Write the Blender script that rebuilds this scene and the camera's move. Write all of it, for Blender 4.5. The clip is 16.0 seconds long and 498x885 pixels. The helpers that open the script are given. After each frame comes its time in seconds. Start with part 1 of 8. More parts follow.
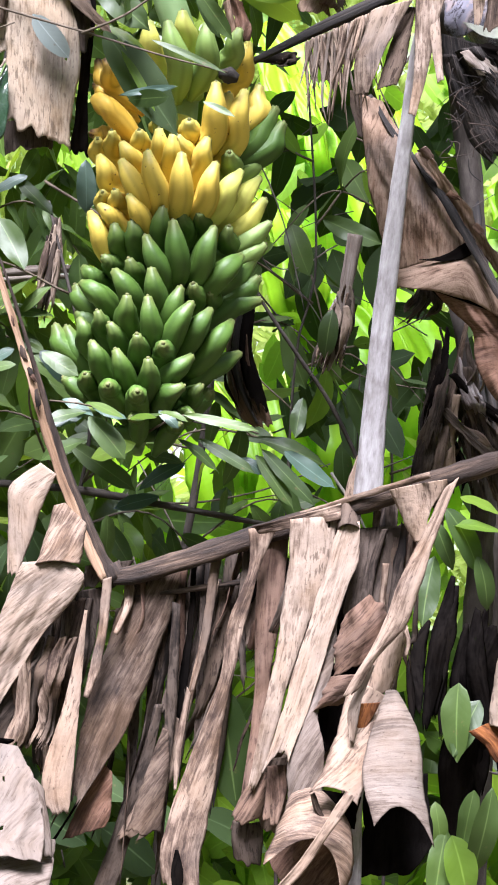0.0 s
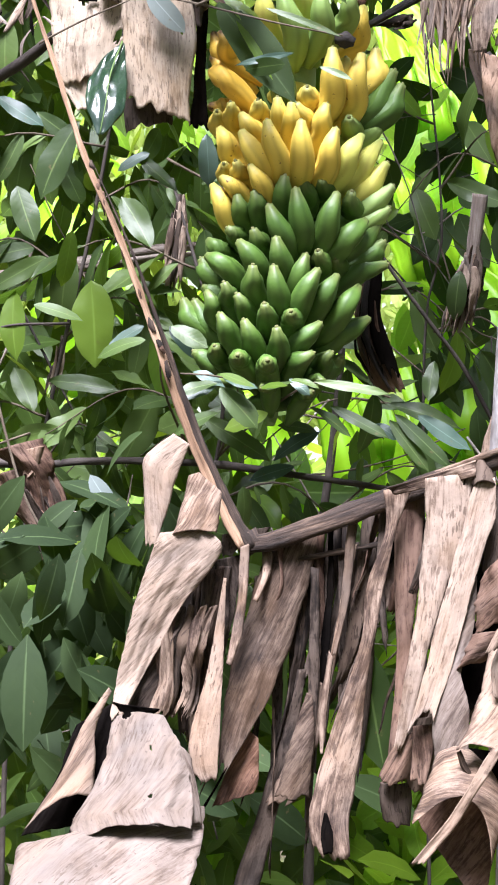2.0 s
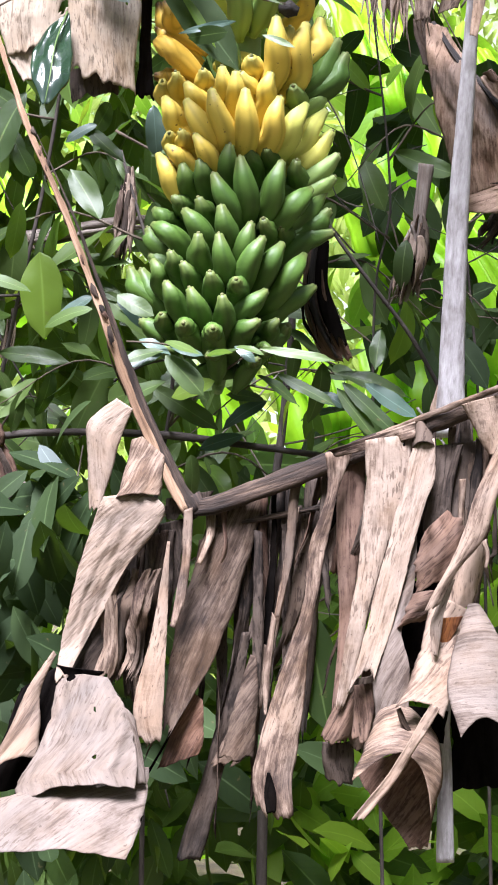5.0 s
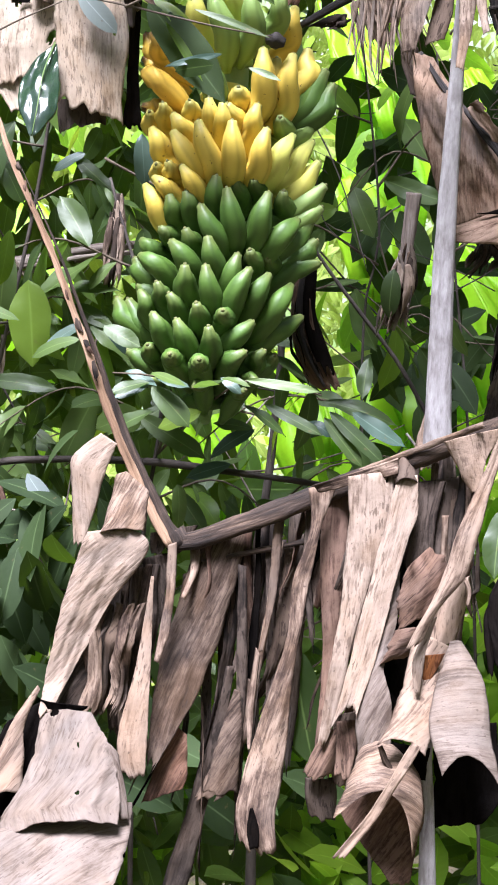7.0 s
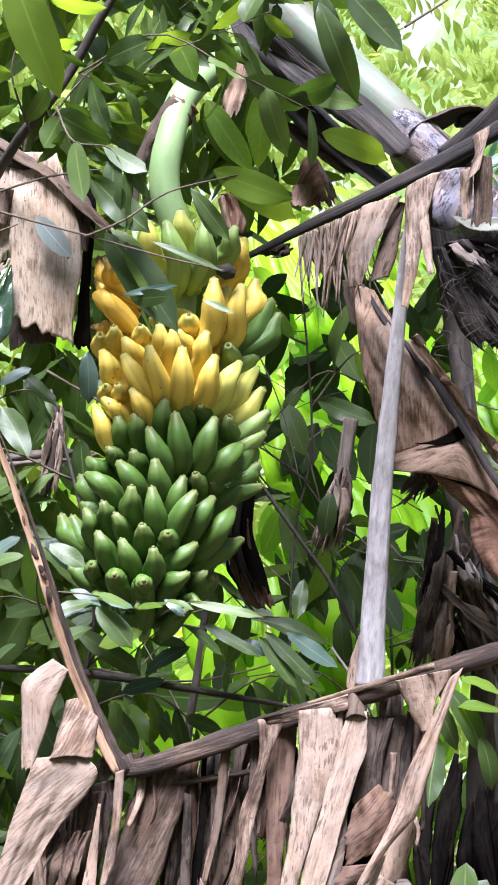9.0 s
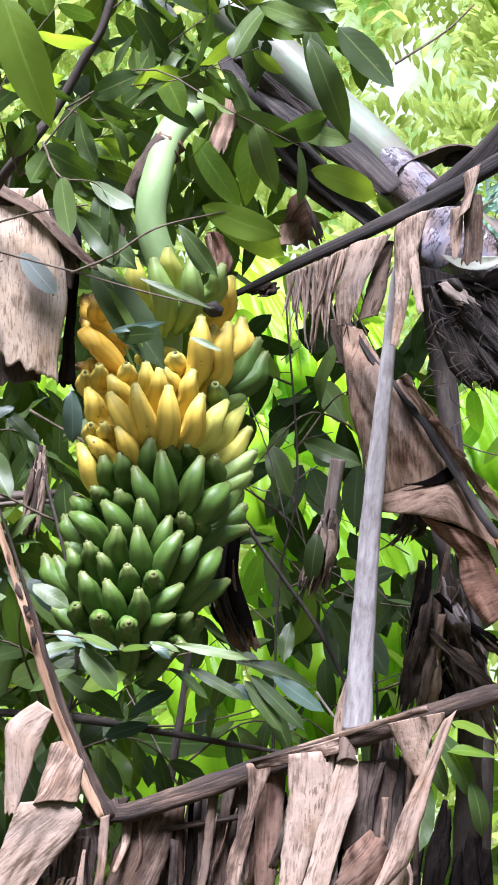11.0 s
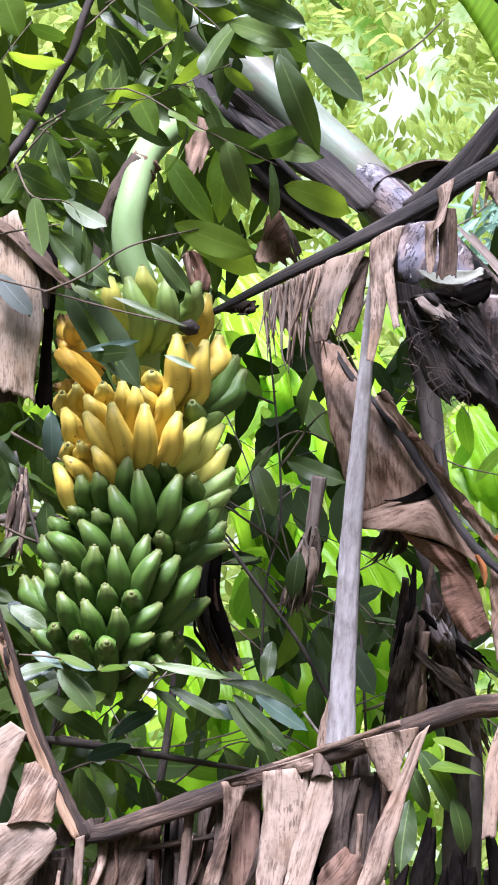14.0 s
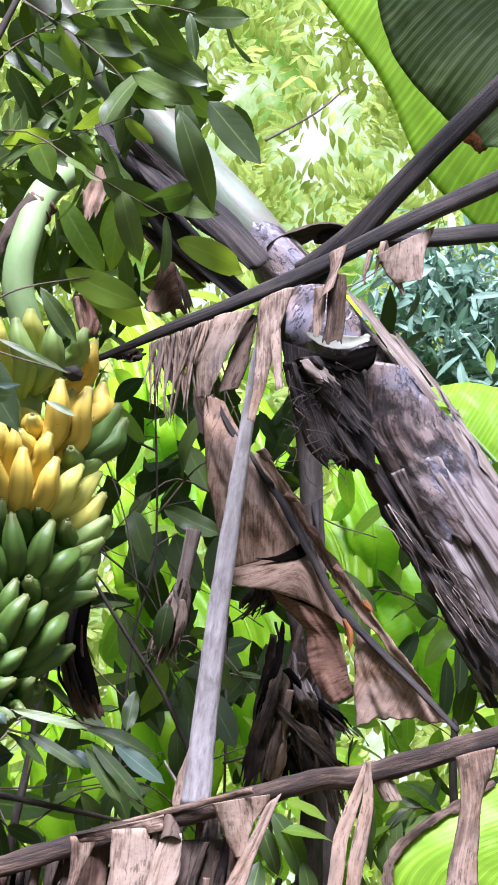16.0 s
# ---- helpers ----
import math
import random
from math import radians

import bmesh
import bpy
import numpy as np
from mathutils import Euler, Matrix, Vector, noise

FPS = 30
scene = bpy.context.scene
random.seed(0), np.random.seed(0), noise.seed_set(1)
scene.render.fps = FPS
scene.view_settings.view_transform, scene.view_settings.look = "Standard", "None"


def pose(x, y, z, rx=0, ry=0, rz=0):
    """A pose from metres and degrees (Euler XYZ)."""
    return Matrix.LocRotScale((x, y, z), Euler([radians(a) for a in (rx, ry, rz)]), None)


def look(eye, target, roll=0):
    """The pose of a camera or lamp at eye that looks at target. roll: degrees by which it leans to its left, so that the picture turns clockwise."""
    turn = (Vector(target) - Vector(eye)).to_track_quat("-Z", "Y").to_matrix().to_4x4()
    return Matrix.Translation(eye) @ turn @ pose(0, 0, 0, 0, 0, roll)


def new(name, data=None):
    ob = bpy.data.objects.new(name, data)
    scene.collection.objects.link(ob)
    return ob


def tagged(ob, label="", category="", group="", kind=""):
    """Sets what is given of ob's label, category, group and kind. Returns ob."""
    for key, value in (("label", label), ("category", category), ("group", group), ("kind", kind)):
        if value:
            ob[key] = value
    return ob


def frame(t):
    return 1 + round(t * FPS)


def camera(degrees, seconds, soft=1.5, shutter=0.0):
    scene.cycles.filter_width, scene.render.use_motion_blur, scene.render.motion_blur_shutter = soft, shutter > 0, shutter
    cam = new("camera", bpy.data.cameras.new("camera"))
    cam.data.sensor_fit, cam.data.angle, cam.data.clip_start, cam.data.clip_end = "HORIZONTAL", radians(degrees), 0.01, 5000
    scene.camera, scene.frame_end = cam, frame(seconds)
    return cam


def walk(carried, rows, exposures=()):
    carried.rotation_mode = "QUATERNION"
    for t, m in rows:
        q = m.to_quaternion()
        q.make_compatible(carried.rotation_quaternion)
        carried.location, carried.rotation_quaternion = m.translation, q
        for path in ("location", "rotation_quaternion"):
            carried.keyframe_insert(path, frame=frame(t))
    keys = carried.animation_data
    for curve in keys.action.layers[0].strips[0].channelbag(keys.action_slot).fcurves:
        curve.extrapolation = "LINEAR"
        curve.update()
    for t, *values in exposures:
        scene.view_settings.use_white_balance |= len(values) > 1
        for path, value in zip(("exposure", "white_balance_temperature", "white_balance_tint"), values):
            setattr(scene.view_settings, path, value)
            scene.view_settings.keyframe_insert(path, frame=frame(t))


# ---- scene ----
# ---- the camera and its way ----
cam = camera(15, 16.0, soft=1.9)
# seconds, eye, target, roll
PATH = [
    (0.0, (-0.0181, 0.0424, 1.4935), (0.0352, 3.0350, 1.6972), 2.02),
    (0.5, (-0.0178, 0.0530, 1.4879), (-0.0173, 3.0458, 1.6951), 1.75),
    (1.0, (-0.0093, 0.0551, 1.4794), (-0.0856, 3.0470, 1.6855), 1.06),
    (1.5, (-0.0023, 0.0538, 1.4603), (-0.1396, 3.0442, 1.6557), 0.29),
    (2.0, (-0.0068, 0.0460, 1.4635), (-0.1742, 3.0360, 1.6410), -0.25),
    (2.5, (0.0029, 0.0390, 1.4788), (-0.1568, 3.0299, 1.6484), -0.26),
    (3.0, (0.0133, 0.0347, 1.4702), (-0.1187, 3.0260, 1.6562), -0.02),
    (3.5, (0.0133, 0.0356, 1.4634), (-0.0921, 3.0263, 1.6747), 0.12),
    (4.0, (0.0307, 0.0259, 1.4495), (-0.0706, 3.0165, 1.6650), 0.09),
    (4.5, (0.0448, 0.0397, 1.4277), (-0.0684, 3.0310, 1.6262), -0.31),
    (4.7, (0.0367, 0.0372, 1.4242), (-0.0814, 3.0297, 1.5992), -0.57),
    (6.8, (0.0524, 0.0240, 1.4567), (-0.0877, 3.0175, 1.5948), -0.72),
    (7.0, (0.0634, 0.0255, 1.4687), (-0.0633, 3.0181, 1.6362), -0.61),
    (7.5, (0.0391, 0.0260, 1.4935), (-0.0293, 3.0140, 1.7532), -0.17),
    (8.0, (-0.0061, 0.0030, 1.5277), (-0.0088, 2.9839, 1.8654), 0.11),
    (8.5, (-0.0360, -0.0282, 1.5474), (0.0029, 2.9457, 1.9404), 0.34),
    (9.0, (-0.0501, -0.0405, 1.5601), (0.0200, 2.9280, 1.9883), 0.79),
    (9.5, (-0.0753, -0.0481, 1.5683), (0.0277, 2.9152, 2.0250), 1.30),
    (9.7, (-0.0813, -0.0440, 1.5677), (0.0365, 2.9169, 2.0355), 1.68),
    (11.8, (-0.0399, 0.0253, 1.5302), (0.0511, 2.9805, 2.0384), -0.08),
    (12.0, (-0.0131, 0.0272, 1.5243), (0.0711, 2.9838, 2.0260), -0.33),
    (12.5, (0.0263, 0.0339, 1.5172), (0.1052, 2.9906, 2.0189), -0.61),
    (13.0, (0.0495, 0.0328, 1.5007), (0.1280, 2.9852, 2.0272), -0.53),
    (13.5, (0.0178, 0.0211, 1.5220), (0.0983, 2.9701, 2.0666), -0.27),
    (14.0, (-0.0126, 0.0176, 1.5375), (0.0786, 2.9658, 2.0853), 0.17),
    (14.5, (-0.0125, 0.0169, 1.5338), (0.1033, 2.9640, 2.0826), 0.79),
    (15.0, (-0.0055, 0.0162, 1.5275), (0.1550, 2.9598, 2.0837), 1.61),
    (15.5, (0.0047, 0.0108, 1.5541), (0.2215, 2.9472, 2.1290), 2.52),
    (16.0, (0.0108, 0.0042, 1.5850), (0.2696, 2.9335, 2.1785), 3.49),
]

walk(cam, [(t, look(eye, target, roll)) for t, eye, target, roll in PATH],
     exposures=[(0.0, 2.13, 5740, 19), (8.0, 2.07, 5640, 20), (16.0, 1.93, 5540, 26)])

# ---- daylight ----
SUN_ELEVATION, SUN_TURN = 60, 191      # hazy light from the opening high behind the camera
world = bpy.data.worlds.new("overcast_sky")
scene.world = world
world.use_nodes = True
wn = world.node_tree
sky = wn.nodes.new("ShaderNodeTexSky")
sky.sky_type = "NISHITA"
sky.sun_disc = False
sky.sun_elevation = radians(SUN_ELEVATION)
sky.sun_rotation = radians(SUN_TURN)
sky.air_density, sky.dust_density, sky.ozone_density = 1.0, 4.0, 1.0
cloud = wn.nodes.new("ShaderNodeHueSaturation")      # thin white cloud over the whole sky
cloud.inputs["Saturation"].default_value = 0.4
wn.links.new(sky.outputs[0], cloud.inputs["Color"])
wn.links.new(cloud.outputs[0], wn.nodes["Background"].inputs[0])
wn.nodes["Background"].inputs[1].default_value = 0.031
sun = new("sun", bpy.data.lights.new("sun", "SUN"))
sun.data.energy, sun.data.angle, sun.data.color = 5.2, radians(24), (1.0, 0.97, 0.94)
sd = Vector((math.sin(radians(SUN_TURN)) * math.cos(radians(SUN_ELEVATION)),
             math.cos(radians(SUN_TURN)) * math.cos(radians(SUN_ELEVATION)), math.sin(radians(SUN_ELEVATION))))
sun.matrix_basis = look(sd * 30, (0, 0, 0))

# ---- materials ----
class Mat:
    """A node material with a Principled shader."""
    def __init__(self, name):
        self.m = bpy.data.materials.new(name)
        self.m.use_nodes = True
        self.t = self.m.node_tree
        self.bsdf = self.t.nodes["Principled BSDF"]
        self.out = self.t.nodes["Material Output"]

    def node(self, kind, **values):
        n = self.t.nodes.new("ShaderNode" + kind)
        for k, v in values.items():
            if k in ("operation", "blend_type", "data_type", "wave_type", "feature"):
                setattr(n, k, v)
            else:
                sock = n.inputs[int(k[1:])] if k[0] == "i" and k[1:].isdigit() else n.inputs[k.replace("_", " ")]
                self.put(v, sock)
        return n

    def put(self, v, sock):
        if isinstance(v, bpy.types.NodeSocket):
            self.t.links.new(v, sock)
        else:
            sock.default_value = v

    def uv(self, su, sv):
        mp = self.node("Mapping", Vector=self.node("UVMap").outputs[0], Scale=(su, sv, 1))
        # shift the pattern from thing to thing
        rnd = self.node("ObjectInfo").outputs["Random"]
        self.put(self.node("Math", operation="MULTIPLY", i0=rnd, i1=37.0).outputs[0],
                 self.shift(mp))
        return mp.outputs[0]

    def shift(self, mp):
        c = self.node("CombineXYZ")
        self.t.links.new(c.outputs[0], mp.inputs["Location"])
        return c.inputs[2]

    def obj(self, s):
        co = self.node("TexCoord").outputs["Object"]
        return self.node("Mapping", Vector=co, Scale=(s, s, s)).outputs[0]

    def noise(self, vec, scale=1.0, detail=4.0, rough=0.6):
        return self.node("TexNoise", Vector=vec, Scale=scale, Detail=detail, Roughness=rough).outputs[0]

    def ramp(self, fac, *stops):
        n = self.node("ValToRGB", Fac=fac)
        e = n.color_ramp.elements
        while len(e) < len(stops):
            e.new(0.5)
        for el, (p, c) in zip(e, stops):
            el.position, el.color = p, (*c, 1)
        return n.outputs[0]

    def math(self, op, a, b=0.0):
        return self.node("Math", operation=op, i0=a, i1=b).outputs[0]

    def mix(self, fac, a, b, blend="MIX"):
        n = self.node("Mix", data_type="RGBA", blend_type=blend)
        for v, s in ((fac, n.inputs[0]), (a, n.inputs[6]), (b, n.inputs[7])):
            self.put((*v, 1) if isinstance(v, tuple) and len(v) == 3 else v, s)
        return n.outputs[2]

    def finish(self, color, rough=0.6, height=None, bump=0.3, dist=0.002, spec=0.5, trans=0.0, trans_color=None):
        self.put((*color, 1) if isinstance(color, tuple) else color, self.bsdf.inputs["Base Color"])
        self.put(rough, self.bsdf.inputs["Roughness"])
        self.bsdf.inputs["Specular IOR Level"].default_value = spec
        normal = None
        if height is not None:
            b = self.node("Bump", Strength=bump, Distance=dist, Height=height)
            normal = b.outputs[0]
            self.t.links.new(normal, self.bsdf.inputs["Normal"])
        if trans:
            tr = self.node("BsdfTranslucent")
            self.put((*trans_color, 1) if isinstance(trans_color, tuple) else (trans_color or color), tr.inputs[0])
            mx = self.node("MixShader", Fac=trans)
            self.t.links.new(self.bsdf.outputs[0], mx.inputs[1])
            self.t.links.new(tr.outputs[0], mx.inputs[2])
            self.t.links.new(mx.outputs[0], self.out.inputs[0])
        return self.m


def dead_material(name, pale, mid, dark, lean=0.0, trans=0.12, spec=0.15):
    """Dried lamina: soft stains, fine streaks along the veins, short dark dashes in patches, mould specks."""
    k = Mat(name)
    rnd = k.node("ObjectInfo").outputs["Random"]
    broad = k.noise(k.uv(26, 11), 1, 6, 0.68)
    long = k.noise(k.uv(260, 17), 1, 6, 0.72)
    dash = k.noise(k.uv(260, 48), 1, 3, 0.55)
    where = k.noise(k.uv(15, 11), 1, 3, 0.55)
    speck = k.noise(k.uv(190, 120), 1, 2, 0.5)
    f = k.math("ADD", k.math("MULTIPLY", broad, 0.62), k.math("MULTIPLY", long, 0.38))
    f = k.math("ADD", k.math("ADD", f, lean), k.math("MULTIPLY", k.math("SUBTRACT", rnd, 0.5), 0.12))
    bright = tuple(min(1, 1.18 * c) for c in pale)
    col = k.ramp(f, (0.385, dark), (0.455, mid), (0.525, pale), (0.62, bright))
    warm = k.ramp(k.noise(k.uv(9, 6), 1, 4, 0.65), (0.45, (0, 0, 0)), (0.62, (1, 1, 1)))
    col = k.mix(k.math("MULTIPLY", warm, 0.35), col, (pale[0], pale[1] * 0.83, pale[2] * 0.62))
    grey = k.ramp(k.noise(k.uv(7, 4), 1, 3, 0.6), (0.52, (0, 0, 0)), (0.66, (1, 1, 1)))
    col = k.mix(k.math("MULTIPLY", grey, 0.4), col, tuple(0.33 * sum(mid) + 0.2 * c for c in mid))
    marks = k.math("MULTIPLY", k.ramp(dash, (0.39, (1, 1, 1)), (0.45, (0, 0, 0))), k.ramp(where, (0.42, (0, 0, 0)), (0.58, (1, 1, 1))))
    col = k.mix(k.math("MULTIPLY", marks, 0.85), col, tuple(0.5 * (a + b) for a, b in zip(mid, dark)))
    line = k.ramp(long, (0.33, (1, 1, 1)), (0.40, (0, 0, 0)))
    col = k.mix(k.math("MULTIPLY", line, 0.55), col, dark)
    spots = k.ramp(speck, (0.27, (1, 1, 1)), (0.32, (0, 0, 0)))
    col = k.mix(k.math("MULTIPLY", spots, 0.6), col, dark)
    crinkle = k.noise(k.uv(70, 110), 1, 5, 0.65)
    hgt = k.math("ADD", k.math("ADD", k.math("MULTIPLY", broad, 0.8), k.math("MULTIPLY", crinkle, 0.55)), k.math("ADD", k.math("MULTIPLY", long, 0.7), k.math("MULTIPLY", dash, 0.25)))
    return k.finish(col, 0.8, hgt, 0.5, 0.004, spec, trans, col)


def leaf_material(name, dark, light, trans_color, trans=0.3, rough=0.38, island=False, veins=26, rib_share=0.45):
    """Living leaf: pale midrib, side veins, patchy green, gloss, light coming through."""
    k = Mat(name)
    rnd = k.node("NewGeometry").outputs["Random Per Island"] if island else k.node("ObjectInfo").outputs["Random"]
    sep = k.node("SeparateXYZ", Vector=k.node("UVMap").outputs[0])
    u, v = sep.outputs[0], sep.outputs[1]
    au = k.math("ABSOLUTE", u)
    ph = k.math("SUBTRACT", k.math("MULTIPLY", v, veins), k.math("MULTIPLY", au, 5.0))
    vein = k.math("POWER", k.math("ABSOLUTE", k.math("SINE", ph)), 0.5)
    rib = k.ramp(au, (0.02, (1, 1, 1)), (0.07, (0, 0, 0)))
    patch = k.noise(k.obj(25), 1, 4, 0.6)
    f = k.math("ADD", k.math("MULTIPLY", k.math("POWER", rnd, 1.8), 0.85), k.math("MULTIPLY", patch, 0.3))
    col = k.mix(f, dark, light)
    col = k.mix(k.math("MULTIPLY", rib, rib_share), col, tuple(min(1, c * 1.9 + 0.02) for c in light))
    col = k.mix(k.math("MULTIPLY", k.math("SUBTRACT", 1.0, vein), 0.06), col, light)
    hgt = k.math("ADD", k.math("MULTIPLY", vein, 0.4), k.math("MULTIPLY", patch, 0.8))
    scar = k.ramp(k.noise(k.obj(60), 1, 3, 0.6), (0.28, (1, 1, 1)), (0.33, (0, 0, 0)))
    col = k.mix(k.math("MULTIPLY", scar, 0.5), col, (0.10, 0.075, 0.03))
    tcol = k.mix(rnd, trans_color, tuple(c * 0.55 for c in trans_color))
    tcol = k.mix(k.math("MULTIPLY", k.math("SUBTRACT", 1.0, vein), 0.35), tcol, tuple(c * 0.6 for c in trans_color))
    return k.finish(col, rough, hgt, 0.14, 0.002, 0.2 if island else 0.32, trans, tcol)


def blade_material(name, dark, light, trans_color, trans):
    """Living banana lamina: parallel ribs right across it."""
    k = Mat(name)
    uv = k.node("UVMap").outputs[0]
    v = k.node("SeparateXYZ", Vector=uv).outputs[0]
    wob = k.noise(k.node("Mapping", Vector=uv, Scale=(3, 3, 1)).outputs[0], 1, 3, 0.5)
    band = k.noise(k.node("Mapping", Vector=uv, Scale=(70, 1.5, 1)).outputs[0], 1, 5, 0.7)
    rib = k.math("SINE", k.math("ADD", k.math("MULTIPLY", v, 420.0), k.math("MULTIPLY", wob, 2.0)))
    fine = k.math("SINE", k.math("MULTIPLY", v, 1310.0))
    f = k.math("ADD", k.math("MULTIPLY", rib, 0.09), k.math("ADD", k.math("MULTIPLY", fine, 0.05), k.math("MULTIPLY", band, 1.0)))
    sel = k.ramp(f, (0.42, (0, 0, 0)), (0.74, (1, 1, 1)))
    col = k.mix(sel, dark, light)
    tcol = k.mix(sel, tuple(0.6 * c for c in trans_color), trans_color)
    return k.finish(col, 0.4, f, 0.3, 0.003, 0.4, trans, tcol)


def banana_material(name, body, shade, tip, spot=0.0):
    """Peel: slightly mottled, darker at the tip, with brown flecks when ripe."""
    k = Mat(name)
    rnd = k.node("ObjectInfo").outputs["Random"]
    sep = k.node("SeparateXYZ", Vector=k.node("UVMap").outputs[0])
    mott = k.noise(k.obj(28), 1, 5, 0.6)
    f = k.math("ADD", k.math("MULTIPLY", rnd, 0.55), k.math("MULTIPLY", mott, 0.45))
    col = k.mix(f, body, shade)
    col = k.mix(k.ramp(sep.outputs[1], (0.82, (0, 0, 0)), (0.97, (1, 1, 1))), col, tip)
    col = k.mix(k.ramp(sep.outputs[1], (0.0, (1, 1, 1)), (0.22, (0, 0, 0))), col, shade)
    fleck = k.ramp(k.noise(k.obj(75), 1, 4, 0.65), (0.305, (1, 1, 1)), (0.345, (0, 0, 0)))
    edge = k.math("ABSOLUTE", k.math("SINE", k.math("MULTIPLY", sep.outputs[0], 15.708)))
    col = k.mix(k.math("MULTIPLY", k.math("POWER", edge, 6.0), 0.45), col, tuple(0.55 * c for c in shade))
    col = k.mix(k.math("MULTIPLY", fleck, spot), col, (0.09, 0.045, 0.02))
    fine = k.noise(k.obj(160), 1, 3, 0.5)
    rough = k.math("ADD", 0.40, k.math("MULTIPLY", mott, 0.25))
    return k.finish(col, rough, k.math("ADD", fine, k.math("MULTIPLY", mott, 1.5)), 0.3, 0.0015, 0.4)


def fibre_material(name, stops, su=60, sv=4, rough=0.75, bump=0.7, blotch_color=None, blotch=0.5, share=0.6):
    """Stem or midrib: fibres along the length with stained patches."""
    k = Mat(name)
    streak = k.noise(k.uv(su, sv), 1, 7, 0.7)
    patch = k.noise(k.uv(9, 5), 1, 5, 0.65)
    f = k.math("ADD", k.math("MULTIPLY", streak, share), k.math("MULTIPLY", patch, 1 - share))
    col = k.ramp(f, *stops)
    if blotch_color:
        sel = k.ramp(k.noise(k.uv(16, 9), 1, 4, 0.6), (0.5, (0, 0, 0)), (0.6, (1, 1, 1)))
        col = k.mix(k.math("MULTIPLY", sel, blotch), col, blotch_color)
    return k.finish(col, rough, k.math("ADD", streak, k.math("MULTIPLY", patch, 0.6)), bump, 0.004, 0.3)


def stem_material(name):
    """Old pseudostem skin: brown fibres, glossy purplish-grey patches with their sheen painted in, pale flaked patches,
    dark cracks.
    """
    k = Mat(name)
    fib = k.noise(k.uv(110, 5), 1, 6, 0.65)
    base = k.ramp(fib, (0.40, (0.014, 0.009, 0.008)), (0.5, (0.055, 0.036, 0.030)), (0.62, (0.16, 0.115, 0.10)))
    big = k.noise(k.uv(13, 7), 1, 5, 0.6)
    mid = k.noise(k.uv(30, 17), 1, 5, 0.65)
    sheen = k.ramp(big, (0.43, (0, 0, 0)), (0.53, (1, 1, 1)))
    col = k.mix(k.math("MULTIPLY", sheen, 0.85), base, k.mix(k.ramp(k.noise(k.uv(9, 8), 1, 4, 0.5), (0.45, (0, 0, 0)), (0.56, (1, 1, 1))), k.mix(mid, (0.10, 0.075, 0.072), (0.26, 0.21, 0.205)), k.mix(mid, (0.085, 0.08, 0.10), (0.27, 0.265, 0.32))))
    pale = k.ramp(mid, (0.53, (0, 0, 0)), (0.60, (1, 1, 1)))
    col = k.mix(k.math("MULTIPLY", pale, 0.6), col, (0.27, 0.205, 0.18))
    crack = k.ramp(k.math("ABSOLUTE", k.math("SUBTRACT", k.noise(k.uv(34, 12), 1, 6, 0.7), 0.5)), (0.002, (1, 1, 1)), (0.011, (0, 0, 0)))
    col = k.mix(k.math("MULTIPLY", crack, 0.8), col, (0.018, 0.012, 0.011))
    sooty = k.ramp(k.noise(k.uv(17, 13), 1, 6, 0.7), (0.40, (1, 1, 1)), (0.47, (0, 0, 0)))
    col = k.mix(k.math("MULTIPLY", sooty, 0.8), col, (0.014, 0.011, 0.012))
    rough = k.math("SUBTRACT", 0.55, k.math("MULTIPLY", sheen, 0.28))
    hgt = k.math("ADD", k.math("ADD", k.math("MULTIPLY", fib, 0.5), k.math("MULTIPLY", sheen, 0.4)), k.math("SUBTRACT", k.math("MULTIPLY", mid, 0.6), k.math("MULTIPLY", crack, 0.5)))
    return k.finish(col, rough, hgt, 0.8, 0.006, 0.5)


M_TAN = dead_material("dried_lamina_tan", (0.235, 0.172, 0.128), (0.118, 0.080, 0.058), (0.036, 0.023, 0.017), 0.005)
M_PALE = dead_material("dried_lamina_pale", (0.255, 0.196, 0.152), (0.15, 0.108, 0.080), (0.05, 0.033, 0.024), 0.02)
M_BROWN = dead_material("dried_lamina_brown", (0.112, 0.080, 0.059), (0.054, 0.036, 0.026), (0.016, 0.010, 0.007), -0.005)
M_DARK = dead_material("dried_lamina_dark", (0.064, 0.048, 0.038), (0.025, 0.018, 0.014), (0.007, 0.005, 0.004), -0.01, 0.03)
M_FOLD = dead_material("dried_lamina_warm", (0.265, 0.185, 0.135), (0.17, 0.11, 0.076), (0.06, 0.035, 0.022), 0.0)
# near-black: rotten lamina, and the shade of hollows and gaps put into colour
M_ROT_SHADE = dead_material("rotten_lamina_and_shade", (0.006, 0.005, 0.0045), (0.004, 0.0033, 0.003), (0.002, 0.0016, 0.0015), 0.0, 0.01, 0.0)
M_SMOOTH = dead_material("dried_lamina_smooth", (0.165, 0.132, 0.110), (0.125, 0.096, 0.077), (0.055, 0.039, 0.030), 0.03)
M_REDBROWN = dead_material("dried_lamina_redbrown", (0.17, 0.098, 0.068), (0.095, 0.05, 0.032), (0.035, 0.018, 0.012), 0.0, 0.05)
M_RUST = dead_material("dried_lamina_rust", (0.19, 0.072, 0.022), (0.105, 0.036, 0.012), (0.04, 0.014, 0.006), 0.02, 0.1)
M_BARREL = dead_material("dried_lamina_umber", (0.115, 0.072, 0.052), (0.062, 0.035, 0.024), (0.02, 0.011, 0.008), 0.0, 0.03)
M_BLEACHED = dead_material("dried_lamina_bleached", (0.36, 0.29, 0.22), (0.23, 0.175, 0.125), (0.045, 0.032, 0.024), 0.02)
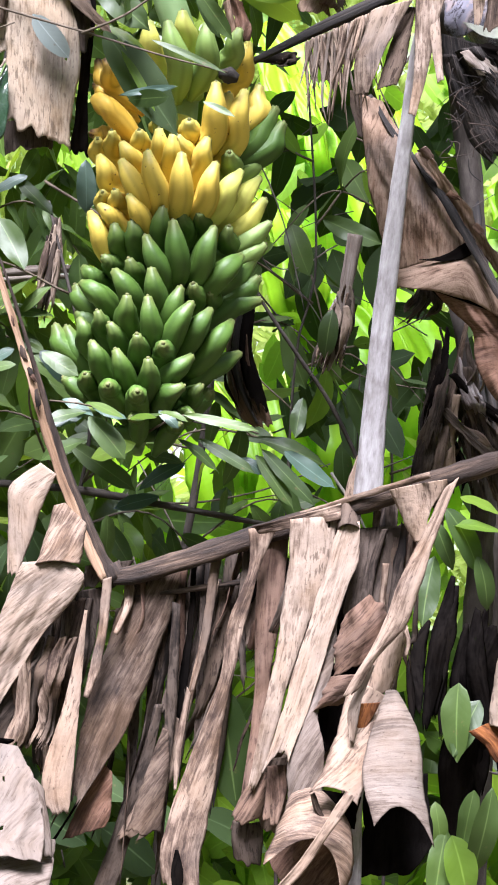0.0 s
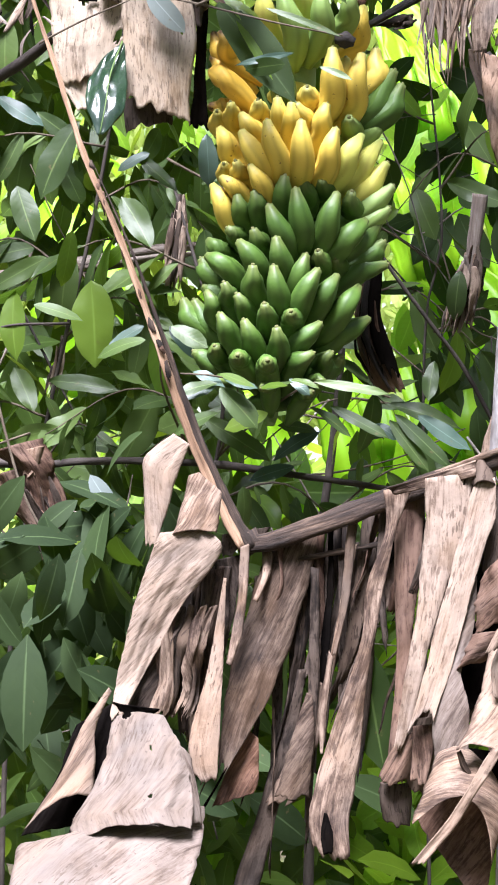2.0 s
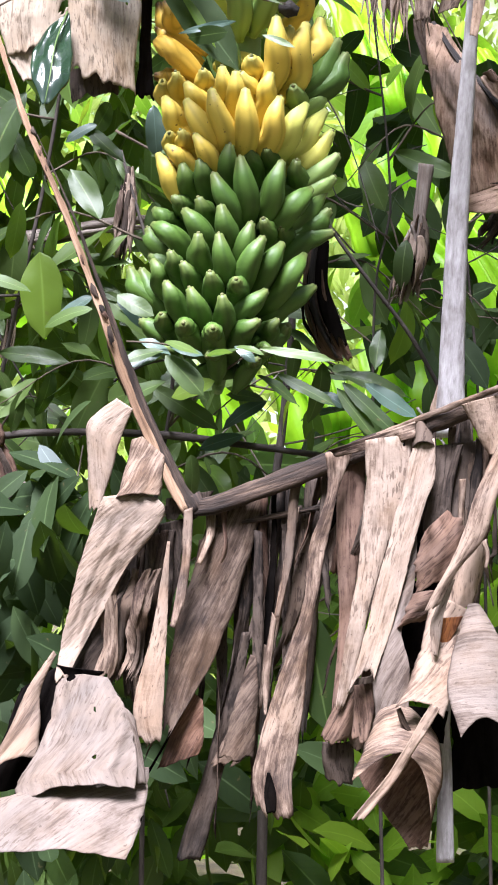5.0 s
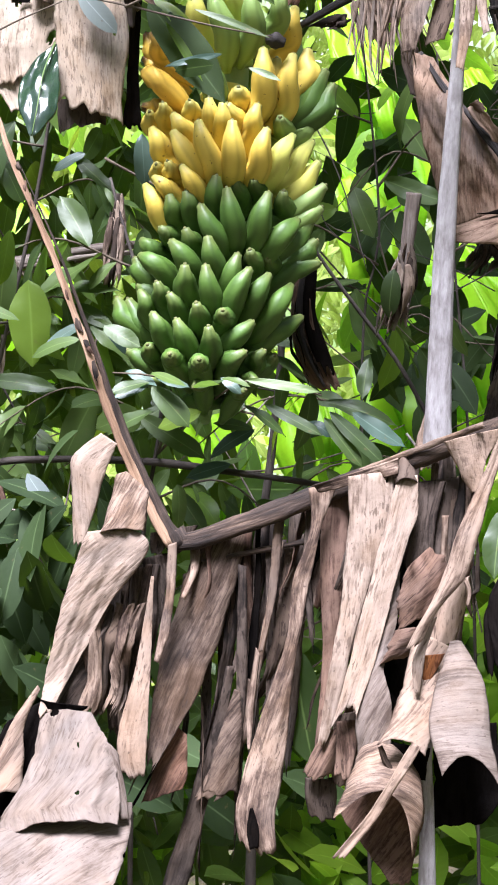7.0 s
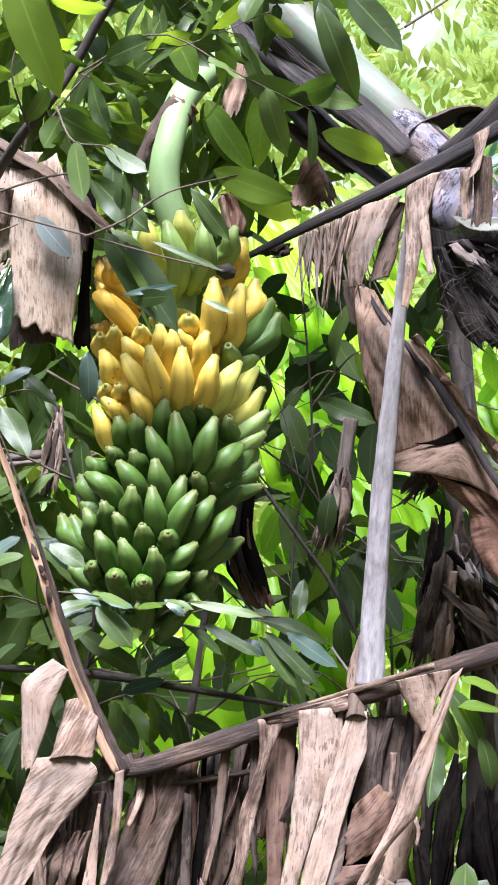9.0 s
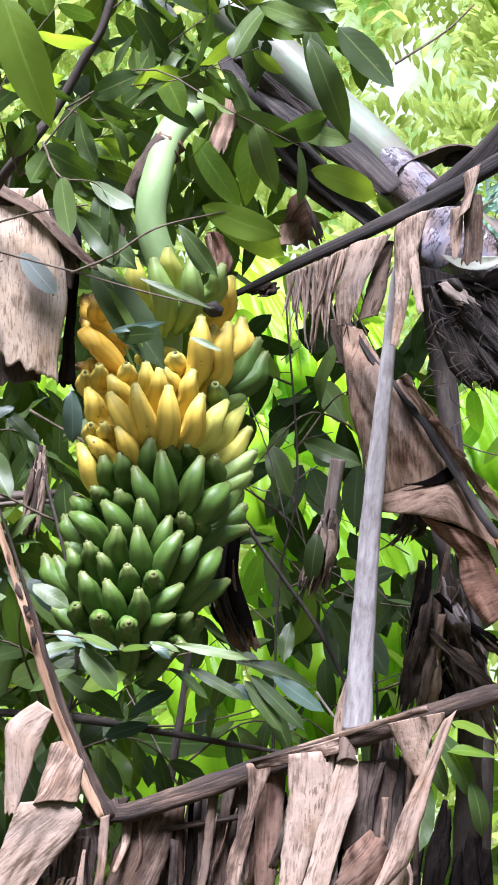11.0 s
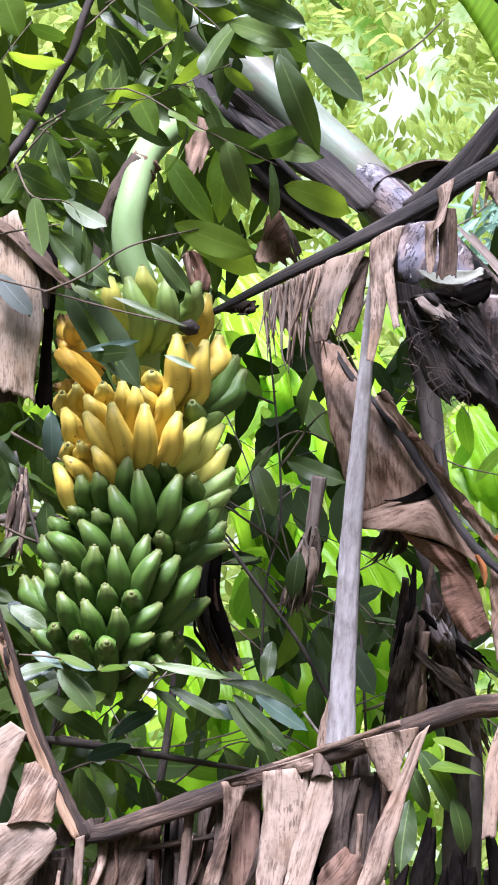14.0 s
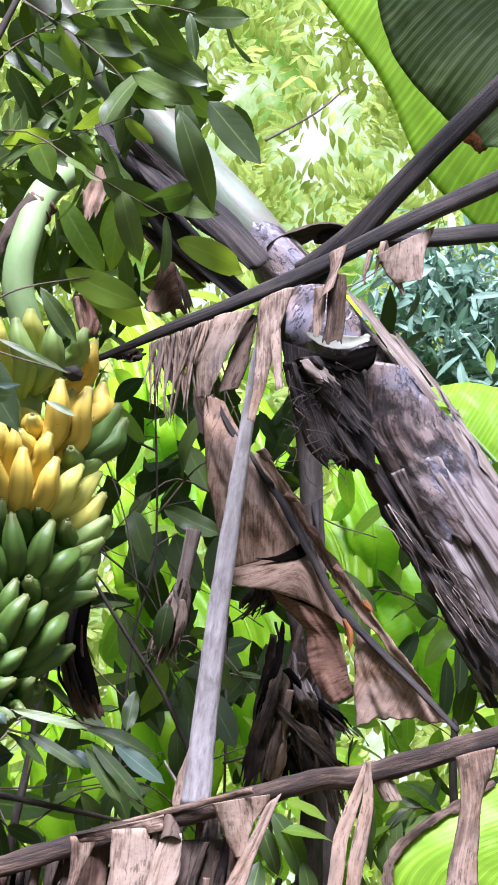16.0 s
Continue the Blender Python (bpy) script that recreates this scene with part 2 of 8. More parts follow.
M_UMBER = dead_material("dried_lamina_dark_tan", (0.125, 0.080, 0.057), (0.052, 0.030, 0.021), (0.012, 0.008, 0.006), 0.0, 0.04)
M_MIDRIB = fibre_material("dried_midrib", ((0.38, (0.010, 0.0065, 0.005)), (0.5, (0.036, 0.023, 0.016)), (0.60, (0.10, 0.066, 0.045)), (0.7, (0.22, 0.155, 0.11))), 130, 11, 0.8, 0.9, (0.012, 0.008, 0.006), 0.6)
M_MIDRIB_TAN = fibre_material("tan_midrib", ((0.36, (0.05, 0.028, 0.016)), (0.48, (0.20, 0.12, 0.07)), (0.64, (0.42, 0.29, 0.19))), 90, 5)
M_BLACK = fibre_material("blackened_petiole", ((0.38, (0.006, 0.005, 0.0045)), (0.5, (0.018, 0.015, 0.014)), (0.62, (0.050, 0.040, 0.034)), (0.72, (0.125, 0.10, 0.085))), 170, 5, 0.8)
# dark fibres; the stem's shadowed hollows are painted with it too
M_UNDERSIDE = fibre_material("dark_sheath_and_shade", ((0.40, (0.004, 0.003, 0.0025)), (0.5, (0.016, 0.012, 0.010)), (0.6, (0.06, 0.047, 0.040)), (0.7, (0.17, 0.14, 0.125))), 240, 9, 0.9, 1.0, (0.006, 0.0045, 0.004), 0.7, 0.75)
M_STALK = fibre_material("bleached_petiole", ((0.34, (0.14, 0.122, 0.118)), (0.46, (0.30, 0.278, 0.278)), (0.62, (0.46, 0.44, 0.44))), 110, 22, 0.75, 0.6, (0.13, 0.11, 0.098), 0.5)
M_TRUNK = stem_material("pseudostem")
M_TRUNK_GREEN = fibre_material("green_pseudostem", ((0.3, (0.07, 0.085, 0.055)), (0.5, (0.125, 0.155, 0.11)), (0.7, (0.20, 0.23, 0.185))), 25, 3, 0.45, 0.3, (0.12, 0.09, 0.075), 0.45)
M_PEDUNCLE = fibre_material("green_fruit_stalk", ((0.3, (0.12, 0.20, 0.07)), (0.5, (0.19, 0.285, 0.115)), (0.7, (0.28, 0.37, 0.19))), 14, 3, 0.55, 0.12)
M_OLDSTEM = fibre_material("dry_fibrous_stem", ((0.32, (0.04, 0.03, 0.025)), (0.48, (0.14, 0.11, 0.09)), (0.66, (0.38, 0.33, 0.29))), 70, 3, 0.85, 1.0)
M_PURPLE = stem_material("purplish_stem_skin")
M_LINED = fibre_material("lined_sheath", ((0.41, (0.02, 0.014, 0.012)), (0.46, (0.11, 0.085, 0.078)), (0.55, (0.25, 0.215, 0.205)), (0.66, (0.34, 0.31, 0.31))), 150, 3, 0.6, 1.0, (0.04, 0.028, 0.024), 0.5, 0.75)
M_CREAM = fibre_material("cream_inner_stem", ((0.38, (0.12, 0.11, 0.085)), (0.5, (0.24, 0.25, 0.195)), (0.7, (0.32, 0.33, 0.28))), 40, 25, 0.6, 0.3)
M_BARK = fibre_material("dark_bark", ((0.3, (0.013, 0.010, 0.008)), (0.5, (0.038, 0.030, 0.025)), (0.7, (0.10, 0.085, 0.072))), 40, 12, 0.8, 0.8)
M_TWIG = fibre_material("thin_twig", ((0.3, (0.03, 0.022, 0.015)), (0.5, (0.08, 0.06, 0.04)), (0.7, (0.16, 0.13, 0.09))), 200, 40)
M_GREEN = banana_material("unripe_peel", (0.084, 0.156, 0.022), (0.046, 0.100, 0.014), (0.11, 0.14, 0.035))
M_TURN = banana_material("turning_peel", (0.56, 0.60, 0.13), (0.68, 0.60, 0.11), (0.28, 0.32, 0.08), 0.2)
M_YELLOW = banana_material("ripe_peel", (0.74, 0.57, 0.095), (0.62, 0.44, 0.06), (0.34, 0.31, 0.07), 0.9)
M_SPOTTED = banana_material("overripe_peel", (0.74, 0.50, 0.07), (0.60, 0.36, 0.04), (0.10, 0.05, 0.02), 1.0)
M_PALEGREEN = banana_material("pale_unripe_peel", (0.27, 0.38, 0.10), (0.19, 0.30, 0.07), (0.2, 0.25, 0.08))
M_CALYX = fibre_material("withered_flower", ((0.3, (0.01, 0.009, 0.008)), (0.7, (0.05, 0.04, 0.035))), 60, 30)
M_NUB = fibre_material("dried_blossom_end", ((0.3, (0.07, 0.075, 0.025)), (0.7, (0.17, 0.17, 0.06))), 60, 30)
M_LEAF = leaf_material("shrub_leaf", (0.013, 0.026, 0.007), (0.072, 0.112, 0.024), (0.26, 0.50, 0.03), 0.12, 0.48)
# lit copy of the shrub leaf: backlight is put into the brighter green
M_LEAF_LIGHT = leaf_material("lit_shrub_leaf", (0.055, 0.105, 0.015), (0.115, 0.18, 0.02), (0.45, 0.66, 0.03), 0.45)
M_LEAF_MID = leaf_material("thicket_leaf", (0.011, 0.024, 0.007), (0.088, 0.145, 0.027), (0.40, 0.58, 0.03), 0.22, 0.4, True)
# lit copy for leaves further back: sunlight is put into the bright colour
M_LEAF_FAR = leaf_material("sunlit_far_leaf", (0.13, 0.23, 0.02), (0.27, 0.40, 0.03), (0.48, 0.86, 0.03), 0.5, 0.5, True)
# crown leaves paled: the haze of distance is in their colour
M_LEAF_PALE = leaf_material("hazy_crown_leaf", (0.19, 0.26, 0.045), (0.38, 0.46, 0.12), (0.66, 0.82, 0.16), 0.5, 0.55, True)
# blade colour raised to stand for light from behind
M_BLADE = leaf_material("banana_blade", (0.27, 0.51, 0.008), (0.34, 0.58, 0.01), (0.68, 1.0, 0.0), 0.6, 0.4, False, 160, 0.08)
# light through the blade is put into this bright base colour
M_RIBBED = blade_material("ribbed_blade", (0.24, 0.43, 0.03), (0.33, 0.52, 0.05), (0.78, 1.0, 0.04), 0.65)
# shaded copy of the ribbed blade, gleam of the ribs painted in
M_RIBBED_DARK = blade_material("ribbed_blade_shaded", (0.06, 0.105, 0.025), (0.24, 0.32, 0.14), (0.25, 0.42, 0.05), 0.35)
# whitish reflection on single leaves, painted as their colour
M_LEAF_WHITE = leaf_material("white_sheen_leaf", (0.15, 0.18, 0.17), (0.22, 0.25, 0.24), (0.4, 0.5, 0.35), 0.1, 0.45)
M_LEAF_BLUE = leaf_material("bluish_leaf", (0.06, 0.115, 0.085), (0.22, 0.34, 0.26), (0.24, 0.46, 0.28), 0.2, 0.45, True)
# bluish sky sheen of these leaves is put into the base colour
M_LEAF_SHEEN = leaf_material("sheen_shrub_leaf", (0.028, 0.052, 0.038), (0.085, 0.130, 0.098), (0.2, 0.4, 0.12), 0.1, 0.42)
# shaded copy of the thicket leaf, its shade painted as a darker green
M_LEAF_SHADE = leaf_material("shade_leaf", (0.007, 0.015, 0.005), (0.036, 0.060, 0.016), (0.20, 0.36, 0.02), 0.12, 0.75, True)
kl = Mat("glossy_leaf")
M_GLOSSY = kl.finish(kl.mix(kl.noise(kl.obj(18), 1, 4, 0.6), (0.008, 0.018, 0.012), (0.022, 0.045, 0.022)), 0.16, kl.noise(kl.obj(30), 1, 3, 0.5), 0.35, 0.004, 0.9)
kb = Mat("glowing_distance")      # glowing sheet in place of far sunlit woods and white sky, out of focus
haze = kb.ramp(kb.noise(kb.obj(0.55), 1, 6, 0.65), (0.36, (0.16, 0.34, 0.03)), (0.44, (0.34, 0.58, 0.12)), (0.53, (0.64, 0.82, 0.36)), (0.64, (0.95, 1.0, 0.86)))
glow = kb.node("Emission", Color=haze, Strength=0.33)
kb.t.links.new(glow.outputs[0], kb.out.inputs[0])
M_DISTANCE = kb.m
kg = Mat("forest_soil")
M_GROUND = kg.finish(kg.ramp(kg.noise(kg.obj(3), 1, 8, 0.7), (0.35, (0.03, 0.022, 0.014)), (0.5, (0.085, 0.06, 0.035)), (0.65, (0.08, 0.10, 0.03))), 0.9, kg.noise(kg.obj(14), 1, 6, 0.7), 1.0, 0.03)


# ---- shared builders ----
def mesh_ob(name, verts, faces, material, parent=None, label="", uvs=None, smooth=True):
    me = bpy.data.meshes.new(name)
    me.from_pydata([tuple(v) for v in verts], [], faces)
    if uvs is not None:
        lay = me.uv_layers.new(name="UVMap")
        idx = np.zeros(len(me.loops), dtype=np.int32)
        me.loops.foreach_get("vertex_index", idx)
        lay.data.foreach_set("uv", np.asarray(uvs, dtype=np.float32)[idx].ravel())
    if smooth:
        me.polygons.foreach_set("use_smooth", [True] * len(me.polygons))
    me.materials.append(material)
    ob = new(name, me)
    if parent is not None:
        ob.parent = parent
    if label:
        tagged(ob, label)
    return ob


def thing(name, where, label, category, group="", kind=""):
    ob = new(name)
    ob.location = where
    ob.empty_display_size = 0.05
    bpy.context.view_layer.update()
    return tagged(ob, label, category, group, kind)


def settle(ob, parent):
    """Parent a mesh built in world metres under a thing that stands anywhere."""
    ob.parent = parent
    root = parent
    place = Vector((0, 0, 0))
    while root is not None:
        place += root.location
        root = root.parent
    ob.location = -place
    return ob


def spline(pts, n):
    """Catmull-Rom through the points, n samples evenly along it."""
    p = [Vector(q) for q in pts]
    p = [p[0] * 2 - p[1]] + p + [p[-1] * 2 - p[-2]]
    fine = []
    for i in range(1, len(p) - 2):
        for j in range(24):
            t = j / 24
            a, b, c, d = p[i - 1], p[i], p[i + 1], p[i + 2]
            fine.append(0.5 * (2 * b + (c - a) * t + (2 * a - 5 * b + 4 * c - d) * t * t + (3 * b - a - 3 * c + d) * t ** 3))
    fine.append(p[-2])
    arc = [0.0]
    for a, b in zip(fine, fine[1:]):
        arc.append(arc[-1] + (b - a).length)
    out, j = [], 0
    for i in range(n):
        s = arc[-1] * i / (n - 1)
        while j < len(arc) - 2 and arc[j + 1] < s:
            j += 1
        k = (s - arc[j]) / max(arc[j + 1] - arc[j], 1e-9)
        out.append(fine[j].lerp(fine[j + 1], k))
    return out, arc[-1]


def lerp_list(vals, s):
    x = s * (len(vals) - 1)
    i = min(int(x), len(vals) - 2)
    return vals[i] + (vals[i + 1] - vals[i]) * (x - i)


def ribbon(name, pts, widths, material, parent=None, curl=(0.6, 0.6), face=0, twist=0, torn=0.08, pleat=0.004,
           ragged=0.16, label="", n=40, m=17, seed=None):
    """A strip of dried lamina hung along pts: curled across (radians), turned by face degrees, twisted, with pleats
    along the veins and a torn end."""
    seed = random.randrange(10 ** 6) if seed is None else seed
    rs = random.Random(seed)
    line, length = spline(pts, n)
    across = Vector((math.cos(radians(face)), math.sin(radians(face)), 0))
    ends = [rs.random() for _ in range(m)]
    ends = [0.6 * (ends[i] + ends[max(i - 1, 0)] + ends[min(i + 1, m - 1)]) / 3 + 0.6 * rs.random() ** 3 for i in range(m)]
    slits = {rs.randrange(1, m - 2): rs.uniform(0.35, 0.85) for _ in range(rs.randrange(0, 3))} if name == 'strip' and m > 7 and 0.03 < max(widths) < 0.09 else {}
    off = rs.random() * 50
    folds = rs.uniform(1.4, 2.6)
    if name == 'strip':
        curl = (curl[0] * 0.4, curl[1] * 0.6)
    verts, uvs, faces = [], [], []
    for i in range(n):
        s = i / (n - 1)
        for j in range(m):
            u = j / (m - 1) - 0.5
            q = s * (1 - torn * (ends[j] * 1.6 + 1.6 * u * u)) + (1 - s) ** 3 * 0.10 * u * u
            x = q * (n - 1)
            k = min(int(x), n - 2)
            c = line[k].lerp(line[k + 1], x - k)
            tan = (line[min(k + 2, n - 1)] - line[max(k - 1, 0)]).normalized()
            a = (across - tan * across.dot(tan)).normalized()
            a.rotate(Matrix.Rotation(radians(twist) * s, 3, tan))
            nor = tan.cross(a)
            w = lerp_list(widths, s)
            side = 1 if u > 0 else -1
            w *= 1 + 0.5 * ragged * noise.noise(Vector((off + side * 7, s * length * 14, 0))) + 0.2 * ragged * noise.noise(Vector((off + side * 9, s * length * 90, 0)))
            w *= 1 - 1.4 * ragged * max(0.0, noise.noise(Vector((off + side * 11, s * length * 45, 0))) - 0.28)
            ang = curl[0] + (curl[1] - curl[0]) * s
            ang = ang if abs(ang) > 0.02 else 0.02
            r = w / ang
            lump = pleat * (noise.noise(Vector((off + u * w * 130, s * length * 5, 3))) + 1.0 * noise.noise(Vector((off + u * w * 40, s * length * 9, 8))) + 0.3 * noise.noise(Vector((off + u * w * 60, s * length * 45, 5))))
            lump += 0.13 * w * (abs((u * folds + off + 0.25 * s) % 1 - 0.5) - 0.25)
            c = c + a * (0.05 * w * noise.noise(Vector((off, s * length * 9, 1)))) + nor * (0.10 * w * noise.noise(Vector((off, s * length * 7, 4))))
            pos = c + a * (r * math.sin(u * ang)) - nor * (r * (1 - math.cos(u * ang)) - lump)
            verts.append(pos)
            uvs.append((u * w, q * length))
    for i in range(n - 1):
        for j in range(m - 1):
            if i / (n - 1) > slits.get(j, 2):
                continue
            a = i * m + j
            faces.append((a, a + 1, a + m + 1, a + m))
    ob = mesh_ob(name, verts, faces, material, None, label, uvs)
    so = ob.modifiers.new("thickness", "SOLIDIFY")
    so.thickness, so.offset = 0.0011, 0
    if parent is not None:
        settle(ob, parent)
    return ob


def along(pts, n):
    """n samples along a straight-sided outline, its corners barely rounded."""
    p = [Vector(q) for q in pts]
    acc = [0.0]
    for a, b in zip(p, p[1:]):
        acc.append(acc[-1] + (b - a).length)
    out = []
    for i in range(n):
        s = acc[-1] * i / (n - 1)
        k = max(j for j in range(len(p) - 1) if acc[j] <= s + 1e-9)
        out.append(p[k].lerp(p[k + 1], min(1.0, (s - acc[k]) / max(acc[k + 1] - acc[k], 1e-6))))
    for _ in range(9):
        out = [out[0]] + [(out[i - 1] + out[i] * 2 + out[i + 1]) / 4 for i in range(1, n - 1)] + [out[-1]]
    return out, acc[-1]


def panel(name, left, right, material, parent, bulge=0.10, vein=0, arch=0.0, torn=0.03, crease=0.10, wrinkle=0.004, holes=(), label="", n=52, m=21, seed=None, rag=0.45):
    """A torn piece of thin dried lamina between its two long edges: it bulges towards the front, is creased along and
    dented; vein turns its grain (degrees), arch hollows its lower end, holes are (u, s, ru, rs)."""
    rs = random.Random(random.randrange(10 ** 6) if seed is None else seed)
    la, len_a = along(left, n)
    lb, len_b = along(right, n)
    length = 0.5 * (len_a + len_b)
    off = rs.random() * 80
    ends = [0.5 + 0.9 * noise.noise(Vector((off, j * 7.0 / m, 4))) + 0.22 * noise.noise(Vector((off, j * 19.0 / m, 7))) + 0.12 * rs.random() ** 5 for j in range(m)]
    bands = sorted(rs.uniform(-0.42, 0.42) for _ in range(rs.choice((1, 2, 2, 3))))
    signs = [rs.choice((-1, 1)) * rs.uniform(0.5, 1.3) for _ in bands]
    roll = (rs.uniform(-0.15, 0.55), rs.uniform(-0.15, 0.55)) if rag > 0.4 else (0.0, 0.0)
    cv, sv = math.cos(radians(vein)), math.sin(radians(vein))
    verts, uvs, faces, keep = [], [], [], []
    for i in range(n):
        for j in range(m):
            u = j / (m - 1) - 0.5
            q = i / (n - 1)
            q *= 1 - torn * ends[j] - arch * (1 - 4 * u * u)
            q = min(max(q, 0.0), 1.12)
            x = min(q, 0.9999) * (n - 1)
            k = min(int(x), n - 2)
            a = la[k].lerp(la[k + 1], x - k)
            b = lb[k].lerp(lb[k + 1], x - k)
            w = (b - a).length
            tan = (la[k + 1] + lb[k + 1] - la[k] - lb[k]).normalized()
            nor = tan.cross(b - a)
            nor = nor.normalized() if nor.length > 1e-9 else Vector((0, -1, 0))
            if nor.y > 0:
                nor = -nor
            side = off + (3 if u > 0 else 0)
            nick = max(0.0, noise.noise(Vector((side, q * length * 60, 12))) - 0.3)
            e = u + (rag * min(0.05, 0.0035 / max(w, 0.004)) * noise.noise(Vector((side, q * length * 40, 2))) + rag * min(0.0018 / max(w, 0.004), 0.05) * noise.noise(Vector((side, q * length * 120, 5)))) * (2 * abs(u)) ** 3 - math.copysign(rag * min(0.16, 0.014 / max(w, 0.004)) * nick * (2 * abs(u)) ** 5, u)
            e += 2 * u * min(0.09, 0.0032 / max(w, 0.004)) * noise.noise(Vector((side + 40, q * length * 22, 2))) * min(1.0, rag * 2)
            lift = bulge * w * (1 - 4 * u * u)
            lift -= roll[u > 0] * min(w, 0.06) * max(0.0, 2 * abs(u) - 0.5) ** 2 * (0.6 + 0.4 * math.sin(q * 6 + off))
            for c, g in zip(bands, signs):
                lift += crease * g * w * (0.25 - abs(u - c - 0.06 * math.sin(q * 5 + off)))
            lift += 0.02 * crease / 0.08 * min(w, 0.05) * math.sin(u * w * 190 + 2.5 * noise.noise(Vector((off, q * length * 6, 11))) + off) * (0.4 + 0.6 * noise.noise(Vector((off + 5, u * w * 20, q * length * 4))))
            lift += 1.35 * wrinkle * (0.45 * noise.noise(Vector((off + u * w * 40, q * length * 27, 21))) + noise.noise(Vector((off + u * w * 22, q * length * 7, 1))) + 0.6 * noise.noise(Vector((off + u * w * 75, q * length * 9, 6))) + 0.15 * noise.noise(Vector((off + u * w * 150, q * length * 40, 9))) + 0.4 * (0.3 - abs(noise.noise(Vector((off + u * w * 45, q * length * 14, 15))))))
            over = max(q - 1.0, 0.0) * length
            verts.append(a.lerp(b, e + 0.5) + nor * lift + tan * over)
            g, h = (u + 0.5) * w, q * length
            uvs.append((g * cv + h * sv, h * cv - g * sv))
            keep.append((u, q))
    for i in range(n - 1):
        for j in range(m - 1):
            a = i * m + j
            cu, cs = (keep[a][0] + keep[a + m + 1][0]) / 2, (keep[a][1] + keep[a + m + 1][1]) / 2
            if any(((cu - h[0]) / h[2]) ** 2 + ((cs - h[1]) / h[3]) ** 2 < 1 for h in holes):
                continue
            faces.append((a, a + 1, a + m + 1, a + m))
    ob = mesh_ob(name, verts, faces, material, None, label, uvs)
    so = ob.modifiers.new("thickness", "SOLIDIFY")
    so.thickness, so.offset = 0.0009, 0
    return settle(ob, parent)


def tube(name, pts, radii, material, parent=None, label="", n=40, sides=14, flat=1.0, rough=0.06, lumps=12, channel=0.0, seed=None, caps=True):
    """A stem along pts: tapering, slightly uneven; flat presses it, channel makes the groove of a petiole."""
    rs = random.Random(random.randrange(10 ** 6) if seed is None else seed)
    off = rs.random() * 60
    line, length = spline(pts, n)
    verts, uvs, faces = [], [], []
    ref = Vector((0, -1, 0.15)).normalized()
    for i in range(n):
        s = i / (n - 1)
        tan = (line[min(i + 1, n - 1)] - line[max(i - 1, 0)]).normalized()
        a = tan.cross(ref)
        if a.length < 0.05:
            a = tan.cross(Vector((1, 0, 0)))
        a.normalize()
        b = a.cross(tan)
        r = lerp_list(radii, s)
        for j in range(sides + 1):
            g = 2 * math.pi * j / sides
            k = r * (1 + rough * noise.noise(Vector((off + math.cos(g) * 1.2, math.sin(g) * 1.2, s * length * lumps))) + 0.5 * rough * noise.noise(Vector((off + math.cos(g) * 5, math.sin(g) * 5, s * length * 2))))
            dent = 1 - channel * max(0, math.sin(g)) ** 3
            verts.append(line[i] + a * (k * math.cos(g)) + b * (k * flat * dent * math.sin(g)))
            uvs.append((r * g, s * length))
    w = sides + 1
    for i in range(n - 1):
        for j in range(sides):
            q = i * w + j
            faces.append((q, q + 1, q + w + 1, q + w))
    if caps:
        faces.append(tuple(range(sides - 1, -1, -1)))
        faces.append(tuple((n - 1) * w + j for j in range(sides)))
    ob = mesh_ob(name, verts, faces, material, None, label, uvs)
    if parent is not None:
        settle(ob, parent)
    return ob


def leaf_geometry(length, width, droop=0.25, fold=0.25, wavy=0.0, rows=8, seed=0):
    """An elliptic leaf with a short drip tip along +y, face up +z; u runs -1 to 1 across."""
    rs = random.Random(seed)
    verts, uvs, faces = [], [], []
    skew, roll = rs.uniform(-0.2, 0.2), rs.uniform(-0.5, 0.5)
    full = rs.uniform(0.55, 0.8)
    wide = rs.uniform(0.85, 1.1)
    for i in range(rows + 1):
        s = i / rows
        prof = (4 * s ** wide * (1 - s ** wide)) ** full if 0 < s < 1 else 0.0
        if s > 0.86:
            prof = min(prof, 0.75 * (1 - s) / 0.14 * (1 - s) / 0.14 + 0.06 * (1 - s) / 0.14)
        w = width * 0.5 * max(prof, 0.03 if s < 0.5 else 0.0)
        y = length * s * (1 - 0.12 * droop * s * s)
        z = -droop * length * s * s
        x0 = skew * length * s * s * 0.6
        for u in (-1, -0.5, 0, 0.5, 1):
            side = 1 if u > 0 else -1
            wave = wavy * width * (math.sin(s * 8 + seed + side) + 0.5 * math.sin(s * 17 + seed * 2.3 - side)) * abs(u) ** 2
            verts.append((x0 + u * w, y, z + abs(u) * w * fold - u * u * w * fold * 0.5 + roll * u * w * s + wave))
            uvs.append((u, s))
    for i in range(rows):
        for j in range(4):
            q = i * 5 + j
            faces.append((q, q + 1, q + 6, q + 5))
    return verts, faces, uvs


def leaf_mesh(name, material, *args, **kw):
    v, f, uv = leaf_geometry(*args, **kw)
    ob = mesh_ob(name, v, f, material, None, "", uv)
    me = ob.data
    bpy.data.objects.remove(ob)
    return me


def leaf_pose(base, tip_dir, face):
    """A leaf's pose: from its base towards tip_dir, its upper side turned to face."""
    y = Vector(tip_dir).normalized()
    z = Vector(face)
    z = z - y * z.dot(y)
    z.normalize()
    x = y.cross(z)
    m = Matrix((x, y, z)).transposed().to_4x4()
    m.translation = base
    return m


LEAVES = [leaf_mesh("leaf", M_LEAF, 0.14 + 0.012 * (i % 3), 0.042 + 0.0055 * (i % 5), 0.05 + 0.14 * (i % 4), 0.1 + 0.16 * (i % 3), 0.02 + 0.03 * (i % 3), 12, seed=i) for i in range(14)]
